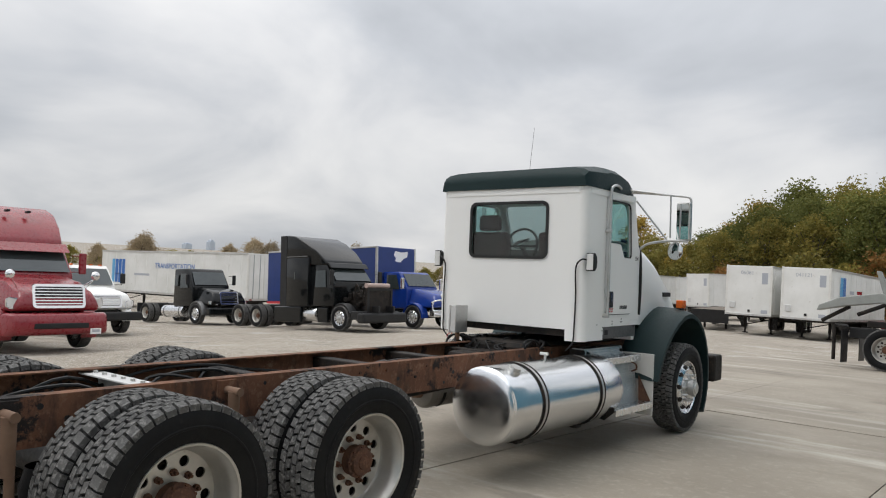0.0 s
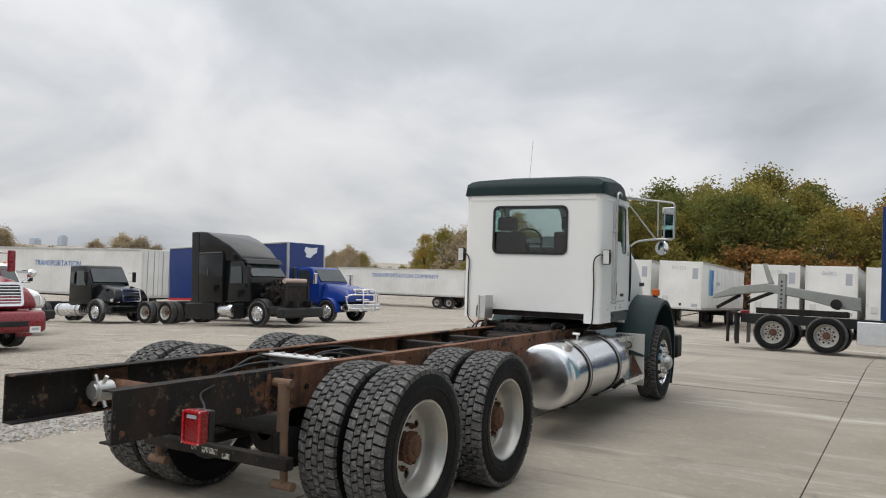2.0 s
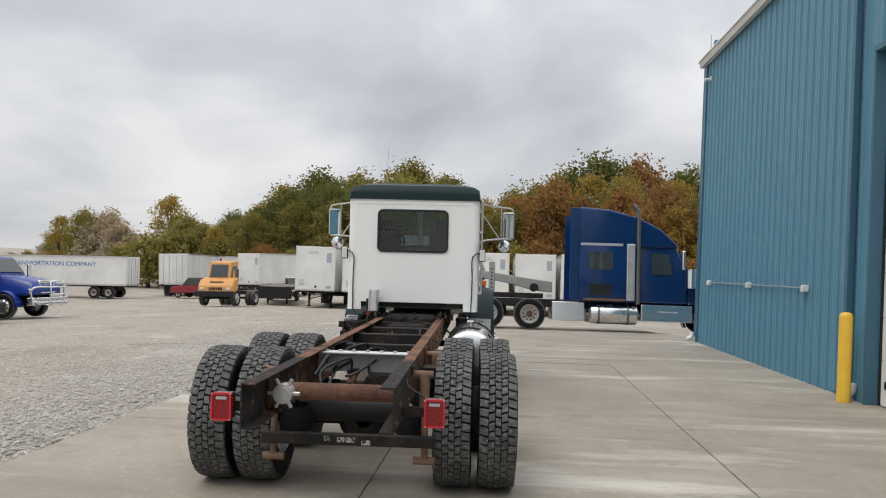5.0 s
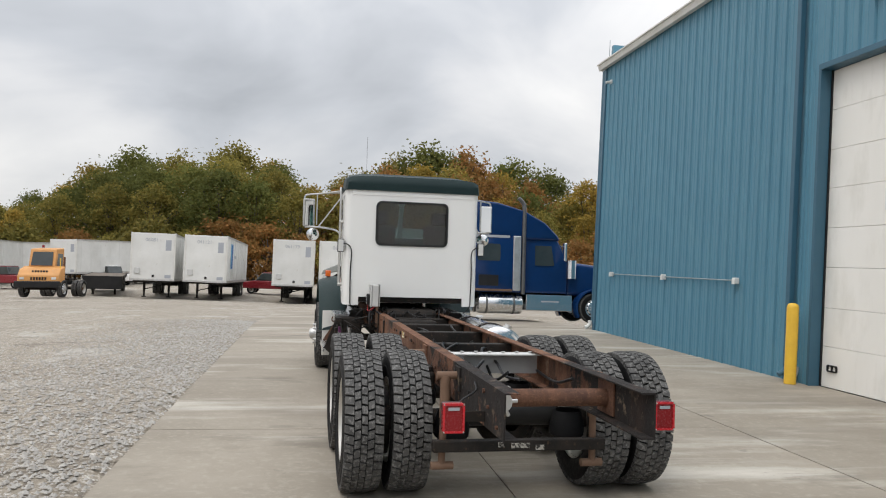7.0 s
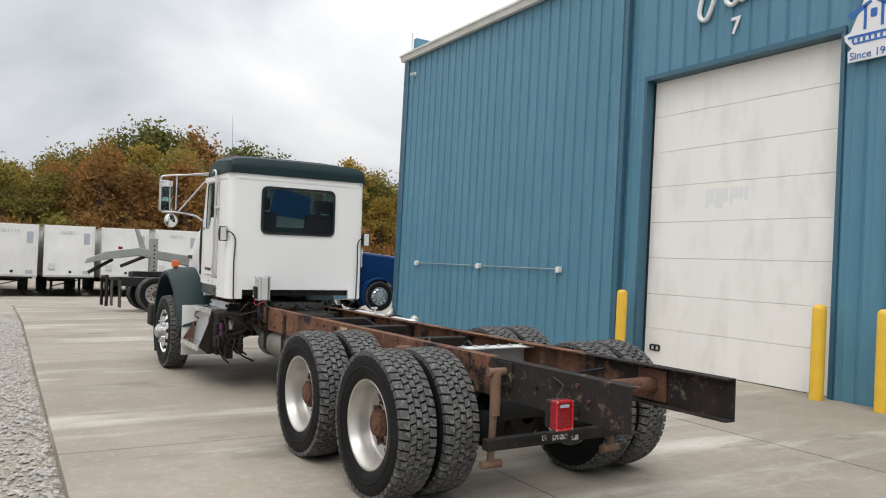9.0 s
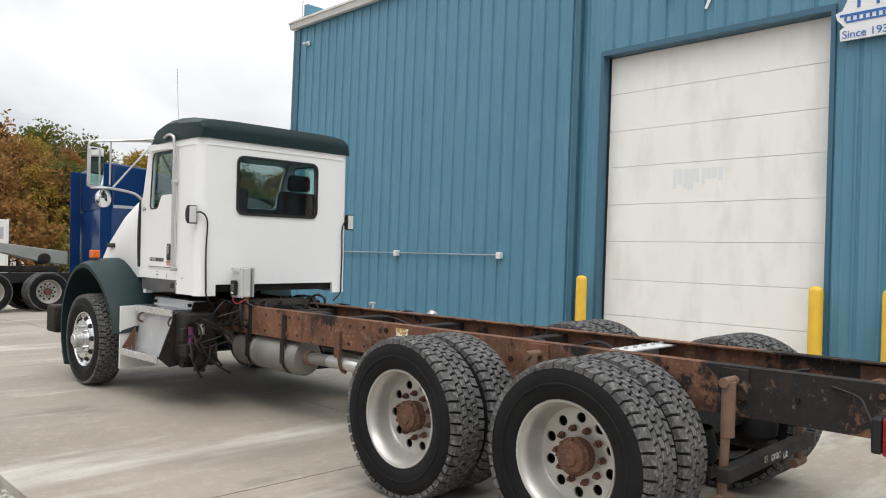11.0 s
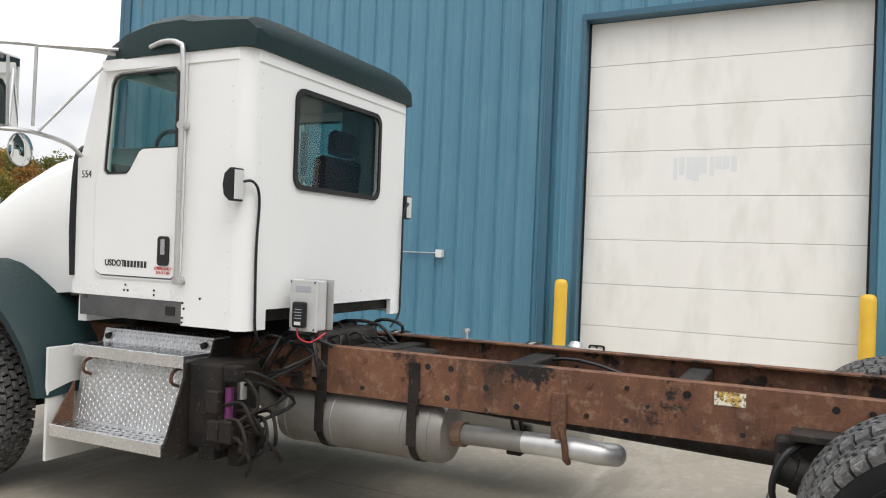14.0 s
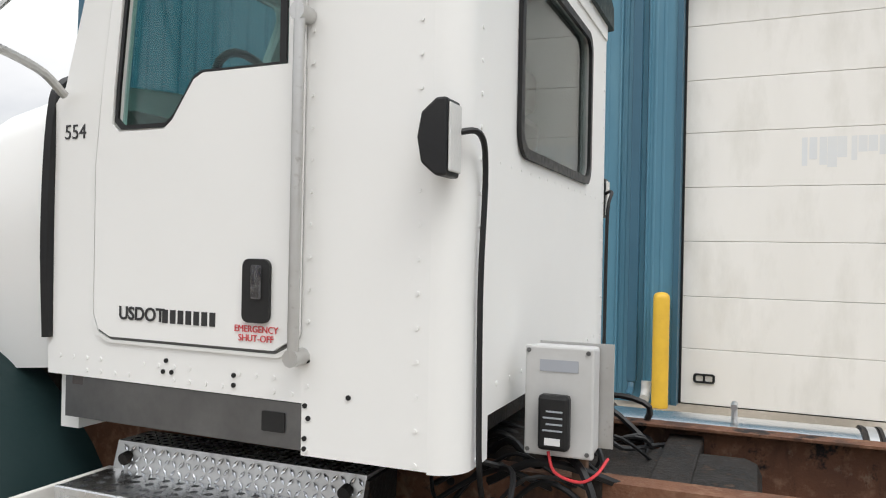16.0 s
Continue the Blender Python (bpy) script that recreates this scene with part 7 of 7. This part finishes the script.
    # pin holes are black discs, their shade put into the colour
    for k in range(7):
        for s in (-1, 1):
            part("pin_hole", rod(bmesh.new(), (s * 0.2005, -6.98, 1.2 + 0.12 * k), (s * 0.203, -6.98, 1.2 + 0.12 * k), 0.03, 8), M["black"], bo)
    hy = bmesh.new()
    rod(hy, (0.1, -7.9, 1.3), (0.1, -7.2, 1.62), 0.05, 10)
    rod(hy, (0, -8.75, 1.1), (0, -8.1, 1.5), 0.05, 10)
    part("hydraulic_ram", hy, M["grime"], bo)
    lg = bmesh.new()
    for s in (-1, 1):
        tube(lg, [(s * 0.6, -8.3, 0.15), (s * 0.6, -8.3, 1.0)], 0.045, 8)
    tube(lg, [(-0.6, -8.3, 1.0), (0.6, -8.3, 1.0)], 0.045, 8)
    part("rear_stand", lg, M["grime"], bo)
    part("beacon", rod(bmesh.new(), (0, -7.9, 1.8), (0, -7.9, 1.88), 0.06, 10), M["red_lens"], bo)


def yard_tractor():
    t = thing("yard_tractor", stand(-21.4, 43.0, 176), "faded orange yard tractor with a small offset cab", "truck", "parked trucks")
    p = M["orange_paint"]
    chassis(t, 0.6, -3.6, (-2.9,))
    part("cab", prism([(-0.2, 0.95), (0.0, 1.75), (-0.25, 2.75), (-1.3, 2.85), (-1.3, 0.95)], 0.72, 0.05, seg=2), p, t, "orange tall cab", m=pose(0.12, 0, 0))
    part("windscreen", plate([(-0.58, 1.8), (0.58, 1.8), (0.55, 2.58), (-0.55, 2.58)], [], 0.012, lambda u, v, w: Vector((u + 0.12, 0.012 - 0.25 * (v - 1.8) + w, v))), M["glass_dark"], t)
    for s in (-1, 1):
        part("side_window", plate([(-1.05, 1.8), (-0.25, 1.8), (-0.42, 2.5), (-1.05, 2.5)], [], 0.01, on_x(0.12 + s * 0.722, s)), M["glass_dark"], t)
    part("nose", prism([(0.75, 0.85), (0.72, 1.25), (0.45, 1.6), (-0.15, 1.78), (-0.15, 0.85)], 1.12, 0.06, seg=2), p, t, "orange sloping nose")
    part("bumper", boxed(-1.2, 1.2, 0.7, 0.95, 0.55, 0.92, bevel=0.04), M["black"], t)
    for k in range(6):
        part("nose_slot", boxed(-0.45 + 0.15 * k, -0.36 + 0.15 * k, 0.735, 0.765, 0.98, 1.14), M["black"], t)
        part("nose_slot", boxed(-0.45 + 0.15 * k, -0.36 + 0.15 * k, 0.55, 0.60, 1.38, 1.52), M["black"], t)
    for s in (-1, 1):
        part("headlight", boxed(s * 0.85 - 0.12, s * 0.85 + 0.12, 0.74, 0.77, 1.0, 1.14, bevel=0.01), M["clear_lens"], t)
    part("stack", tube(bmesh.new(), [(-1.0, -0.3, 1.5), (-1.0, -0.3, 2.3)], 0.06, 8), M["rust"], t)
    part("mirror_pole", tube(bmesh.new(), [(-1.05, 0.4, 1.6), (-1.05, 0.4, 2.2)], 0.03, 6), M["yellow"], t)
    part("beacon", rod(bmesh.new(), (0.3, -0.6, 2.84), (0.3, -0.6, 2.98), 0.07, 10), M["red_lens"], t)
    part("fifth_wheel", boxed(-0.5, 0.5, -3.2, -2.4, 1.0, 1.12, bevel=0.03), M["grime"], t)


red_truck()
white_truck()
black_day_cab()
black_sleeper()
blue_box_truck()
navy_tractor()
yard_tractor()

# ---- trailers ----


POST = mesh_of(boxed(-0.007, 0.007, -0.02, 0.02, 0.0, 1.0), M["white_trailer"])


def trailer(x, y, heading, number="", length=14.0, nose=True, label="white dry van trailer with worn dusty panels", side_text="", stripes=False, top=4.0):
    """Origin under the end at y = 0, which faces the viewer; the body runs along +y."""
    t = thing("van_trailer", stand(x, y, heading, -0.85 * length), label, "trailer", "parked trailers")
    b = boxed(-1.28, 1.28, 0.0, length, 1.12, top, bevel=0.02)
    part("body", b, M["white_trailer"], t)
    for s in (-1, 1):
        part("top_rail", boxed(min(s * 1.24, s * 1.31), max(s * 1.24, s * 1.31), -0.01, length, top - 0.1, top + 0.02, bevel=0.01), M["alu_dull"], t)
        part("bottom_rail", boxed(min(s * 1.24, s * 1.31), max(s * 1.24, s * 1.31), -0.01, length, 1.08, 1.24, bevel=0.01), M["alu_dull"], t)
        part("corner_post", boxed(min(s * 1.18, s * 1.305), max(s * 1.18, s * 1.305), -0.02, 0.1, 1.1, top + 0.01, bevel=0.02), M["white_trim"], t)
        for yy in span(0.6, length - 0.6, 1.22):
            part("side_post", POST, None, t, m=Matrix.Translation((s * 1.286, yy, 1.24)) @ Matrix.Diagonal((1, 1, top - 1.34, 1)))
    part("end_beam", boxed(-1.28, 1.28, -0.03, 0.02, 1.08, 1.2, bevel=0.01), M["alu_dull"], t)
    part("floor_frame", boxed(-1.1, 1.1, 0.05, length, 0.98, 1.08), M["grime"], t)
    gear_y, axle_y = (2.4, (length - 2.9, length - 1.6)) if nose else (length - 2.4, (1.6, 2.9))
    for s in (-1, 1):
        lg = bmesh.new()
        box(lg, s * 0.75 - 0.07, s * 0.75 + 0.07, gear_y - 0.07, gear_y + 0.07, 0.35, 1.0)
        box(lg, s * 0.75 - 0.05, s * 0.75 + 0.05, gear_y - 0.05, gear_y + 0.05, 0.06, 0.4)
        box(lg, s * 0.75 - 0.14, s * 0.75 + 0.14, gear_y - 0.12, gear_y + 0.12, 0.0, 0.06)
        part("landing_leg", lg, M["grime"], t)
        for a in axle_y:
            far_wheel(t, s * 1.05, a, 0.5, "drive")
            far_wheel(t, s * 0.73, a, 0.5, "inner")
    part("bogie", boxed(-0.55, 0.55, axle_y[0] - 0.6, axle_y[1] + 0.6, 0.62, 0.97, bevel=0.02), M["grime"], t)
    part("leg_brace", tube(bmesh.new(), [(-0.75, gear_y, 0.5), (0.75, gear_y, 0.9)], 0.03, 6), M["grime"], t)
    sg = lambda u, v, w: Vector((u, -0.004 - w, v))
    if nose:
        part("document_box", boxed(-1.05, -0.72, -0.06, -0.002, 1.5, 1.86, bevel=0.02), M["grey_box"], t)
        part("notice", plate([(0.72, 2.95), (1.05, 2.95), (1.05, 3.6), (0.72, 3.6)], [], 0.006, sg), M["decal_grey"], t)
        part("air_coupling", boxed(-0.02, 0.12, -0.05, -0.002, 1.3, 1.44, bevel=0.02), M["black"], t)
        part("notice", plate([(0.72, 1.25), (1.08, 1.25), (1.08, 1.45), (0.72, 1.45)], [], 0.006, sg), M["decal_grey"], t)
    else:
        for s in (-1, 1):
            part("door_leaf", plate([(min(s * 0.01, s * 1.17), 1.24), (max(s * 0.01, s * 1.17), 1.24), (max(s * 0.01, s * 1.17), top - 0.12), (min(s * 0.01, s * 1.17), top - 0.12)], [], 0.02, sg), M["white_trailer"], t)
            for xx in (0.35, 0.85):
                part("lock_rod", rod(bmesh.new(), (s * xx, -0.045, 1.2), (s * xx, -0.045, top - 0.1), 0.017, 6), M["galv"], t)
            part("tail_lamp", boxed(s * 1.0 - 0.1, s * 1.0 + 0.1, -0.045, -0.031, 1.1, 1.17), M["red_lens"], t)
    if number:
        letters(number, 0.30, Matrix(((1, 0, 0, -0.1), (0, 0, -1, -0.006), (0, 1, 0, top - 0.42), (0, 0, 0, 1))), M["decal_grey"], "fleet_number", t)
    if stripes:
        for k, key in enumerate(("decal_sky", "decal_sky", "decal_blue", "decal_blue")):
            part("stripe", plate([(2.0 + 0.32 * k, 2.0), (2.26 + 0.32 * k, 2.0), (2.26 + 0.32 * k, 3.6), (2.0 + 0.32 * k, 3.6)], [], 0.004, on_x(1.293)), M[key], t)
        part("side_bar", plate([(4.2, 2.7), (5.2, 2.7), (5.2, 2.9), (4.2, 2.9)], [], 0.004, on_x(1.293)), M["decal_grey"], t)
    if side_text:
        letters(side_text, 0.52, Matrix(((0, 0, 1, 1.294), (1, 0, 0, length * 0.5), (0, 1, 0, 3.1), (0, 0, 0, 1))), M["decal_blue"], "side_lettering", t, "dark blue company lettering")
        part("side_bar", plate([(length * 0.32, 2.55), (length * 0.45, 2.55), (length * 0.45, 2.68), (length * 0.32, 2.68)], [], 0.004, on_x(1.293)), M["decal_grey"], t)
    return t


trailer(-16.2, 46.0, 4, "06081", 13.0)
trailer(-13.1, 46.0, 0, "041121", 14.0, stripes=True)
trailer(-7.72, 46.0, 0, "061179", 14.0)
trailer(-4.80, 46.0, 0, "06082", 14.0)
trailer(-1.80, 46.3, 0, "", 14.0)
trailer(1.10, 46.0, 0, "06076", 14.0)
trailer(-27.4, 66.0, -22, "", 14.0, nose=True, label="white dry van trailer standing askew behind a flatbed")
# the long trailer with lettering along its side stands with its doors to the pad
lt = trailer(-40.2, 29.4, 95, "", 16.2, nose=False, label="long white van trailer with dark blue side lettering")
# lettering and stripes of the long trailer, on the side towards the pad
letters("TRANSPORTATION", 0.5, Matrix(((0, 0, -1, -1.294), (-1, 0, 0, 7.4), (0, 1, 0, 3.0), (0, 0, 0, 1))), M["decal_blue"], "side_lettering", lt, "dark blue company lettering")
for k, key in enumerate(("decal_sky", "decal_blue", "decal_blue", "decal_blue")):
    part("stripe", plate([(13.2 + 0.42 * (3 - k), 1.75), (13.54 + 0.42 * (3 - k), 1.75), (13.54 + 0.42 * (3 - k), 3.4), (13.2 + 0.42 * (3 - k), 3.4)], [], 0.004, on_x(-1.293, -1)), M[key], lt)
part("side_bar", plate([(10.2, 2.3), (12.0, 2.3), (12.0, 2.45), (10.2, 2.45)], [], 0.004, on_x(-1.293, -1)), M["decal_grey"], lt)

ct = trailer(-36.3, 61.5, 92, "", 14.5, nose=False, label="long white van trailer with company lettering, half hidden", top=3.6)
letters("TRANSPORTATION COMPANY", 0.55, Matrix(((0, 0, -1, -1.294), (-1, 0, 0, 6.5), (0, 1, 0, 2.9), (0, 0, 0, 1))), M["decal_blue"], "side_lettering", ct, "dark blue company lettering")
trailer(-34.6, 66.0, 8, "", 13.0, nose=False, label="white van trailer behind a longer one")
trailer(-36.5, 80.0, -25, "", 13.0, nose=False, label="white van trailer far across the yard")


def flatbed(x, y, heading, label):
    t = thing("flatbed_trailer", stand(x, y, heading, -9.0), label, "trailer", "parked trailers")
    part("deck", boxed(-1.25, 1.25, 0, 11, 1.15, 1.32, bevel=0.02), M["wood"], t)
    for s in (-1, 1):
        part("side_rail", boxed(min(s * 1.22, s * 1.28), max(s * 1.22, s * 1.28), 0, 11, 1.1, 1.34), M["grime"], t)
        part("main_beam", boxed(s * 0.45 - 0.06, s * 0.45 + 0.06, 0.2, 10.8, 0.75, 1.1), M["grime"], t)
        part("landing_leg", boxed(s * 0.7 - 0.07, s * 0.7 + 0.07, 2.3, 2.45, 0.0, 1.1), M["grime"], t)
        for a in (8.4, 9.7):
            far_wheel(t, s * 1.05, a, 0.5, "drive")
    part("head_board", boxed(-1.2, 1.2, -0.05, 0.0, 0.45, 1.32), M["black"], t)


flatbed(-20.2, 50.5, 12, "black flatbed trailer with a worn wooden deck")
flatbed(-44.0, 55.0, 88, "low black flatbed trailer in the dry grass")


def pickup_far(x, y, heading, paint, label):
    t = thing("parked_car", stand(x, y, heading), label, "car", "far vehicles")
    part("body", prism([(-2.3, 0.45), (-2.3, 1.05), (-0.2, 1.1), (1.2, 1.1), (2.2, 0.95), (2.3, 0.45)], 0.95, 0.06), paint, t)
    part("cabin", prism([(-0.9, 1.1), (-0.7, 1.72), (0.6, 1.74), (1.2, 1.1)], 0.85, 0.06), M["glass_dark"], t)
    part("roof", prism([(-0.7, 1.725), (-0.68, 1.77), (0.55, 1.79), (0.62, 1.745)], 0.8, 0.01), paint, t)
    for s in (-1, 1):
        for yy in (-1.4, 1.45):
            far_wheel(t, s * 0.85, yy, 0.36, "drive", 0.7)


pickup_far(-30.5, 62.0, 80, M["red_paint"], "small red car far across the yard")
pickup_far(-24.8, 70.0, 60, M["white"], "white pickup far across the yard")
pickup_far(-10.0, 62.5, 85, M["red_paint"], "red machine behind the trailers")

# ---- trees ----


def tree_meshes(seed, tall, spread, leaf_key, n_clumps, per, low=0.16, leaf=0.34):
    """Trunk with limbs, and a crown of leaf sprays round the limb ends."""
    rnd = random.Random(seed)
    tb = bmesh.new()
    tube(tb, [(0, 0, -0.3), (0.05, 0.02, tall * 0.2), (-0.05, 0.08, tall * 0.45), (0.05, 0.0, tall * 0.72)], 0.05, 7)
    for v in tb.verts:
        f = 1 - max(0, v.co.z) / (tall * 0.8)
        v.co.x *= 0.6 + 4.0 * f
        v.co.y *= 0.6 + 4.0 * f
    ends = []
    for k in range(n_clumps):
        a = rnd.uniform(0, math.tau)
        h = low + (1 - low) * rnd.random() ** 0.8
        env = math.sin(math.pi * min(1, (h - low) / (1 - low) * 0.86 + 0.14)) ** 0.6
        lump = 0.75 + 0.5 * noise.noise((math.cos(a) * 1.6 + seed, math.sin(a) * 1.6, h * 3.2))
        r = spread * env * lump * rnd.uniform(0.45, 1.0) ** 0.5
        ends.append(Vector((r * math.cos(a), r * math.sin(a), tall * h * (0.92 + 0.12 * noise.noise((a, seed, h * 2))))))
    for e in ends[:: max(1, n_clumps // 16)]:
        z0 = max(0.8, e.z * rnd.uniform(0.35, 0.6))
        m_ = Vector((e.x * 0.45, e.y * 0.45, z0 + (e.z - z0) * 0.6))
        tube(tb, curve_pts([(0, 0, z0), m_, e], 3), 0.045, 5)
    verts, faces = [], []
    for e in ends:
        cr = rnd.uniform(0.55, 1.05) * spread * 0.24
        for q in range(per):
            d = Vector((rnd.gauss(0, 1), rnd.gauss(0, 1), rnd.gauss(0, 0.75))) * cr * 0.6
            c = e + d
            s = leaf * rnd.uniform(0.55, 1.25)
            u = Vector((rnd.gauss(0, 1), rnd.gauss(0, 1), rnd.gauss(0, 0.8))).normalized()
            w = u.orthogonal().normalized()
            w = (w * math.cos(q) + u.cross(w) * math.sin(q)) * 0.62
            i = len(verts)
            verts += [c - u * s * 0.5, c + w * s * 0.5, c + u * s * 0.55, c - w * s * 0.5]
            faces.append((i, i + 1, i + 2, i + 3))
    me = bpy.data.meshes.new("crown")
    me.from_pydata([tuple(v) for v in verts], [], faces)
    me.materials.append(M[leaf_key])
    return mesh_of(tb, M["bark"]), me


KINDS = []
for seed, tall, spread, key, n, per in ((1, 13.0, 4.6, "leaf_olive", 150, 46), (2, 14.5, 4.2, "leaf_gold", 140, 46), (3, 11.0, 4.4, "leaf_orange", 140, 44), (4, 12.5, 5.0, "leaf_green", 150, 46),
                                        (5, 12.0, 4.0, "leaf_gold", 110, 36), (6, 9.0, 4.2, "leaf_dry", 110, 60), (7, 5.5, 3.6, "leaf_orange", 90, 40), (8, 5.0, 3.4, "leaf_olive", 90, 40)):
    KINDS.append(tree_meshes(seed, tall, spread, key, n, per, low=0.08 if seed > 6 else 0.16))
TREE_LABEL = ["tall olive-green tree at the edge of the wood", "tall golden autumn tree at the edge of the wood", "rust-orange autumn tree in the wood", "broad dark green tree in the wood", "thinning yellow autumn tree", "half-bare dry tree in the distance",
              "low orange-brown undergrowth tree", "low olive undergrowth tree"]


def tree(k, x, y, s, turn, sz=1.0):
    t = thing("tree", pose(x, y, height(x, y) - 0.05, 0, 0, turn) @ Matrix.Diagonal((s, s, s * sz, 1)), TREE_LABEL[k], "tree", "wood")
    part("trunk", KINDS[k][0], None, t)
    part("crown", KINDS[k][1], None, t)


rnd = random.Random(77)


def skyline(x):
    """Height of the wood's top edge along the far side of the yard."""
    pts = ((-46, 5.0), (-36, 6.5), (-30, 9.0), (-25, 12.0), (-15, 13.4), (-9, 12.2), (-6.5, 9.6), (-3, 12.0), (3, 14.0), (10, 13.8), (16, 11.5), (22, 11.0), (34, 12.0), (60, 12.0))
    for (a, u), (b, v) in zip(pts, pts[1:]):
        if a <= x <= b:
            return u + (v - u) * (x - a) / (b - a)
    return 8.0


def species(x):
    r = rnd.random()
    if x < -18:
        return 0 if r < 0.5 else (3 if r < 0.8 else 1)
    if x < -8:
        return 3 if r < 0.3 else (0 if r < 0.75 else 1)
    if x < 4:
        return 2 if r < 0.5 else (1 if r < 0.65 else 0)
    return 1 if r < 0.35 else (0 if r < 0.65 else (3 if r < 0.85 else 2))


TALL = (13.0, 14.5, 11.0, 12.5, 12.0, 9.0, 5.5, 5.0)
for row, (yy, gap) in enumerate(((98, 5.6), (104, 5.2), (112, 5.6), (121, 6.5))):
    f = (yy + 3.5) / 73.5
    x = -38.0 + row
    while x < 46:
        k = species(x)
        want = (skyline(x) - 2.8) * f * (0.76 + 0.085 * row) * 0.86 * rnd.uniform(0.9, 1.12) + 3.6
        tree(k, -6.3 + (x + 6.3) * f + rnd.uniform(-1, 1), yy + rnd.uniform(-2, 2), max(0.5, want / TALL[k] * 1.06), rnd.uniform(0, 360))
        x += gap / f * rnd.uniform(0.85, 1.2)
x = -54
while x < 50:
    tree(rnd.choice((6, 7, 7)) if x < -8 else rnd.choice((6, 6, 7)), x, 92.0 + rnd.uniform(-1.5, 1.5), rnd.uniform(0.9, 1.5), rnd.uniform(0, 360))
    x += rnd.uniform(3.6, 5.2)
# scattered trees across the far side of the yard
for k, x, y, top in ((4, -55, 110, 12.3), (0, -50, 104, 9.5), (5, -66, 112, 10.0), (0, -70, 112, 10.5), (1, -75, 114, 9.5), (5, -62, 108, 8), (5, -89, 110, 6.5), (5, -94, 112, 5.5), (5, -108, 100, 6.5), (0, -45, 98, 8.0), (1, -41, 92, 7.5),
                     (5, -113, 60, 6.0), (5, -118, 62, 5.6), (5, -122, 57, 4.2), (5, -130, 66, 3.8), (4, 31, 101, 14.5), (4, 35.5, 103, 16.3), (0, 39.5, 102, 15.3), (3, -60, 120, 7), (3, -80, 122, 7), (0, -100, 128, 6), (0, -115, 110, 6)):
    tree(k, x, y, top / TALL[k] * 1.12, rnd.uniform(0, 360))
# a low far wood closes the view to the west
x = -150
for k in range(58):
    a = radians(30 + 66 * k / 58)
    r = 150 + rnd.uniform(-8, 12)
    tree(rnd.choice((5, 7, 7)), -r * math.sin(a) * 1.0, 20 + r * math.cos(a), rnd.uniform(0.62, 0.85), rnd.uniform(0, 360))

# two far towers of the city
for bx, by, w, z in ((-2063, 1227, 22, 19), (-2027, 1284, 19, 32)):
    t = thing("office_tower", pose(bx, by, -3), "pale hazy office tower on the horizon", "tower", "city towers")
    part("shaft", boxed(-w / 2, w / 2, -w / 2, w / 2, 0, z * 0.8, bevel=1), M["tower"], t)
    part("crown", boxed(-w / 3, w / 3, -w / 3, w / 3, z * 0.8, z * 0.93, bevel=0.8), M["tower"], t)
    part("spire", prism([(-w / 5, z * 0.93), (w / 5, z * 0.93), (0, z)], w / 5), M["tower"], t)

# ---- gravel stones along the pad's edge ----
rnd = random.Random(9)
sv, sf = [], []
for k in range(16000):
    x = -7.78 - abs(rnd.gauss(0, 1.7))
    y = rnd.uniform(-3, 18)
    s = rnd.uniform(0.009, 0.03) * (1.4 if rnd.random() < 0.1 else 1)
    z = height(x, y) - 0.03 + 0.05 * noise.noise((x * 0.35, y * 0.35, 0)) + s * 0.3
    i = len(sv)
    j = [rnd.uniform(0.7, 1.2) for _ in range(6)]
    a = rnd.uniform(0, 3)
    c, d = math.cos(a), math.sin(a)
    sv += [(x + s * j[0] * c, y + s * j[0] * d, z), (x - s * j[1] * d, y + s * j[1] * c, z), (x - s * j[2] * c, y - s * j[2] * d, z), (x + s * j[3] * d, y - s * j[3] * c, z), (x, y, z + s * 0.7 * j[4]), (x, y, z - s)]
    sf += [(i, i + 1, i + 4), (i + 1, i + 2, i + 4), (i + 2, i + 3, i + 4), (i + 3, i, i + 4)]
me = bpy.data.meshes.new("stones")
me.from_pydata(sv, [], sf)
me.materials.append(M["stone"])
tagged(new("gravel_stones", me), "loose pale grey stones along the pad edge", "gravel", kind="stuff")
